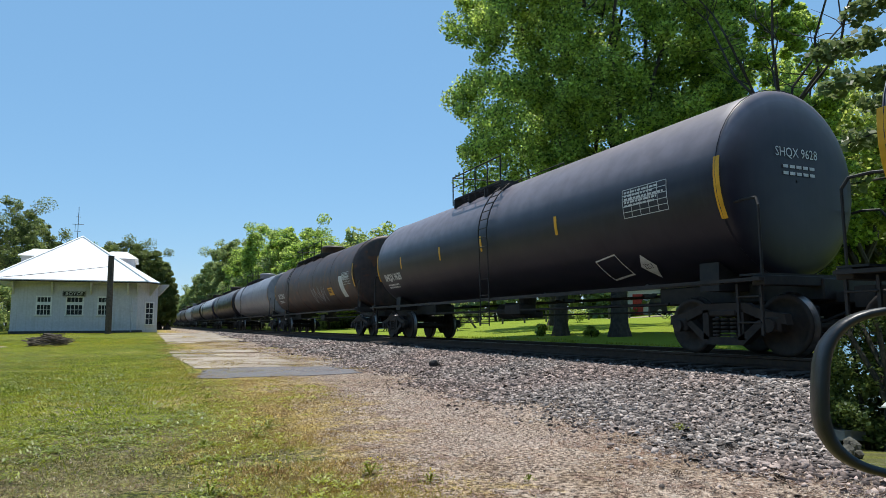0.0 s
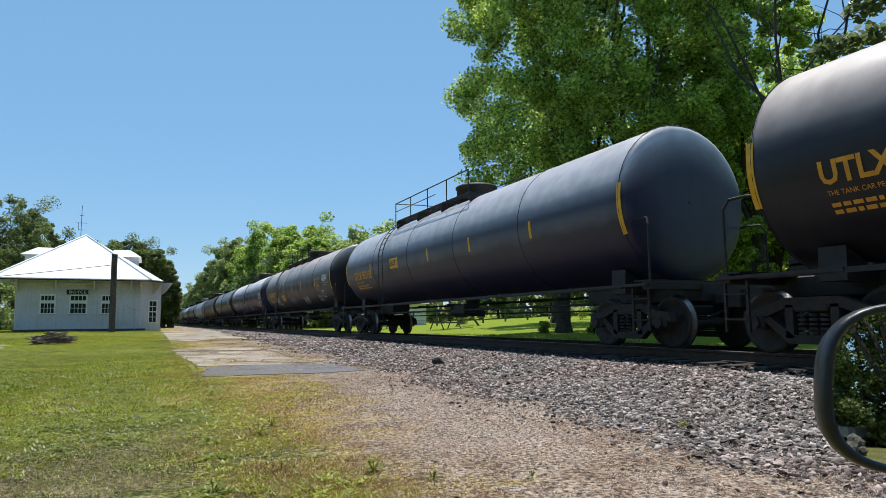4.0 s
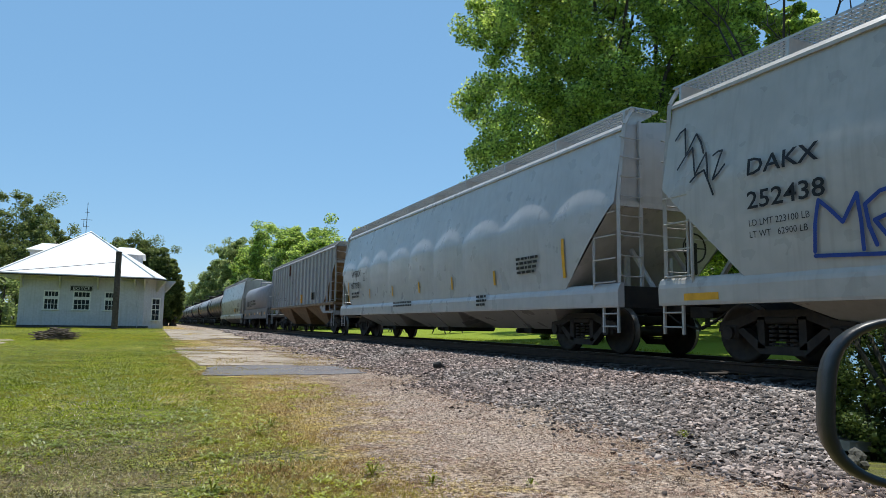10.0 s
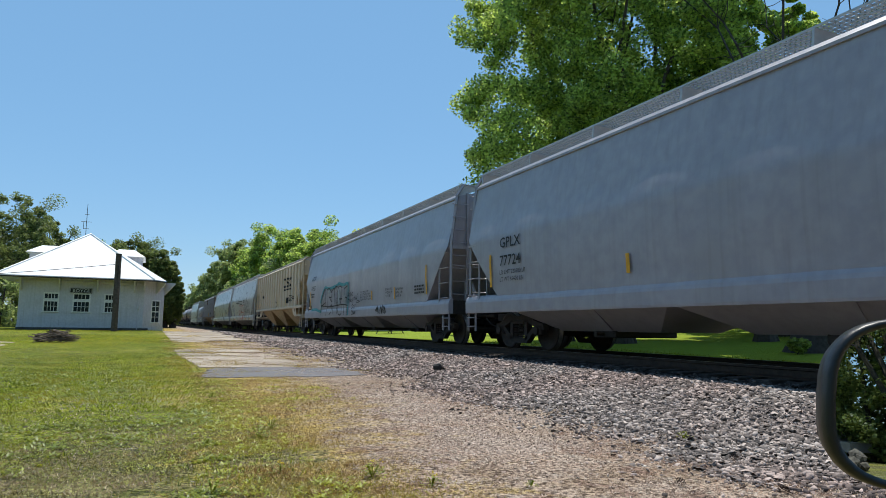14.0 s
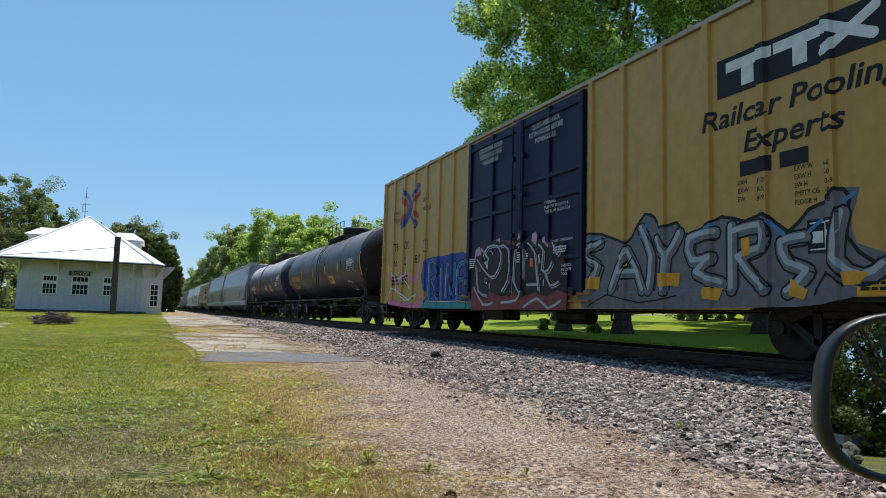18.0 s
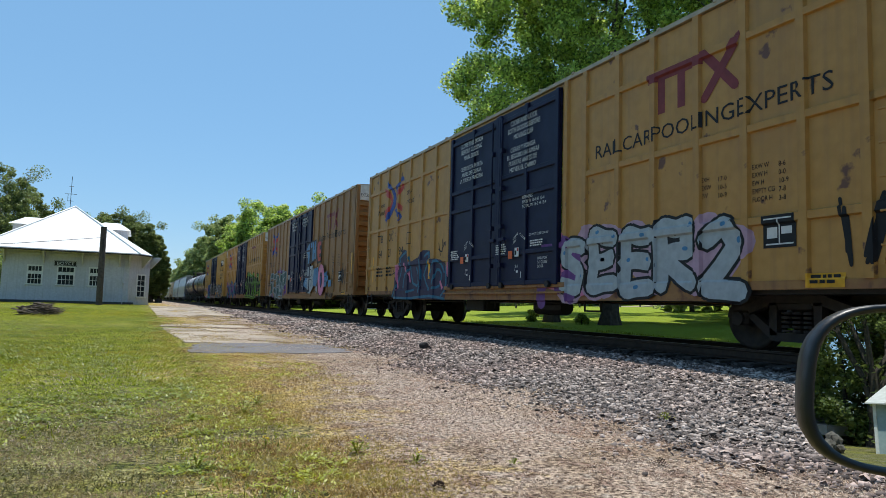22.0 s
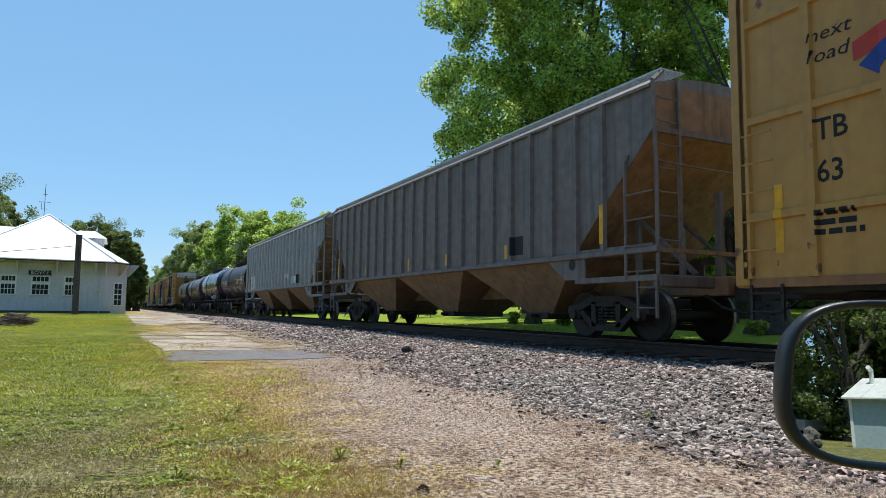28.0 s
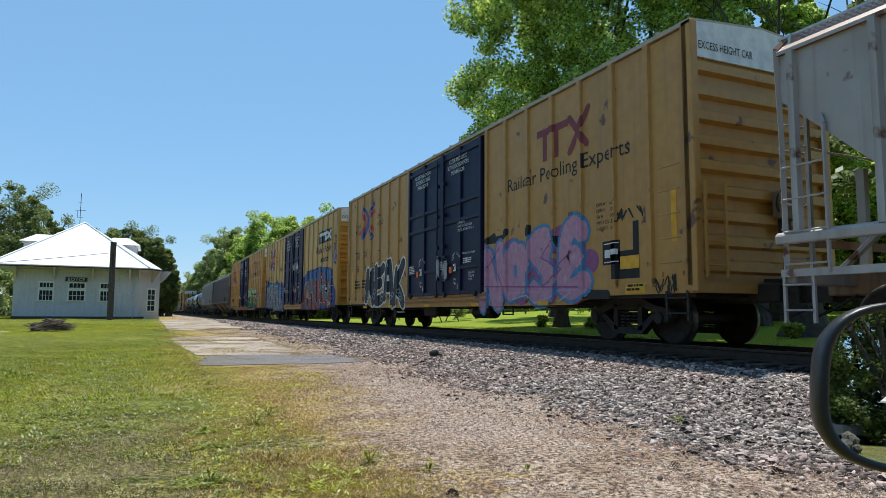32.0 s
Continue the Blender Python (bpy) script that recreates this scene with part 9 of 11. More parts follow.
        # heavy end sill, lower than the body's, with a gusset plate and a beam to the corner
        for x in (-1, 1):
            bm = B()
            box(bm, x * 1.46, x * 1.57, -a - s * 2.0, -a + s * .08, 1.02, 1.12)
            part("lower_sill", bm, lp, root)
            bm = B()
            box(bm, x * 1.48, x * 1.56, -a - s * 2.0, -a, sill[0] + .02, sill[0] + .15)
            part("end_side_beam", bm, lp, root)
            bm = B()
            prism(bm, [(-a - s * 1.75, 1.10), (-a - s * 2.35, 1.10), (-a - s * 2.95, sill[0] + .04), (-a - s * 1.75, sill[0] + .04)], 0, x * 1.50, x * 1.54)
            gus = part("gusset", bm, lp, root)
            bm = B()
            rod(bm, (x * 1.53, -a - s * 2.12, 1.38), (x * 1.546, -a - s * 2.12, 1.38), .10, 14)
            part("gusset_hole", bm, STEEL, gus, "dark round hole")
        bm = B()
        box(bm, -1.5, 1.5, -a - s * .1, -a + s * .1, .92, 1.12, .02)
        part("end_sill", bm, lp, root)
        bm = B()
        box(bm, -.05, .05, -a - s * .1, -a + s * .02, 1.1, 2.6)
        part("centre_post", bm, lp, root)
    brake_wheel(root, length - .02, .25, 2.05, -1)
    bm = B()
    rod(bm, (.25, -length - .06, 1.1), (.25, -length - .06, 1.9), .02, 6)
    part("brake_chain", bm, STEEL, root)
    for a in (1.55,):
        bm = B()
        rod(bm, (-.45, -a, 1.65), (.45, -a, 1.65), .2, 12)
        part("air_reservoir", bm, slopes or paint, root)
    trucks(root, (1.75, length - 1.75))
    couplers(root, length, .72)
    posts = ()
    if ribs:
        pm = post or paint
        key = ("rib", pm.name, length, top)
        if key not in MESHES:
            b2 = B()
            prism(b2, [(-1.53, -.065), (-1.605, -.045), (-1.605, .045), (-1.53, .065)], 2, sill[1] - .03, top - .05)
            MESHES[key] = mesh_of("rib", b2, pm)
        for a in ribs:
            share("rib", MESHES[key], root, (0, -a, 0))
        posts = tuple((a, .047, .075) for a in ribs)
    for a, z0, z1 in stripes:
        lay("reflective_stripe", [(STRIPE, [rect(a - .05, a + .05, z0, z1)])], skin, root, posts)
    if decals:
        decals(root, skin, posts)
    return root


# ---- box cars ----
LEFT_POSTS = (0.08, 1.02, 1.98, 2.95, 3.95, 4.95, 5.95, 6.90)
GRID_POSTS = (12.40, 13.02, 13.98, 14.88, 15.84, 16.72, 17.62, 18.45, 19.20)
RIGHT_POSTS = (12.40, 13.35, 14.35, 15.35, 16.35, 17.35, 18.30, 19.20)


def box_car(u, label, paint, grid=False, decals=None, length=19.25, right=None, heights=(1.71, 3.05, 4.48)):
    """A tall box car with two dark sliding doors on a side; grid: the sides have cross rails between the posts."""
    root = car_root("box_car", u, length, label)
    W, top, foot = 1.53, 5.22, 0.98
    door0, door1, mid = 7.05, 12.25, 9.72
    # side sheets; the doorway is open on both sides
    for s in (-1, 1):
        bm = B()
        x0, x1 = s * W, s * (W - .06)
        box(bm, x0, x1, -door0, -door1, top - .20, top - .08)
        part("door_header", bm, paint, root)
        for a0, a1 in ((0, door0), (door1, length)):
            bm = B()
            box(bm, x0, x1, -a0, -a1, foot, top - .08)
            part("side_sheet", bm, paint, root)
        bm = B()
        y0, y1 = 0, -length
        # sill drops between the trucks
        prism(bm, [(-0.0, .98), (-0.0, .86), (-2.6, .86), (-3.2, .70), (-length + 3.2, .70), (-length + 2.6, .86), (-length, .86), (-length, .98)], 0, s * (W + .02), s * (W - .08))
        part("side_sill", bm, RUSTYELLOW if grid else paint, root)
        bm = B()
        box(bm, s * (W + .07), s * (W - .04), -door0 + .25, -door1 - .2, .96, 1.06, .01)
        box(bm, s * (W + .09), s * (W - .02), -door0 + .25, -door1 - .2, .84, .88)
        part("door_track", bm, RUSTYELLOW, root)
    # corrugated ends with deep horizontal ribs
    for a, s in ((0, 1), (length, -1)):
        bm = B()
        pts, z = [], 1.0
        band = (top - .62 - 1.0) / 9
        for k in range(9):
            pts += [(s * .0 - a, z), (s * .0 - a, z + band * .42), (s * .10 - a, z + band * .52), (s * .10 - a, z + band * .88)]
            z += band
        pts += [(s * .05 - a, top - .62), (s * .05 - a, top - .02)]
        rows = [[bm.verts.new((x, y, zz)) for x in (-W + .01, W - .01)] for y, zz in pts]
        for p, q in zip(rows, rows[1:]):
            bm.faces.new((p[0], p[1], q[1], q[0]))
        part("end_sheet", bm, paint, root)
        bm = B()
        for x in (-W, W):
            box(bm, x - .05 if x < 0 else x - .09, x + .09 if x < 0 else x + .05, -a - s * .10, -a + s * .118, foot - .1, top, .012)
        box(bm, -W, W, -a - s * .05, -a + s * .12, .86, 1.02)
        part("corner_post", bm, paint, root)
        bm = B()
        prism(bm, [(-W + .02, top - .60), (W - .02, top - .60), (W - .02, top - .02), (0, top + .10), (-W + .02, top - .02)], 1, -a + s * .07, -a + s * .105)
        part("height_panel", bm, WHITE, root, "white excess-height warning panel")
        # ladders on the end and the side
        ladder(root, (a - .16 if s > 0 else a + .16), 1.1, 2.6, -1.42, .42, 4, paint, along=False)
        ladder(root, (a + .12 if s > 0 else a - .58), 1.15, 3.1, -W - .12, .46, 5, paint, stiles=False, name="side_ladder")
        ladder(root, (a + .12 if s > 0 else a - .58), .42, .90, -W - .02, .46, 2, STEEL, name="step")
    brake_wheel(root, length + .10, .35, 2.35, -1, STEEL)
    bm = B()
    box(bm, .1, .6, -length - .10, -length - .24, 2.1, 2.55, .02)
    rod(bm, (.35, -length - .14, 2.1), (.35, -length - .14, 1.1), .02, 6)
    part("hand_brake_housing", bm, GRIME, root)
    bm = B()
    box(bm, -.15, .6, -length - .10, -length - .75, 1.05, 1.10)
    for k in (-.15, .6):
        rod(bm, (k, -length - .7, 1.08), (k, -length - .1, .85), .02, 5)
    part("crossover_platform", bm, STEEL, root)
    # roof in ribbed panels, a little peaked
    bm = B()
    prism(bm, [(-W - .05, top - .06), (-W - .05, top + .015), (0, top + .14), (W + .05, top + .015), (W + .05, top - .06)], 1, .10, -length - .10)
    for a in np.arange(.6, length, 1.2):
        prism(bm, [(-W - .06, top + .0), (-W - .06, top + .05), (0, top + .175), (W + .06, top + .05), (W + .06, top + .0)], 1, -a, -a - .06)
    part("roof", bm, ROOFGREY, root, "galvanised ribbed roof")
    bm = B()
    box(bm, -1.45, 1.45, -.06, -length + .06, .80, .98)
    box(bm, -.32, .32, .5, -length - .5, .72, 1.02, .02)
    part("underframe", bm, STEEL, root)
    bm = B()
    rod(bm, (-.9, -3.4, .66), (-.9, -length + 3.4, .66), .02, 5)
    box(bm, -1.1, -.6, -8.2, -7.2, .42, .72, .03)
    rod(bm, (-.7, -10.2, .56), (-.7, -11.3, .56), .17, 10)
    for a in (8.6, 9.0, 12.6, 13.1):
        rod(bm, (-1.2, -a, .5), (-1.2, -a, .86), .02, 5)
    rod(bm, (-1.2, -12.6, .5), (-1.2, -13.1, .5), .02, 5)
    part("brake_rigging", bm, STEEL, root)
    # posts, and cross rails on the gridded kind
    key = ("post", paint.name)
    if key not in MESHES:
        b2 = B()
        prism(b2, [(-W + .01, -.085), (-W - .05, -.06), (-W - .05, .06), (-W + .01, .085)], 2, foot, top - .06)
        MESHES[key] = mesh_of("side_post", b2, paint)
    allp = LEFT_POSTS + (right or RIGHT_POSTS)
    for a in allp:
        share("side_post", MESHES[key], root, (0, -a, 0))
        share("side_post", MESHES[key], root, (0, -a, 0), turn=(0, 0, 0)).matrix_basis = pose(0, -a, 0, 0, 0, 180)
    rails = ()
    if grid:
        key2 = ("cross_rail", paint.name)
        if key2 not in MESHES:
            b2 = B()
            prism(b2, [(-W + .01, -.07), (-W - .045, -.05), (-W - .045, .05), (-W + .01, .07)], 1, 0, -.92)
            MESHES[key2] = mesh_of("cross_rail", b2, paint)
        for z in heights:
            for a, b in zip(allp, allp[1:]):
                if .7 < b - a < 1.5:
                    share("cross_rail", MESHES[key2], root, (0, -a - .03, z))
        rails = tuple((z, .05, .045) for z in heights)
    rails += ((.84, .145, .022),)
    posts = tuple((a, .06, .05) for a in allp)
    # doors
    for i, (a0, a1) in enumerate(((door0 + .02, mid - .01), (mid + .01, door1 - .02))):
        bm = B()
        x = -W - .03 - .02 * i
        box(bm, x, x + .05, -a0, -a1, 1.02, top - .14)
        d = part("sliding_door", bm, DOORBLUE, root, "dark blue sliding door")
        bm = B()
        for a in (a0 + .06, (a0 + a1) / 2, a1 - .06):
            box(bm, x - .06, x, -a - .06, -a + .06, 1.02, top - .14, .012)
        for z in (1.08, 1.75, 3.05, 3.55, 4.9):
            box(bm, x - .05, x, -a0 - .03, -a1 + .03, z - .05, z + .05, .01)
        part("door_frame", bm, DOORBLUE, d)
        bm = B()
        ar = a0 + .25 if i else a1 - .22
        rod(bm, (x - .09, -ar, 1.1), (x - .09, -ar, top - .25), .025, 6)
        for z in (1.5, 2.4, 3.3, 4.2):
            box(bm, x - .11, x - .02, -ar - .05, -ar + .05, z - .05, z + .05)
        box(bm, x - .13, x - .06, -ar - .22, -ar + .03, 2.05, 2.13, .01)
        part("lock_bar", bm, DOORBLUE, d)
        bm = B()
        for a in (a0 + .3, a1 - .3):
            rod(bm, (x - .02, -a, 1.03), (x - .10, -a, 1.03), .07, 10)
        part("door_roller", bm, STEEL, d)
    trucks(root, (2.15, length - 2.15))
    couplers(root, length, .78)
    if decals:
        decals(root, flat(W), posts, rails)
    return root


def cross_logo(root, side, posts, rails):
    """The crossed blue and red bent arrows on the leading end, with two words either side."""
    blue = [[(1.94, 4.8), (1.82, 4.58), (2.15, 4.46), (2.42, 4.19), (2.42, 4), (2.22, 3.79), (1.66, 3.44), (1.88, 3.27), (1.97, 3.38), (2.34, 3.59), (2.64, 3.81), (2.71, 4.08), (2.64, 4.24), (2.38, 4.49), (2.06, 4.65)], [(3.33, 4.71), (3.1, 4.74), (3.08, 4.57), (2.61, 4.44), (2.74, 4.28), (3.38, 4.6)], [(2.56, 3.68), (3.02, 3.38), (2.98, 3.26), (3.27, 3.38), (3.22, 3.45), (2.71, 3.74)]]
    red = [[(1.7, 4.54), (1.66, 4.3), (2.04, 4.17), (2.25, 4.03), (2.14, 3.89), (1.59, 3.74), (1.6, 3.51), (1.9, 3.58), (2.34, 3.84), (2.39, 4.03), (2.22, 4.27), (1.98, 4.44)], [(3.38, 4.49), (2.85, 4.29), (2.73, 4.11), (2.8, 3.84), (2.94, 3.72), (3.27, 3.55), (3.29, 3.72), (2.93, 3.9), (2.8, 4.02), (2.93, 4.13), (3.41, 4.32)]]
    for tone, shapes, lift in ((RED, red, .006), (BLUE, blue, .008)):
        for k, p in enumerate(shapes):
            lay("arrow_emblem", [(tone, [(p, lift + .0005 * k)])], side, root, posts, rails, "bent arrow of a crossed blue and red emblem")
    letter(root, ["next", "load"], 1.02, 3.92, .17, INK, side, .58, posts, rails, shear=.2, gap=1.6)
    letter(root, ["any", "road"], 3.62, 4.05, .19, INK, side, .66, posts, rails, shear=.2, gap=1.6)


def box_marks(root, side, posts, rails, number, old_logo, spanish=True, important=False):
    cross_logo(root, side, posts, rails)
    letter(root, ["TB", number[:2]], 1.08, 2.66, .27, INK, side, .42, posts, rails, fat=.01, gap=1.95)
    letter(root, ["OX", number[2:4]], 2.06, 2.66, .27, INK, side, .42, posts, rails, fat=.01, gap=1.95)
    letter(root, ["", number[4:]], 3.05, 2.66, .27, INK, side, .42, posts, rails, fat=.01, gap=1.95)
    bars(root, 1.06, 1.72, .62, 3, .07, INK, side, 4, posts=posts, rails=rails)
    bars(root, 2.04, 1.72, .5, 3, .07, INK, side, 6, posts=posts, rails=rails)
    fl = flat(1.62)
    d1 = ["CLOSE THIS DOOR", "BEFORE CLOSING", "MAIN DOOR"]
    d2 = ["CLOSE AND LOCK", "BOTH DOORS BEFORE", "MOVING CAR"]
    if important:
        d1 = ["IMPORTANT"] + d1
        d2 = ["CLOSE AND LOCK", "BOTH DOORS", "BEFORE", "MOVING CAR"]
    z = 4.68
    letter(root, d1, 7.72, z, .115, WHITE, fl, 1.25, lift=.02, centre=True)
    letter(root, d2, 10.22, z, .115, WHITE, fl, 1.35, lift=.03, centre=True)
    if spanish:
        letter(root, ["CIERRE ESTA PUERTA", "ANTES DE CERRAR", "LA PUERTA PRINCIPAL"], 7.72, z - .62, .105, WHITE, fl, 1.3, lift=.02, centre=True)
        letter(root, ["CIERRE Y PONGA", "EL SEGURO EN AMBAS", "PUERTAS ANTES DE", "MOVER EL CARRO"], 10.2, z - .62, .105, WHITE, fl, 1.35, lift=.03, centre=True)
    # small placards and print low on the doors
    for a, s in ((8.3, 3), (10.75, 4)):
        lay("door_label", [(ORANGE, [rect(a - .42, a - .24, 1.62, 1.80, .026)]), (WHITE, [rect(a - .14, a + .04, 1.66, 1.86, .026), rect(a - .06, a + .02, 1.30, 1.35, .026), rect(a + .12, a + .15, 1.18, 1.32, .026)]),
                           (RED, [rect(a - .04, a + .03, 1.78, 1.85, .028)]), (INK, [rect(a - .13, a - .06, 1.70, 1.80, .028)])], fl, root)
        letter(root, ["OPEN", "ASD"], a - .22, 2.02, .06, WHITE, fl, .2, lift=.026, rise=.6)
        letter(root, "CLOSE", a + .06, 2.14, .06, WHITE, fl, .24, lift=.026, rise=-.6)
        letter(root, ["SEAL", "L"], a - .12, 1.42, .055, WHITE, fl, .16, lift=.026)
        bars(root, a - 1.0, 1.95, .5, 5, .03, WHITE, fl, s, lift=.026)
    letter(root, ["UNLATCH", "TO CLOSE", "DOOR"], 11.55, 1.55, .06, WHITE, fl, .36, lift=.03)
    letter(root, "DO NOT LUBE DOORS", 11.2, 2.08, .05, WHITE, fl, .75, lift=.03)
    bars(root, 11.25, 1.95, .6, 3, .03, WHITE, fl, 8, lift=.03)
    letter(root, ["OPENING", "MAIN W 10-0 H 12-4", "TOTAL W 16-0 H 12-4"], 10.9, 2.92, .07, WHITE, fl, .95, lift=.03)
    if old_logo:
        # worn reddish block mark, drawn as plain bars, with the slogan in one line
        sh = [rect(14.75, 15.95, 4.36, 4.52), rect(14.98, 15.14, 3.80, 4.36), rect(15.42, 15.58, 3.80, 4.36)]
        sh += ribbon([(15.98, 4.50), (16.55, 3.86)], .15, .0055) + ribbon([(16.62, 4.56), (15.98, 3.80)], .15, .0075)
        lay("emblem", [(MAROON, sh)], side, root, posts, rails, "worn dark red block emblem")
        if old_logo == 2:
            letter(root, "RAILCARPOOLINGEXPERTS", 13.3, 3.36, .25, INK, side, 4.75, posts, rails)
        else:
            letter(root, "Railcar Pooling Experts", 13.42, 3.38, .30, INK, side, 4.4, posts, rails)
    else:
        lay("emblem", [(INK, [rect(15.55, 18.12, 3.88, 4.48)]), (WHITE, [rect(15.72, 16.52, 4.24, 4.40, .008), rect(16.0, 16.22, 3.97, 4.24, .008), rect(16.55, 17.35, 4.24, 4.40, .008), rect(16.85, 17.07, 3.97, 4.24, .008)]
             + ribbon([(17.30, 4.02), (17.98, 4.36)], .14, .009) + ribbon([(17.32, 4.36), (17.95, 4.02)], .14, .011))], side, root, posts, rails, "black panel with white block emblem")
        letter(root, ["Railcar Pooling", "Experts"], 15.25, 3.42, .30, INK, side, 3.05, posts, rails, centre=True, gap=1.5, shear=.2, fat=.018)
    # end lettering on the white panel
    L = 19.25
    vs, fs = glyphs("EXCESS HEIGHT CAR")
    bm = B()
    for x, w, txt in ((-1.42, 1.2, "EXCESS HEIGHT CAR"), (.35, .95, "TBOX " + number)):
        vs, fs = glyphs(txt)
        kx = w / max(p[0] for p in vs)
        made = [bm.verts.new((x + p[0] * kx, -L - .112, 4.76 + p[1] * .13)) for p in vs]
        for f in fs:
            try:
                bm.faces.new([made[j] for j in f])
            except ValueError:
                pass
    part("lettering", bm, INK, root)
    for a, z0, z1 in ((18.85, 1.7, 2.55), (.55, 1.3, 2.2), (13.4, 1.3, 1.75), (5.6, 1.3, 1.9)):
        lay("reflective_stripe", [(STRIPE, [rect(a - .06, a + .06, z0, z1)])], side, root, posts, rails)
    lay("data_panel", [(INK, [rect(17.0, 17.5, 1.42, 1.86)]), (WHITE, [rect(17.04, 17.46, 1.80, 1.82, .007), rect(17.04, 17.46, 1.46, 1.48, .007), rect(17.24, 17.26, 1.48, 1.80, .007), rect(17.06, 17.22, 1.55, 1.70, .007), rect(17.28, 17.44, 1.60, 1.70, .007)])], side, root, posts, rails)
    lay("yellow_notice", [(STRIPE, [rect(17.65, 18.15, .88, 1.06)])], side, root, posts, rails)
    bars(root, 17.7, 1.0, .4, 2, .04, INK, side, 2, lift=.02, posts=posts, rails=rails)
    letter(root, ["EXH", "EXW", "EW"], 15.90, 2.50, .07, INK, side, .2, posts, rails, gap=1.75)
    letter(root, ["17-0", "10-5", "10-9"], 16.22, 2.47, .07, INK, side, .17, posts, rails, gap=1.75)
    letter(root, ["EXW W", "EXW H", "EW H", "EMPTY CG", "FLOOR H"], 16.83, 2.54, .07, INK, side, .36, posts, rails, gap=1.65)
    letter(root, ["8-6", "0-0", "10-9", "7-8", "3-8"], 17.25, 2.52, .07, INK, side, .15, posts, rails, gap=1.65)
    lay("plate_mark", [(INK, ribbon([(3.75, 2.45), (4.1, 2.45), (4.1, 2.8), (3.75, 2.8), (3.75, 2.45)], .02, .006))], side, root, posts, rails)


def green_piece(root, side, posts, rails):
    """Angular letters, pale green above and dark green below, with a purple halo, white edges and small doodles."""
    halo = [(11.65, .76), (11.70, 1.5), (12.04, 1.6), (12.0, 2.1), (12.2, 2.35), (12.78, 2.56), (12.84, 2.33), (13.4, 2.33), (13.75, 2.53), (14.13, 2.57), (14.66, 2.41), (14.78, 2.51), (14.86, 2.32), (15.6, 2.39),
            (15.71, 2.48), (15.85, 2.33), (16.48, 2.41), (16.6, 2.14), (16.56, 1.86), (16.62, 1.6), (16.84, 1.62), (17.0, 1.17), (17.0, .86), (16.1, .76)]
    mx, mz = 14.3, 1.6
    body = [(mx + (a - mx) * .992, mz + (z - mz) * .965) for a, z in halo]
    tops = [[(12.08, 1.68), (12.05, 2.05), (12.24, 2.29), (12.76, 2.49), (12.66, 2.04), (12.70, 1.82), (12.61, 1.69)], [(12.69, 1.70), (12.80, 2.23), (13.34, 2.28), (13.28, 1.92), (13.13, 1.78), (12.97, 1.71)],
            [(13.26, 1.79), (13.40, 2.21), (13.76, 2.47), (14.11, 2.48), (14.05, 1.79)], [(14.11, 1.83), (14.14, 2.48), (14.80, 2.28), (14.64, 1.78), (14.33, 1.76)],
            [(14.66, 2.07), (14.91, 2.24), (15.59, 2.35), (15.83, 2.35), (15.81, 1.84), (15.61, 1.76), (15.31, 1.71), (15.07, 1.73), (15.05, 1.98)],
            [(15.88, 2.26), (16.48, 2.35), (16.58, 2.14), (16.40, 2.0), (15.87, 1.99)], [(15.86, 1.79), (16.48, 1.85), (16.49, 1.66), (15.95, 1.68)]]
    shade = [[(14.70, 2.0), (15.02, 2.0), (15.02, 1.89), (14.70, 1.84)], [(15.32, 2.03), (15.55, 2.0), (15.52, 1.83), (15.36, 1.83)], [(15.86, 1.89), (16.57, 2.09), (16.55, 1.94), (15.90, 1.80)], [(15.55, 1.39), (16.26, 1.57), (16.25, 1.43), (15.93, 1.28)],
             [(16.35, .80), (16.95, .88), (16.96, 1.12), (16.6, 1.02)], [(13.24, 1.76), (13.42, 1.80), (13.40, 1.55)], [(14.66, 1.55), (14.75, 1.86), (14.62, 1.72)]]
    gaps = [[(14.69, 1.84), (15.04, 1.87), (15.03, 1.47), (14.75, 1.47)], [(15.39, 1.80), (15.53, 1.81), (15.51, 1.50), (15.38, 1.53)], [(15.93, 1.20), (16.25, 1.43), (16.25, 1.28)]]
    lines = [[(13.52, 1.32), (13.60, 1.12), (13.51, .95)], [(14.16, 1.31), (14.41, 1.29), (14.53, .99)], [(14.63, 1.48), (15.03, 1.38), (15.17, 1.50), (15.21, 1.16)], [(15.29, 1.36), (15.43, 1.50), (15.62, 1.36)], [(15.69, 1.25), (15.73, 1.05), (15.63, .85)],
             [(15.93, 1.18), (16.27, 1.26)], [(16.59, 1.53), (16.81, 1.58), (16.98, 1.15), (16.65, 1.10)], [(11.78, 1.45), (12.69, 1.38), (13.27, 1.33), (13.52, 1.39)], [(14.01, 1.75), (14.26, 1.39), (14.16, 1.33)], [(13.35, 1.76), (13.31, 1.51), (13.42, 1.40)]]
    edges = [s for t in tops for s in ribbon(t[:4], .022, .0135, .0001)]
    lay("graffiti", [(LILAC, [(halo, .003)])], side, root, posts, rails, "purple halo of sprayed graffiti")
    lay("graffiti", [(GREEN, [(body, .006)])], side, root, posts, rails, "angular graffiti letters in two greens")
    lay("graffiti", [(MINT, [(t, .0085) for t in tops])], side, root, posts, rails)
    lay("graffiti", [(NAVY, [(t, .0105) for t in shade] + ribbon([(11.7, .9), (13.4, .86), (14.6, .92), (15.3, 1.02), (16.0, .86)], .05, .0105, .0001))], side, root, posts, rails)
    lay("graffiti", [(RUSTYELLOW, [(t, .0105) for t in gaps])], side, root, posts, rails)
    lay("graffiti", [(WHITE, [s for t in lines for s in ribbon(t, .024, .0135, .0001)] + edges)], side, root, posts, rails)
    doodles = []
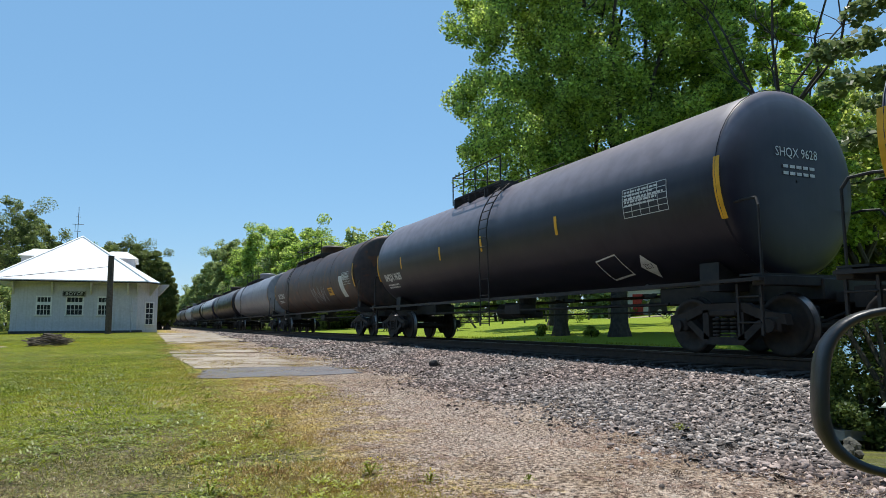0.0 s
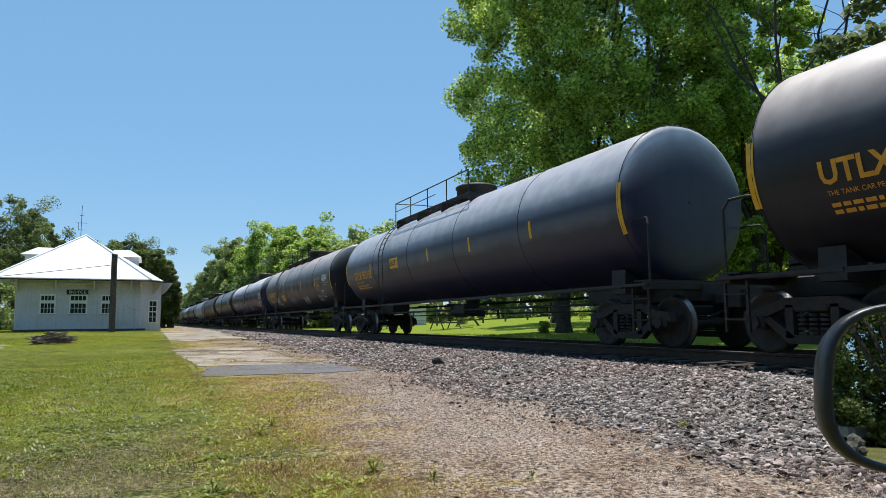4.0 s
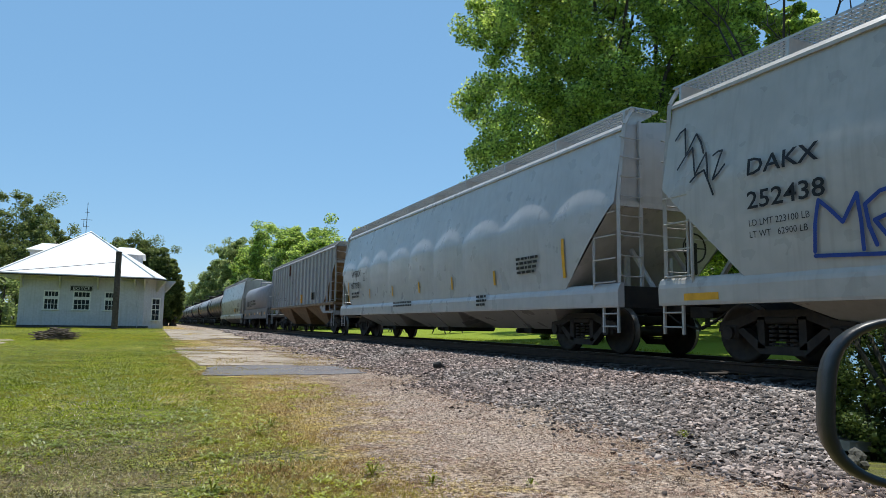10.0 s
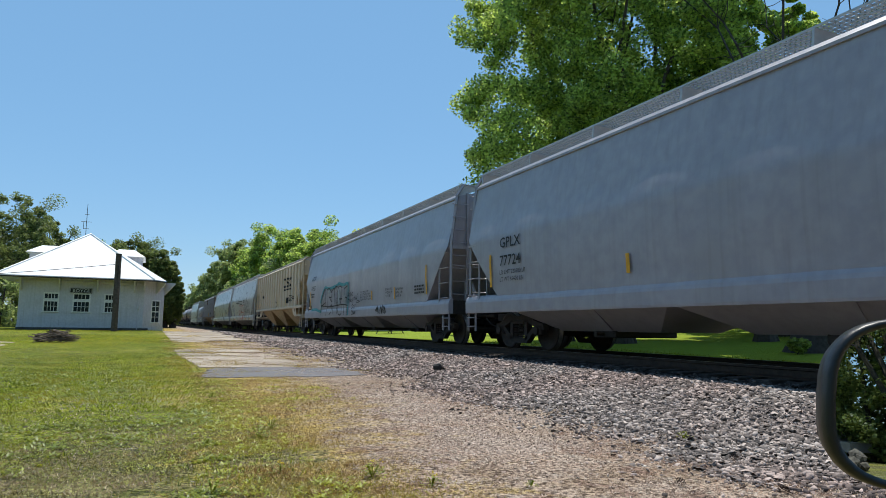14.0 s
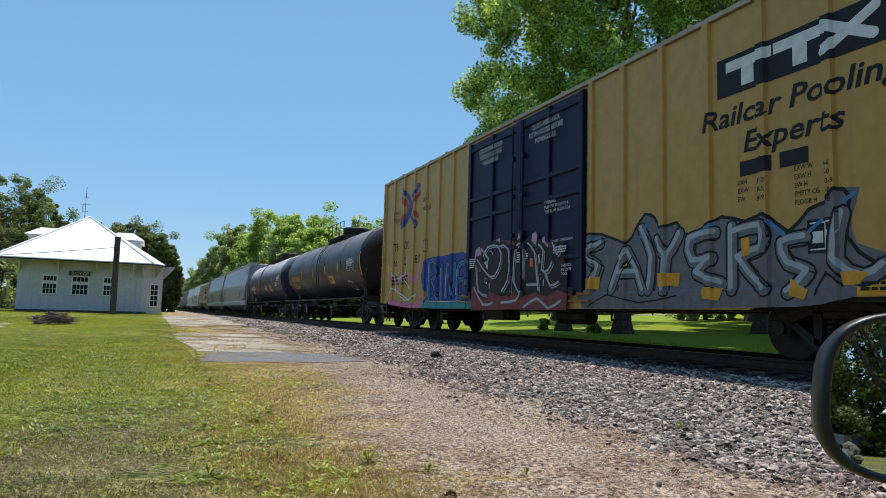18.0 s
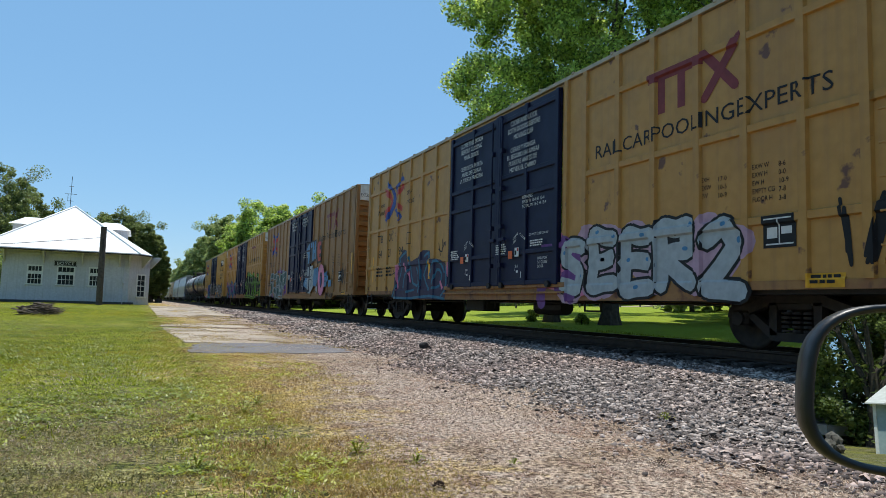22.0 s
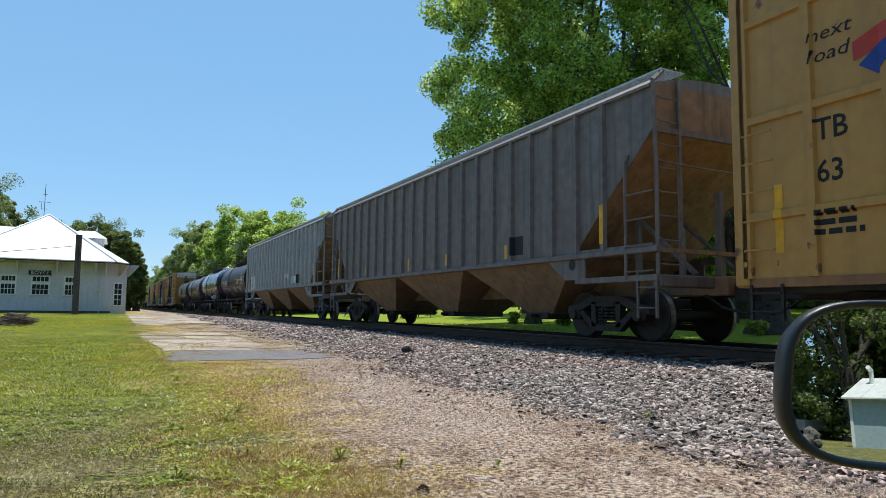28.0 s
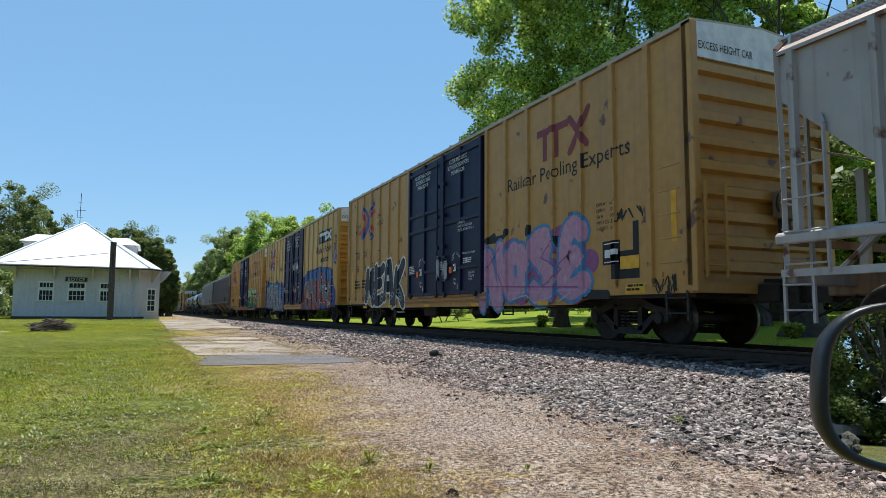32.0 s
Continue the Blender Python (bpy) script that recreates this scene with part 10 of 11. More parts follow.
    for a, z in ((14.03, 2.35), (15.19, 2.22), (15.68, 2.29), (13.85, 2.10), (15.18, 1.85), (15.63, 2.01), (14.33, 2.12), (14.36, 1.95), (16.42, 2.18)):
        doodles.append(([(a + (.075 if k % 2 else .035) * math.cos(k * .628 + .3), z + (.075 if k % 2 else .035) * math.sin(k * .628 + .3)) for k in range(10)], .0105))
    for a, z in ((12.41, 2.12), (13.61, 2.13), (14.54, 2.13), (15.45, 2.20), (16.08, 2.16), (15.62, 1.84), (13.1, 2.0)):
        for j in (0, 1):
            a1, z1 = a + .04 * j, z - .08 * j
            doodles += ribbon([(a1 - .04, z1 - .06), (a1 + .04, z1 - .06), (a1 + .04, z1 + .07), (a1 - .04, z1 + .07), (a1 - .04, z1 - .06)], .014, .0105 + .001 * j, .0001)
    lay("graffiti", [(GREEN, doodles)], side, root, posts, rails)
    for a, z in ((14.26, 2.38), (15.37, 1.22), (16.72, 1.28)):
        lay("graffiti", [(PALE, ribbon([(a - .13, z), (a + .13, z)], .022, .016, .0001) + ribbon([(a, z - .16), (a, z + .16)], .022, .017, .0001) + [([(a + .055 * math.cos(k * .785), z + .055 * math.sin(k * .785)) for k in range(8)], .0185)])], side, root, posts, rails)
    for a, z0, z1 in ((12.32, 1.24, 1.66), (14.0, 1.22, 1.72), (15.88, 1.22, 1.72)):
        lay("reflective_stripe", [(STRIPE, [rect(a - .055, a + .055, z0, z1, .02)])], side, root, posts, rails)
    lay("stencil_patch", [(RUSTYELLOW, [rect(14.86, 15.39, .93, 1.05, .012), rect(15.84, 16.08, .94, 1.14, .012)])], side, root, posts, rails)
    bars(root, 14.89, .96, .48, 1, .07, INK, side, 144, posts=posts, rails=rails, lift=.014)
    bars(root, 15.86, 1.06, .2, 2, .04, INK, side, 145, posts=posts, rails=rails, lift=.014)
    lay("graffiti", [(PINKISH, [([(a + .28 * math.cos(k * .449), .735 + .10 * math.sin(k * .449)) for k in range(8)], .03) for a in (12.35, 13.05, 13.95, 15.25)])], side, root, (), ())


# ---- coil car with its long hood ----
def coil_car(u, label):
    L = 12.1
    root = car_root("coil_car", u, L, label)
    W = 1.55
    bm = B()
    prof = [(-W, 1.62), (-W, 2.75)] + [(-W + .62 - .62 * math.cos(t), 2.75 + .70 * math.sin(t)) for t in np.linspace(.2, 1.571, 7)]
    prof += [(-x, z) for x, z in prof[::-1]]
    prism(bm, prof, 1, -.04, -L + .04)
    for f in bm.faces:
        f.smooth = len(f.verts) == 4
    bmesh.ops.bevel(bm, geom=[e for e in bm.edges if any(len(f.verts) > 4 for f in e.link_faces)], offset=.12, segments=3, affect="EDGES")
    part("hood", bm, COILGREY, root, "long grey rounded steel hood")
    for s in (-1, 1):
        bm = B()
        prism(bm, [(s * 1.60, .84), (s * 1.50, .84), (s * 1.50, 1.50), (s * 1.44, 1.62), (s * 1.60, 1.58)], 1, .15, -L - .15)
        part("side_sill", bm, COILSILL, root)
    bm = B()
    box(bm, -1.5, 1.5, .1, -L - .1, .88, 1.2)
    box(bm, -.35, .35, .6, -L - .6, .72, 1.05, .02)
    part("underframe", bm, STEEL, root)
    # lifting brackets and roller guards on top of the hood
    for a in (3.2, L - 3.2):
        bm = B()
        tube(bm, [(-.75, -a, 3.40), (-.72, -a, 3.86), (-.1, -a, 3.95), (.6, -a, 3.86), (.7, -a, 3.40)], .045, 6)
        rod(bm, (-.72, -a, 3.86), (-.72, -a + .02, 4.12), .04, 6)
        rod(bm, (-.72, -a - .3, 3.74), (-.72, -a + .3, 3.74), .03, 6)
        part("lifting_bracket", bm, COILGREY, root)
    bm = B()
    rod(bm, (-.5, -L / 2 + .7, 3.52), (-.5, -L / 2 - .7, 3.52), .15, 12)
    part("lifting_roll", bm, COILGREY, root)
    for a, s in ((0, 1), (L, -1)):
        bm = B()
        for x in (-1.45, -.45, .45, 1.45):
            tube(bm, [(x, -a + s * .55, 1.1), (x, -a + s * .55, 2.35), (x, -a + s * .45, 2.42)], .025, 6)
        tube(bm, [(-1.45, -a + s * .5, 2.40), (1.45, -a + s * .5, 2.40)], .025, 6)
        part("hand_rail", bm, COILGREY, root)
        bm = B()
        box(bm, -1.55, 1.55, -a, -a + s * .6, 1.08, 1.14)
        part("end_platform", bm, COILGREY, root)
        ladder(root, a - .50 if s > 0 else a + .1, .4, 1.1, -1.55, .42, 3, COILGREY, name="step")
    trucks(root, (1.85, L - 1.85))
    couplers(root, L, .95)
    side = flat(1.60)
    hood = flat(1.55)
    letter(root, "GRW 7737", 1.35, .98, .26, INK, side, 1.65, fat=.012)
    for a in (.55, 3.35, 6.45, 9.2, 11.3):
        lay("reflective_stripe", [(STRIPE, [rect(a - .25, a + .25, 1.12, 1.27)])], side, root)
    bars(root, 3.9, 1.26, .9, 2, .07, INK, side, 4)
    bars(root, 5.3, 1.26, .5, 3, .04, INK, side, 5)
    lay("data_panel", [(WHITE, [rect(7.7, 8.2, 1.18, 1.36)]), (INK, [rect(9.8, 10.3, 1.0, 1.36)])], side, root)
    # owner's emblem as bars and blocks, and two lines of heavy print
    sh = []
    for k in range(5):
        sh.append(([(1.15 + .03 * k, 1.86 + .09 * k), (2.35 - .1 * (4 - k) * .4, 1.86 + .09 * k), (2.42 - .1 * (4 - k) * .4, 1.91 + .09 * k), (1.17 + .03 * k, 1.91 + .09 * k)], .006))
    sh += ribbon([(2.62, 1.84), (2.75, 2.26), (3.12, 1.88), (3.26, 2.28)], .13, .006) + ribbon([(3.98, 2.27), (3.62, 2.27), (3.5, 2.12), (3.9, 2.02), (3.85, 1.87), (3.42, 1.87)], .12, .008)
    lay("emblem", [(INK, sh)], hood, root, label="black striped emblem")
    sh = []
    for r, n in ((2.18, 7), (1.93, 8)):
        for k in range(n):
            sh.append(([(4.44 + k * .225, r), (4.44 + k * .225 + .18, r), (4.49 + k * .225 + .18, r + .17), (4.49 + k * .225, r + .17)], .006))
    lay("owner_line", [(INK, sh)], hood, root)
    return root


# ---- the train, leading car first ----
def train():
    # leading cars, far down the line
    u = 68.3
    for k in range(9):
        tank_car(u + 18.4, 18.4, "weathered black tank car with a railed walkway on top", (BLACK, GREYBLACK, BLACK, SILVER, RUSTY, BLACK)[k % 6], simple=True)
        u += 21.2
    tank_car(65.57, 18.2, "grey-white tank car with a faded side", SILVER, simple=True, mark=("UTLX", 1.0, 2.1, 1.2), mark_ink=HAZE)
    tank_car(44.23, 17.8, "black tank car stained brown with rust", RUSTY, simple=True, mark=("GATX 28613", 1.0, 2.1, 1.9), table=(16.2, 2.2), phone=13.8,
             decals=lambda r, s: (lay("white_patch", [(WHITE, [rect(15.6, 16.2, 1.7, 2.6)])], s, r), scrawl(r, 10.2, 13.0, 1.6, 2.3, HAZE, s, 3)))
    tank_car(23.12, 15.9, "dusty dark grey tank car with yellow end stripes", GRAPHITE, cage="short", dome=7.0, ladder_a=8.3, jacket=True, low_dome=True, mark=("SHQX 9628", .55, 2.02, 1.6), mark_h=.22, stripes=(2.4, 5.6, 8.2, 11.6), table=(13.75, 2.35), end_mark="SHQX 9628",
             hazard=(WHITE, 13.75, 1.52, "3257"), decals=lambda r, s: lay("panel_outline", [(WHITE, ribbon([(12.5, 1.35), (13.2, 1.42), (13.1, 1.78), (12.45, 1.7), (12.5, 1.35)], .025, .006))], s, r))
    tank_car(4.75, 18.48, "long blue-black tank car with sunlight painted on its top", LITCROWN, cage="short", dome=11.2, mark=("CTCX 780101", 1.47, 1.98, 2.27), stripes=(3.4, 6.05, 8.95, 12.1, 14.7), phone=(11.45, 1.68), table=(17.2, 2.32), end_mark="CTCX 780101",
             hazard=(RED, 17.2, 1.45, "1075"), decals=lambda r, s: (white_tag(r, s), lay("panel_outline", [(WHITE, ribbon([(15.5, 1.5), (16.1, 1.5), (16.1, 1.85), (15.5, 1.85), (15.5, 1.5)], .03, .006))], s, r),
                                                                   lay("red_notice", [(WHITE, [rect(16.7, 17.45, 1.72, 2.05)]), (RED, [rect(16.75, 17.4, 1.78 + k * .09, 1.82 + k * .09, .008) for k in range(3)])], s, r)))
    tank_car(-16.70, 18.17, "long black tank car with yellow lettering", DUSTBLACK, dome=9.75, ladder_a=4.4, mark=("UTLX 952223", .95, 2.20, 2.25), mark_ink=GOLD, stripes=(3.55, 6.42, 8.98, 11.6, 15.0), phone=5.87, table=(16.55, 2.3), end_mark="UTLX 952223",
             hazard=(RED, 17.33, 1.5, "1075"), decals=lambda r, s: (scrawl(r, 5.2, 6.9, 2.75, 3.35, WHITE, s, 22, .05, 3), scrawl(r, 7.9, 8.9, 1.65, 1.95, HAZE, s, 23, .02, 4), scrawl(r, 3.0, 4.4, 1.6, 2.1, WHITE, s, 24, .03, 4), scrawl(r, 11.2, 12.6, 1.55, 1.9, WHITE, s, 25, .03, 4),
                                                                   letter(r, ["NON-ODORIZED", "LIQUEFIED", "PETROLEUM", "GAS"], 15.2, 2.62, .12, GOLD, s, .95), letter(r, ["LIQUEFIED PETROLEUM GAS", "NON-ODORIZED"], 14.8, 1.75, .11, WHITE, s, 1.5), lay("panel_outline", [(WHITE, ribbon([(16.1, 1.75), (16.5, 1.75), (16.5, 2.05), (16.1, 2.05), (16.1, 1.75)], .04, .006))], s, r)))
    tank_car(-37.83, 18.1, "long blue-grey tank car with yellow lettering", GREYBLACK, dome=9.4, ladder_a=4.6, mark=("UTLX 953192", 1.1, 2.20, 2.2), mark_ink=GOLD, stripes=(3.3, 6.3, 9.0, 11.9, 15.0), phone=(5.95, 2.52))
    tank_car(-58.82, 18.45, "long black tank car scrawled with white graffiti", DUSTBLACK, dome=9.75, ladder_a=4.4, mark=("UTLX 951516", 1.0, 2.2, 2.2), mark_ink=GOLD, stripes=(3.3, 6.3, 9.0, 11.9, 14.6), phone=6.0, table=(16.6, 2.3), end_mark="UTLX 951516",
             hazard=(RED, 17.4, 1.5, "1075"), decals=lambda r, s: (scrawl(r, 7.3, 13.4, 1.5, 2.1, HAZE, s, 31, .035, 11), scrawl(r, 13.0, 14.4, 1.5, 2.3, WHITE, s, 32, .03, 4)))

    def ocpx(r, s, p):
        letter(r, ["OCPX", "61095"], 1.66, 2.40, .22, INK, s, 1.05, fat=.02, gap=2.3)
        bars(r, 1.75, 1.68, 1.0, 2, .09, INK, s, 3)
        lay("class_mark", [(INK, ribbon([(4.28, 2.12), (4.55, 2.12), (4.55, 2.44), (4.28, 2.44), (4.28, 2.12)], .022, .006))], s, r)
        letter(r, "C", 4.36, 2.17, .13, INK, s, .1)
        bars(r, 8.6, 1.20, 2.3, 2, .05, INK, s, 4)
        letter(r, ["CAUTION: DO NOT USE STEAM,", "OR SHARP OBJECTS TO CLEAN", "WITH CLEAN SOFT WATER ONLY"], 12.4, 1.86, .09, INK, s, 1.8)
        lay("yellow_notice", [(STRIPE, [rect(14.1, 14.9, 1.5, 1.8)])], s, r)
        bars(r, 15.0, 1.85, .9, 4, .06, INK, s, 6)
        lay("data_panel", [(INK, [rect(16.4, 16.9, 1.5, 1.85)])], s, r)
        bars(r, 16.8, 2.25, 1.0, 3, .07, INK, s, 7)
    hopper(-79.40, 19.64, "cream covered hopper with smooth rounded sides", CREAM, decals=ocpx, stripes=[(1.5, 1.42, 2.2)] + [(a, 1.42, 1.72) for a in (4.1, 6.7, 9.3, 11.9, 14.5)] + [(17.95, 1.45, 2.3)])
    coil_car(-101.46, "dove-grey steel coil car with a long rounded hood")
    ribs1 = [.35, 1.40, 2.22, 3.0, 3.8, 4.65, 5.5, 6.35, 7.25, 8.18, 9.12, 10.03, 10.95, 11.85, 12.7, 13.5, 14.3, 15.1, 15.9, 16.6]

    def hop1(r, s, p):
        for txt, a, z, w in (("SI", 1.62, 2.34, .22), ("RX", 2.36, 2.32, .30), ("47", 1.62, 1.92, .26), ("52", 2.34, 1.91, .30), ("71", 3.08, 1.93, .26)):
            letter(r, txt, a, z, .21, INK, s, w, p)
        bars(r, 4.0, 2.02, .42, 2, .06, INK, s, 31, posts=p)
        bars(r, 4.75, 2.0, .5, 2, .06, INK, s, 32, posts=p)
        bars(r, 5.68, 1.84, .55, 1, .07, INK, s, 33, posts=p)
        lay("placard", [(GOLD, [([(9.62, 1.74), (9.84, 1.96), (9.62, 2.18), (9.40, 1.96)], .006)]), (WHITE, [rect(9.50, 9.74, 1.90, 2.02, .008)])], s, r, p, label="yellow diamond placard")
        letter(r, "1486", 9.515, 1.92, .08, INK, s, .21, p, lift=.010)
        letter(r, "5.1", 9.58, 1.81, .05, INK, s, .08, p, lift=.010)
        lay("faded_placard", [(HOPGREY, [([(8.62, 1.66), (8.84, 1.90), (8.62, 2.14), (8.40, 1.90)], .006)]), (GRIME, [([(8.62 + .10 * math.cos(k * .9) * (1 + .3 * (k % 2)), 1.9 + .12 * math.sin(k * .9)) for k in range(7)], .008)])], s, r, p, label="bleached diamond placard")
        streaks = [([(a - w, z1), (a - w * .6, z0 + .1), (a, z0), (a + w * .7, z0 + .15), (a + w, z1)], .005 + .0003 * k) for k, (a, w, z0, z1) in enumerate(((6.42, .09, 3.35, 4.02), (6.36, .04, 3.1, 4.0), (7.6, .02, 2.7, 3.1), (4.62, .03, 2.5, 3.4)))]
        streaks += [([(a + q * math.cos(k * .9), z + q * 1.2 * math.sin(k * .9)) for k in range(7)], .0065) for a, z, q in ((7.3, 2.9, .02), (7.35, 3.1, .03), (8.5, 2.3, .03), (8.75, 2.55, .02), (9.0, 1.5, .04), (7.9, 1.55, .05), (8.35, 1.56, .05), (5.2, 1.6, .03))]
        lay("rust_streak", [(RUSTSTAIN, streaks)], s, r, p)
        lay("data_panel", [(INK, [rect(12.72, 13.2, 1.75, 2.12)]), (GREY, [rect(13.75, 14.2, 1.72, 2.1)])], s, r, p)
        bars(r, 13.6, 2.6, .7, 4, .06, HAZE, s, 3, posts=p)
        lay("yellow_mark", [(GOLD, [rect(9.94, 10.12, 1.62, 2.1)])], s, r, p)
    hopper(-115.69, 17.2, "dull grey ribbed covered hopper stained with dirt", MIDGREY, False, ribs1, top=4.13, sill=(1.40, 1.55), sill_paint=GRIME, cut=(2.65, 1.5), run=2.35, decals=hop1, slopes=GRIME, walk=.5, walk_z=.22, stripes=[(1.2, 1.6, 2.5)] + [(a, 1.57, 2.1) for a in (4.40, 7.12, 12.35)] + [(15.6, 1.7, 2.35)])

    def wfrx(r, s, p):
        letter(r, ["WFRX", "877981"], 1.72, 2.42, .24, INK, s, 1.3, fat=.012, gap=1.95)
        bars(r, 1.75, 1.72, 1.3, 2, .08, INK, s, 3)
        lay("class_mark", [(INK, ribbon([(3.4, 2.22), (3.62, 2.22), (3.62, 2.5), (3.4, 2.5), (3.4, 2.22)], .018, .006))], s, r)
        letter(r, "C", 3.46, 2.27, .12, INK, s, .09)
        bars(r, 6.9, 1.22, 2.2, 2, .06, INK, s, 4)
        bars(r, 13.3, 1.22, .6, 3, .06, INK, s, 5)
        bars(r, 15.4, 2.0, 1.0, 4, .06, INK, s, 6)
    hopper(-134.45, 18.85, "light grey covered hopper with smooth dented sides", PALEGREY, dents=1.1, decals=wfrx, stripes=[(1.3, 1.42, 2.25)] + [(a, 1.5, 1.85) for a in (4.2, 6.8, 9.3, 11.8, 14.3)] + [(17.3, 1.5, 2.3)])

    def dakx(r, s, p):
        letter(r, ["DAKX", "252438"], 1.74, 2.68, .24, INK, s, 1.2, fat=.012, gap=2.0)
        red_outline(r, s)
        letter(r, ["LD LMT 223100 LB", "LT WT   62900 LB"], 1.76, 1.95, .09, INK, s, .95, gap=1.8)
        graffiti(r, "WAG", 11.6, 13.2, 1.15, 2.7, None, INK, s, None, None, 8, fat=.03, wild=.24)
        letter(r, ["CAUTION DO NOT USE STEAM", "BOILING WATER OR SHARP OBJECTS", "TO CLEAN. TINTED CAR WITH", "CLEAN SOFT SOLID WASTE"], 13.45, 2.42, .1, INK, s, 1.35)
        lay("data_panel", [(INK, [rect(13.62, 14.15, 1.5, 1.86)])], s, r)
        for a in (.8, 4.2, 9.8, 12.4, 14.9):
            lay("yellow_notice", [(STRIPE, [rect(a - .35, a + .35, .95, 1.06)])], flat(1.6), r)
    hopper(-154.58, 16.93, "pale covered hopper with smooth sides and graffiti", CREAM, decals=dakx, stripes=())

    ribs2 = [0.2, 1.3] + [1.3 + .95 * k for k in range(1, 16)] + [16.4]

    def csx(r, s, p):
        for k, (a, ch) in enumerate(((11.5, "C"), (12.45, "S"), (13.2, "X"))):
            a0, a1, z0, z1 = a, a + .55, 2.9, 3.38
            st = {"C": [[(a1, z1 - .12), (a1 - .15, z1), (a0 + .1, z1), (a0, z1 - .15), (a0, z0 + .15), (a0 + .1, z0), (a1 - .12, z0), (a1, z0 + .12)]],
                  "S": [[(a1, z1 - .08), (a1 - .15, z1), (a0 + .08, z1), (a0, z1 - .14), (a1, z0 + .16), (a1 - .1, z0), (a0 + .1, z0), (a0, z0 + .1)]], "X": [[(a0, z1), (a1, z0)], [(a1, z1), (a0, z0)]]}[ch]
            lay("emblem", [(INK, [q for j, t in enumerate(st) for q in ribbon(t, .13, .006 + .003 * j)] + [rect(a0 - .02, a1 + .04, 2.66, 2.76, .006)])], s, r, p)
        letter(r, ["CS XT", "26 21 74"], 1.75, 2.92, .2, INK, s, 1.55, p, gap=2.4)
        lay("data_panel", [(INK, [rect(12.6, 13.1, 1.85, 2.2)])], s, r, p)
        bars(r, 13.6, 2.25, .55, 4, .06, INK, s, 3, posts=p)
        bars(r, 14.4, 2.25, .4, 3, .06, INK, s, 4, posts=p)
        lay("diamond_mark", [(INK, ribbon([(8.6, 1.85), (8.85, 2.1), (9.1, 1.85), (8.85, 1.6), (8.6, 1.85)], .025, .006))], s, r, p)
    hopper(-173.28, 17.14, "tan ribbed covered hopper with grimy chutes", TAN, False, ribs2, top=4.15, sill=(1.50, 1.66), cut=(2.65, 1.5), run=2.35, decals=csx, chute_paint=TANCHUTE, walk=.45, walk_z=.2, stripes=[(1.45, 1.75, 2.5), (9.3, 1.75, 2.2), (12.1, 1.75, 2.1), (15.15, 1.75, 2.75)])

    def acfx(r, s, p):
        letter(r, ["ACFX", "69555"], 1.5, 2.78, .22, INK, s, .95, fat=.012, gap=2.3)
        bars(r, 1.5, 2.05, .9, 2, .07, INK, s, 3)
        hollow_letters(r, s)
        scrawl(r, 12.3, 13.5, .98, 1.28, INK, s, 53, .045, 5)
        letter(r, ["THIS CAR SPECIALLY LINED", "CAUTION: DO NOT USE STEAM", "BOILING WATER OR SHARP OBJECTS", "TO CLEAN LINED CAR WITH SOFT"], 10.3, 1.82, .07, INK, s, 1.5)
        letter(r, ["EXTERIOR PAINT", "CARBOLINE 134", "02/2020 CRS"], 13.45, 1.78, .08, INK, s, .75)
        letter(r, ["INTERIOR PAINT", "HEMPEL 37300", "02/2020 CRS"], 14.55, 1.74, .08, INK, s, .75)
        bars(r, 16.3, 1.75, .9, 3, .06, INK, s, 6)
    hopper(-191.68, 18.82, "silver-grey covered hopper with smooth sides and graffiti", GREYPAINT, decals=acfx, stripes=[(1.3, 1.42, 2.25), (11.8, 1.5, 1.85), (14.4, 1.45, 1.85), (17.3, 1.5, 2.4)])

    def gplx(r, s, p):
        letter(r, ["GPLX", "77724"], 1.82, 2.42, .24, INK, s, .98, fat=.012, gap=1.8)
        letter(r, ["LD LMT 220600 LB", "LT WT 65400 LB"], 1.8, 1.78, .1, INK, s, 1.2, gap=1.7)
        graffiti(r, "GATX", 18.0, 19.5, 3.6, 4.0, None, BLUE, s, None, None, 9, fat=.12, wild=.03)
        scrawl(r, 15.9, 16.8, 1.6, 2.3, INK, s, 61, .05, 3)
    hopper(-211.85, 19.91, "grey covered hopper with a rusty roof walkway", GREYPAINT, decals=gplx, stripes=[(1.34, 1.5, 2.3), (6.5, 1.5, 1.85), (12.0, 1.5, 1.85), (17.6, 1.6, 2.6)])

    tank_car(-233.84, 14.21, "black tank car with a grey top painted as sunlit", LITTOP, cage="short", dome=9.0, ladder_a=6.3, mark=("GATX 89576", .75, 2.08, 2.0), mark_h=.24, stripes=(2.4, 4.85, 7.5, 10.9), phone=9.78, table=(12.7, 2.3), end_mark="GATX 89576", hazard=(RED, 13.4, 1.5, "1824"),
             decals=lambda r, s: (bars(r, 7.6, 2.25, .9, 5, .05, WHITE, s, 3), bars(r, 11.9, 2.35, .9, 3, .05, WHITE, s, 4)))
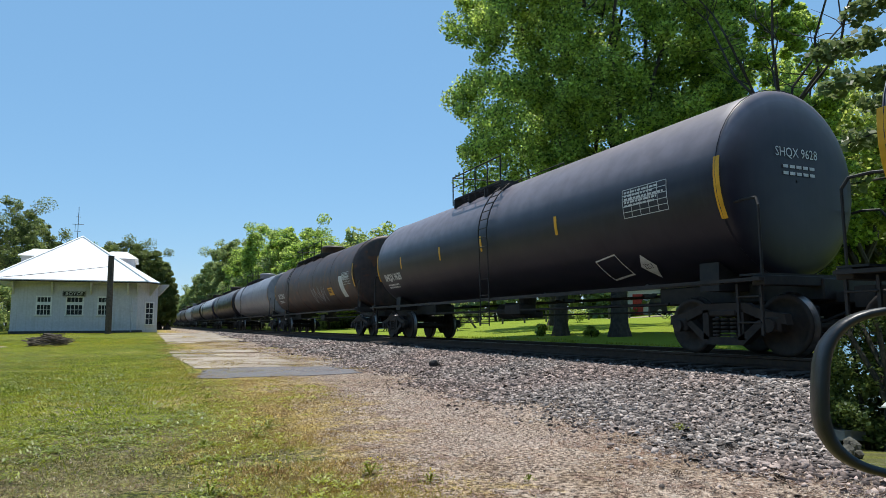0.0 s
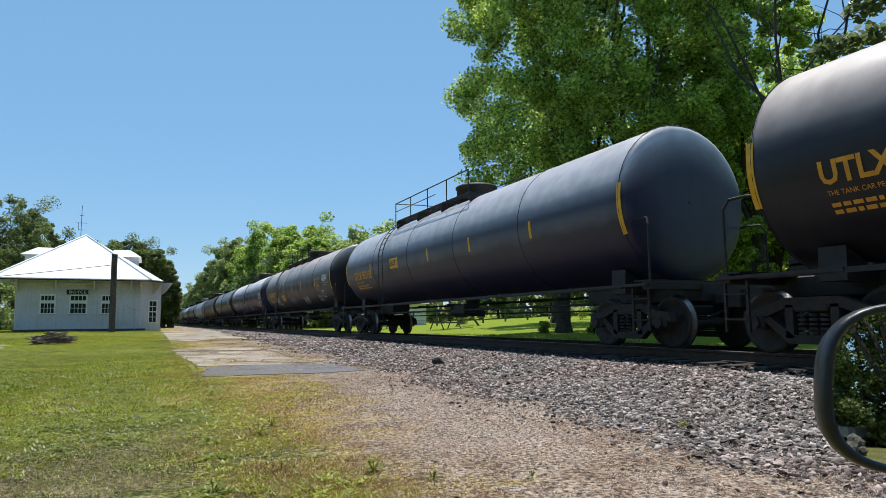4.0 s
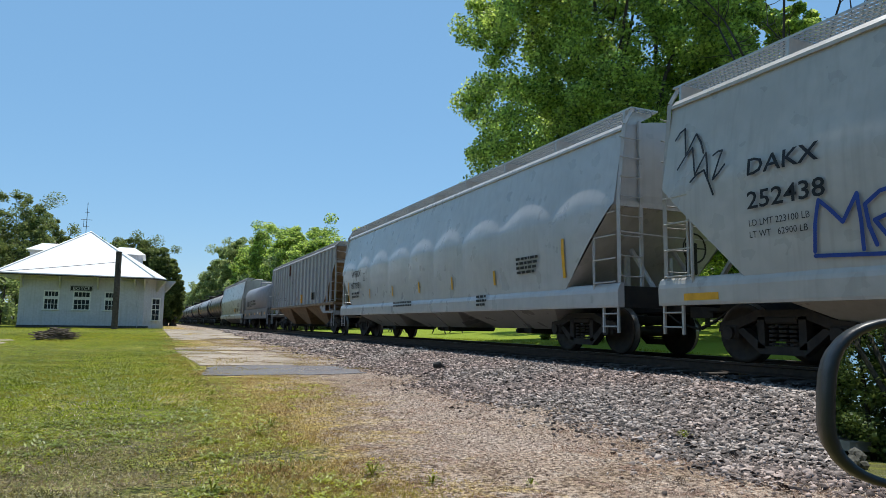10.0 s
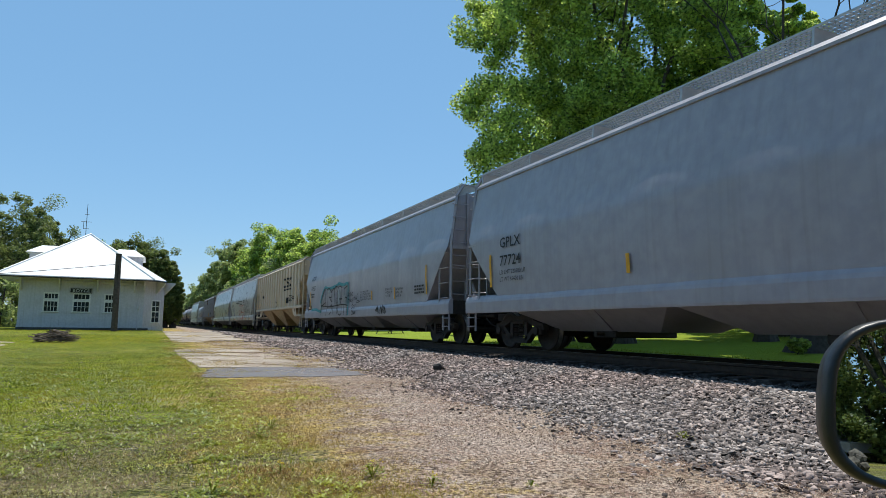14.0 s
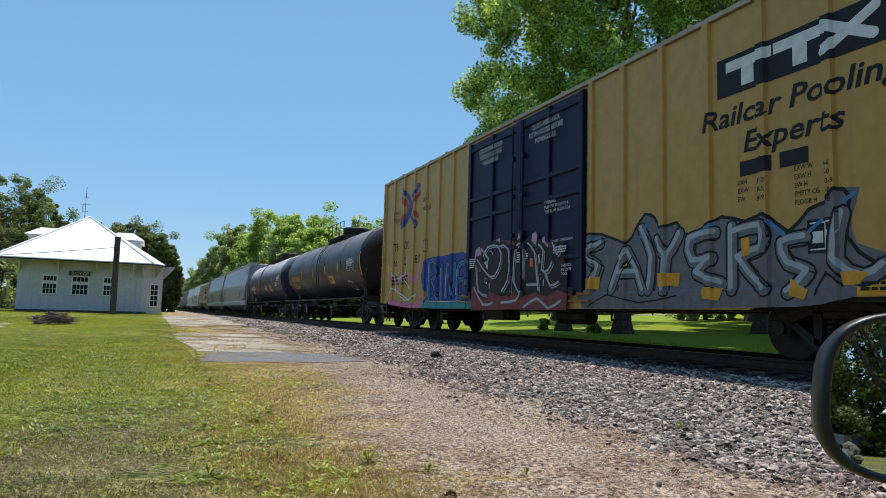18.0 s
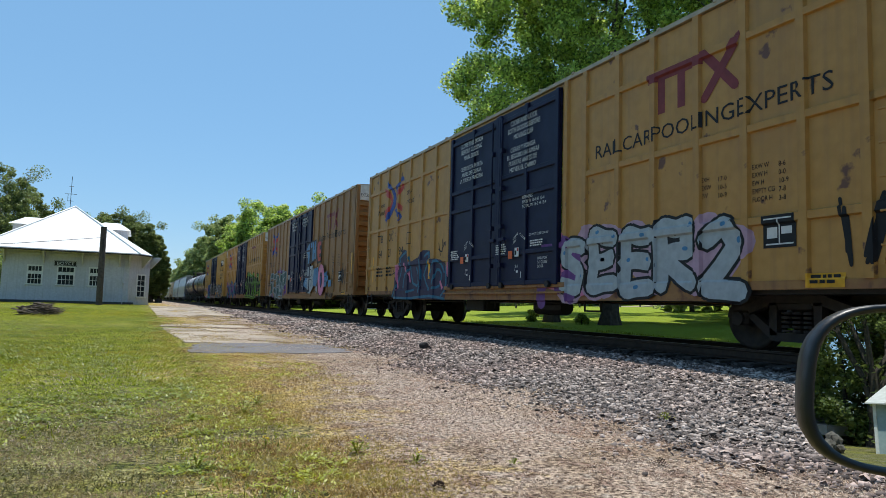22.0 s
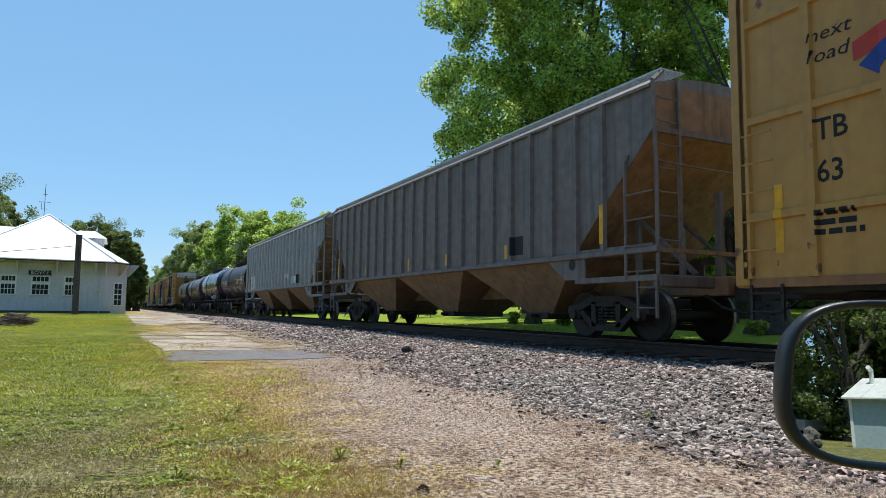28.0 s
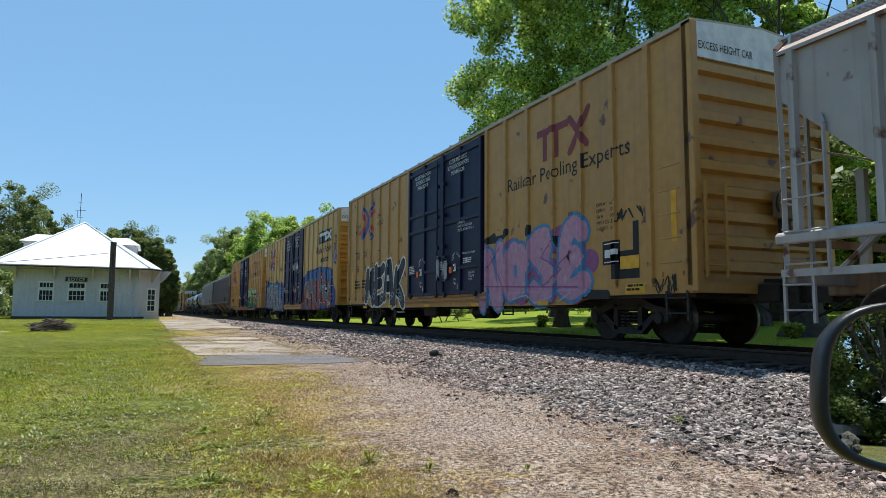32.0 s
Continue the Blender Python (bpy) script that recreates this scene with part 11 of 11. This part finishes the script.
    tank_car(-251.05, 14.89, "plain black tank car with yellow lettering", BLACK, dome=9.0, cage="short", mark=("UTLX 213417", 1.0, 2.2, 2.15), mark_ink=GOLD, stripes=(3.55, 6.3, 9.0, 11.4), phone=9.9, table=(12.9, 2.3), end_mark="UTLX 213417", hazard=(RED, 14.0, 1.5, "1075"),
             decals=lambda r, s: (letter(r, "C", 3.98, 2.13, .12, RED, s, .08), lay("panel_outline", [(RED, ribbon([(3.88, 2.05), (4.18, 2.05), (4.18, 2.35), (3.88, 2.35), (3.88, 2.05)], .02, .006))], s, r), lay("panel_outline", [(WHITE, ribbon([(12.6, 1.55), (13.1, 1.5), (13.0, 1.85), (12.5, 1.9), (12.6, 1.55)], .04, .006))], s, r)))

    def tb1(r, s, p, q):
        box_marks(r, s, p, q, "660281", 0, False)
        bars(r, 15.95, 2.62, 1.5, 1, .22, INK, s, 3, posts=p)
        blue_piece(r, s, p, q)
        dark_piece(r, flat(1.64))
        grey_piece(r, s, p, q)
        scrawl(r, 18.55, 19.2, 3.15, 3.6, RED, s, 85, .05, 2)
    box_car(-269.09, "bright yellow box car with dark doors and graffiti", YELLOWF, False, tb1)

    def tb2(r, s, p, q):
        box_marks(r, s, p, q, "643417", 2)
        graffiti(r, "DREWO", .9, 7.0, .78, 2.1, LAKE, INK, s, LILAC, YELLOW, 91, p, q, fat=.13, wild=.24)
        lime_piece(r, s, p, q)
    box_car(-290.32, "yellow gridded box car with green graffiti", YELLOW, True, tb2, right=GRID_POSTS, heights=(1.81, 3.13, 4.50))

    def tb3(r, s, p, q):
        box_marks(r, s, p, q, "662820", 1, False)
        teal_piece(r, s, p, q)
        block_words(r, flat(1.62))
        scrawl(r, 15.0, 16.3, .72, .98, INK, s, 106, .03, 6, p, q)
        scrawl(r, 17.4, 18.2, 1.3, 2.1, INK, s, 107, .04, 3, p, q)
    box_car(-311.58, "dusty yellow box car with blue and pink graffiti", DULLYELLOW, False, tb3)

    def tb4(r, s, p, q):
        box_marks(r, s, p, q, "642394", 2)
        graffiti(r, "SEER2", 12.2, 16.75, .76, 1.98, PALE, INK, s, PINKISH, SKYBLUE, 111, p, q, fat=.24, wild=.04)
        night_piece(r, s, p, q)
        graffiti(r, "AS", 11.4, 13.0, .8, 2.0, None, LILAC, s, PINK, None, 113, p, q, fat=.2, wild=.24)
        scrawl(r, 18.0, 18.7, 1.2, 1.9, INK, s, 114, .05, 2, p, q)
    box_car(-332.57, "yellow gridded box car with white and black graffiti", YELLOW, True, tb4, right=GRID_POSTS, heights=(1.81, 3.13, 4.50))

    def print_block(r, s, a, z, w, rows, seed, ink=WHITE):
        bars(r, a, z, w, rows, .038, ink, s, seed)

    def code(r, s, a, z, w, ground_paint, ink):
        lay("product_code", [(ground_paint, [rect(a, a + w, z, z + .17)])], s, r)
        letter(r, "2448", a + .05, z + .03, .11, ink, s, w - .1, lift=.009)

    def shoes(r, length):
        letter(r, "2 INCH HF COMP SHOES", length - 1.15, 1.075, .04, WHITE, flat(1.557), .85)

    def outline(r, s, a, z):
        lay("panel_outline", [(WHITE, ribbon([(a, z), (a + .55, z), (a + .5, z + .36), (a - .05, z + .36), (a, z)], .03, .006) + ribbon([(a + .12, z + .05), (a + .1, z + .3)], .02, .006) + ribbon([(a + .1, z + .28), (a + .42, z + .28)], .02, .006))], s, r)

    def sulfur_marks(r, s):
        letter(r, "MOLTEN SULFUR", 7.75, 2.38, .15, WHITE, s, 1.07)
        code(r, s, 8.95, 2.79, .42, ORANGE, WHITE)
        print_block(r, s, 2.95, 1.98, .75, 4, 2)
        print_block(r, s, 5.6, 1.98, .75, 6, 3)
        print_block(r, s, 6.87, 1.97, .7, 2, 4)
        print_block(r, s, 7.75, 1.95, .95, 4, 5)
        print_block(r, s, 9.55, 1.9, .35, 6, 6)
        outline(r, s, 7.85, 1.40)
        shoes(r, 10.4)

    def tilx(r, s):
        letter(r, "MOLTEN SULFUR", 8.44, 2.20, .15, WHITE, s, 1.0)
        code(r, s, 9.95, 2.76, .48, GOLD, INK)
        code(r, s, 9.02, 1.96, .36, ORANGE, WHITE)
        print_block(r, s, 3.0, 1.9, .75, 3, 2)
        print_block(r, s, 6.15, 2.3, .45, 6, 3)
        print_block(r, s, 6.2, 1.72, .4, 4, 4)
        lay("yellow_panel", [(STRIPE, [rect(7.22, 7.76, 1.97, 2.36)])], s, r)
        print_block(r, s, 7.22, 1.84, .55, 1, 5)
        print_block(r, s, 8.08, 1.86, .5, 6, 6)
        outline(r, s, 8.98, 1.56)
        print_block(r, s, 9.9, 2.69, .6, 1, 7)
        shoes(r, 11.05)

    def procor(r, s):
        # owner's name as heavy white blocks
        sh = []
        for k in range(6):
            a = .86 + k * .40
            sh += ribbon([(a, 2.38), (a + .03, 2.64), (a + .29, 2.64), (a + .27, 2.50), (a + .06, 2.48)], .08, .006, .0002)
        lay("emblem", [(WHITE, sh)], s, r, label="white outlined block emblem")
        print_block(r, s, 3.5, 2.95, .45, 5, 8)
        letter(r, "MOLTEN SULFUR", 7.54, 2.13, .13, WHITE, s, 1.02)
        code(r, s, 9.72, 1.84, .42, ORANGE, INK)
        lay("faded_notice", [(ORANGE, [rect(8.88, 9.16, 1.86, 2.0)])], s, r)
        letter(r, ["HEMPEL 15500", "APPLIED 08-2016 BY SGLO"], 7.32, 1.70, .07, WHITE, s, .75, gap=1.3)
        print_block(r, s, 8.2, 1.72, .5, 4, 9)
        print_block(r, s, 3.2, 1.88, .22, 5, 10)
        gold = [[(3.4, 1.95), (3.5, 1.6), (3.62, 2.1), (3.7, 1.55), (3.85, 2.25)], [(3.55, 1.75), (3.9, 1.55), (3.95, 1.95), (3.75, 1.85), (4.0, 1.5)],
                [(3.75, 2.3), (3.7, 2.0), (3.95, 1.9), (4.05, 2.2)], [(4.05, 2.0), (4.0, 1.6), (4.25, 1.75), (4.2, 1.5)], [(3.6, 1.5), (3.8, 1.38), (4.1, 1.45), (4.3, 1.35)], [(3.9, 2.05), (4.3, 2.1)], [(4.1, 1.62), (4.32, 1.9)]]
        brush(r, s, (), (), LIME, .035, .008, gold)
        for a0, k, lift in ((5.35, 1.0, .010), (7.55, 1.08, .012)):
            tag = [[(0, .28), (.22, .33), (.08, .18), (.2, .05), (.02, 0)], [(.48, .3), (.28, .28), (.44, .15), (.28, .02), (.5, .03)], [(.78, .32), (.58, .3), (.56, .03), (.78, .05)], [(.57, .17), (.74, .18)],
                   [(.86, 0), (.9, .33), (1.06, .3), (.9, .17), (1.1, .02)], [(1.14, .36), (1.22, .2), (1.34, .4)], [(1.22, .2), (1.18, -.05)]]
            brush(r, s, (), (), HAZE, .055, lift, [[(a0 + x * k * .88, 1.82 + z * k) for x, z in st] for st in tag])
        bm = B()
        lathe_y = [(9.16, .06), (9.19, .16), (9.26, .2), (10.2, .2), (10.27, .16), (10.3, .06)]
        for (p, q), (p2, q2) in zip(lathe_y, lathe_y[1:]):
            rod(bm, (-1.40, -p, 1.36), (-1.40, -p2, 1.36), q, 16, q2)
        part("air_reservoir", bm, SILVER, r, "silver air tank with a white tag")
        for x in (9.45, 10.05):
            bm = B()
            rod(bm, (-1.40, -x - .02, 1.36), (-1.40, -x + .02, 1.36), .208, 16)
            part("strap", bm, STEEL, r)
        brush(r, flat(1.612), (), (), WHITE, .03, .004, [[(9.25, 1.28), (9.3, 1.46), (9.4, 1.4), (9.3, 1.36), (9.42, 1.28)], [(9.5, 1.3), (9.48, 1.44), (9.6, 1.44), (9.6, 1.3), (9.5, 1.3)], [(9.68, 1.44), (9.66, 1.3), (9.78, 1.3)], [(9.67, 1.37), (9.77, 1.38)], [(9.85, 1.3), (9.87, 1.45), (9.98, 1.44)], [(9.86, 1.37), (9.96, 1.38)], [(10.0, 1.45), (10.16, 1.45)], [(10.08, 1.45), (10.07, 1.3)]])
        shoes(r, 10.34)

    def railed(r, s):
        sulfur_marks(r, s)
        # two orange panels low on the shell
        lay("orange_panel", [(ORANGE, [rect(3.3, 3.62, 1.40, 1.68), rect(3.66, 3.88, 1.40, 1.66)])], s, r)
    tank_car(-354.14, 10.35, "short black tank car for molten sulfur", BLACK, 1.34, 2.52, mark=("TCBX 136079", .45, 2.28, 2.3), stripes=(2.56, 4.06, 6.82), cage="short", dome=6.1, ladder_a=5.1, phone=(7.3, 2.4), table=(8.85, 2.13), end_mark="TCBX 136079", dish=.16, jacket=True, low_dome=True, decals=sulfur_marks)
    tank_car(-367.34, 11.05, "short dusty black tank car for molten sulfur", GRAPHITE, 1.36, 2.52, mark=("TILX 150655", .7, 2.12, 2.2), mark_h=.24, stripes=(1.7, 3.2, 5.78, 8.3), cage="short", dome=6.2, ladder_a=4.5, table=(9.6, 2.05), loads=("LD LMT 223900 LB 101550 KG", "LT WT   62100 LB   28150 KG"), end_mark="TILX 150655", dish=.16, jacket=True, low_dome=True, decals=tilx)
    tank_car(-381.25, 10.34, "short glossy navy tank car with white graffiti", NAVY, 1.40, 2.55, mark=("PROX 60177", .85, 2.08, 1.5), mark_h=.24, stripes=(3.33, 5.94, 8.65), cage="short", dome=6.2, ladder_a=4.4, phone=(7.07, 2.0), table=(8.95, 2.22), loads=("LD LMT 196600 LB 89 200 KG", "LT WT   66400 LB 30 100 KG"), end_mark="PROX 60177", dish=.2, jacket=True, low_dome=True, decals=procor)
    tank_car(-394.15, 10.46, "short black tank car with a railed walkway", BLACK, 1.34, 2.52, mark=("TCBX 136307", .68, 2.28, 2.3), stripes=(3.6, 6.8), cage="short", dome=6.6, ladder_a=4.3, phone=(7.57, 2.40), table=(8.95, 2.15), loads=("LD LMT 203300 LB 92200 KG", "LT WT   59700 LB 27100 KG"), end_mark="TCBX 136307", dish=.16, jacket=True, decals=railed)

    ribs3 = [.25, 1.1] + [1.1 + .76 * k for k in range(1, 21)]

    def aex(r, s, p):
        lay("white_panel", [(WHITE, [rect(1.85, 2.75, 1.62, 2.42)])], s, r, p)
        letter(r, ["AEX", "09957"], 1.92, 2.14, .24, INK, s, .76, p, lift=.01, gap=1.6)
        graffiti(r, "SARM", 6.4, 10.6, 1.65, 2.5, None, HAZE, s, None, None, 131, p, fat=.05, wild=.24)
        scrawl(r, 10.9, 11.6, 1.95, 2.25, WHITE, s, 132, .025, 4, p)
        lay("data_panel", [(WHITE, [rect(12.45, 12.95, 1.72, 2.05)]), (INK, [rect(13.25, 13.7, 1.7, 2.1)])], s, r, p)
    stripes3 = [(1.1, 1.7, 2.4), (3.9, 1.65, 2.0), (7.6, 1.65, 2.0), (10.2, 1.65, 1.95), (13.0, 1.65, 1.95), (16.3, 1.7, 2.4)]
    hopper(-406.91, 17.5, "weathered dark grey ribbed covered hopper", AEXGREY, False, ribs3, top=4.28, sill=(1.48, 1.60), cut=(2.75, 1.5), run=2.35, decals=aex, slopes=GRIME, walk=.5, walk_z=.22, post=RIBGREY, stripes=stripes3)
    hopper(-425.71, 17.5, "weathered grey ribbed covered hopper with stained chutes", HOPGREY, False, ribs3, top=4.28, sill=(1.48, 1.60), cut=(2.75, 1.5), run=2.35, slopes=GRIME, walk=.5, walk_z=.22, stripes=stripes3,
           decals=lambda r, s, p: lay("data_panel", [(INK, [rect(13.25, 13.7, 1.7, 2.1)])], s, r, p))

    def tb5(r, s, p, q):
        box_marks(r, s, p, q, "639328", 2)
        green_piece(r, s, p, q)
        scrawl(r, 16.7, 18.1, 1.6, 2.0, BLUE, s, 143, .06, 4, p, q)
    box_car(-444.90, "yellow gridded box car with green graffiti low down", YELLOW, True, tb5, right=GRID_POSTS, heights=(1.81, 3.13, 4.50))

    def tb6(r, s, p, q):
        box_marks(r, s, p, q, "662687", 0, False, True)
        tower_piece(r, s, p, q)
        drip_piece(r, s, p, q)
        scrawl(r, 9.9, 11.6, 2.9, 3.3, WHITE, flat(1.68), 156, .025, 6)
        scrawl(r, .1, 1.3, 2.3, 2.9, INK, s, 157, .03, 5, p, q)
        scrawl(r, 5.2, 6.3, 3.1, 3.4, INK, s, 158, .04, 5, p, q)
    box_car(-466.08, "bright yellow box car with red and blue graffiti", YELLOWF, False, tb6)

    def tb7(r, s, p, q):
        box_marks(r, s, p, q, "661656", 1, False)
        flower_piece(r, s, p, q)
        rose_piece(r, s, p, q)
        for a in (2.45, 5.3, 8.6, 11.8, 15.0):
            lay("sill_reflector", [(STRIPE, [rect(a - .22, a + .22, .70, .79)])], flat(1.575), r)
        scrawl(r, 9.55, 9.75, 1.5, 2.1, HAZE, flat(1.68), 165, .03, 4)
        scrawl(r, 9.95, 10.3, 1.45, 1.95, HAZE, flat(1.68), 166, .03, 5)
        scrawl(r, 17.4, 18.1, 2.2, 2.4, INK, s, 163, .03, 4, p, q)
        lay("yellow_notice", [(INK, [rect(17.3, 18.0, 1.15, 1.65), rect(17.85, 18.0, 1.65, 2.15), rect(17.3, 17.4, 1.65, 1.85)]), (STRIPE, [rect(17.5, 18.0, 1.32, 1.55, .008)])], s, r, p, q)
        scrawl(r, 18.4, 18.9, .85, 1.15, INK, s, 164, .025, 3, p, q)
    box_car(-487.23, "faded yellow box car with pink and black graffiti", YELLOW, False, tb7)
    hopper(-508.13, 17.3, "white covered hopper blotched with rust", RUSTWHITE, False, ribs2, top=4.1, sill=(1.46, 1.62), cut=(2.65, 1.5), run=2.35, slopes=GRIME, walk=.5, walk_z=.22)


train()


def way(t):
    """How far the train has rolled at t seconds."""
    return 16.41415 * t - 0.010736 * t * t


def motions():
    r = 0.457
    for root, u, length, wheelsets in CARS:
        walk(root, [(t, pose(TRACK, u + way(t), RAIL)) for t in (0, 4, 8, 12, 16, 20, 24, 28, 32)])
        # wheels are keyed turning while the car is near
        near = [k / 30 for k in range(0, 961) if 2 < u + way(k / 30) < 24 + length]
        if not near:
            continue
        for w in wheelsets:
            at = w.matrix_basis.translation.copy()
            rows = [(t, Matrix.Translation(at) @ Matrix.Rotation(-way(t) / r, 4, "X")) for t in near]
            if near[0] > 0.04:
                rows.insert(0, (0, rows[0][1]))
            if near[-1] < 31.95:
                rows.append((32, rows[-1][1]))
            walk(w, rows)


motions()
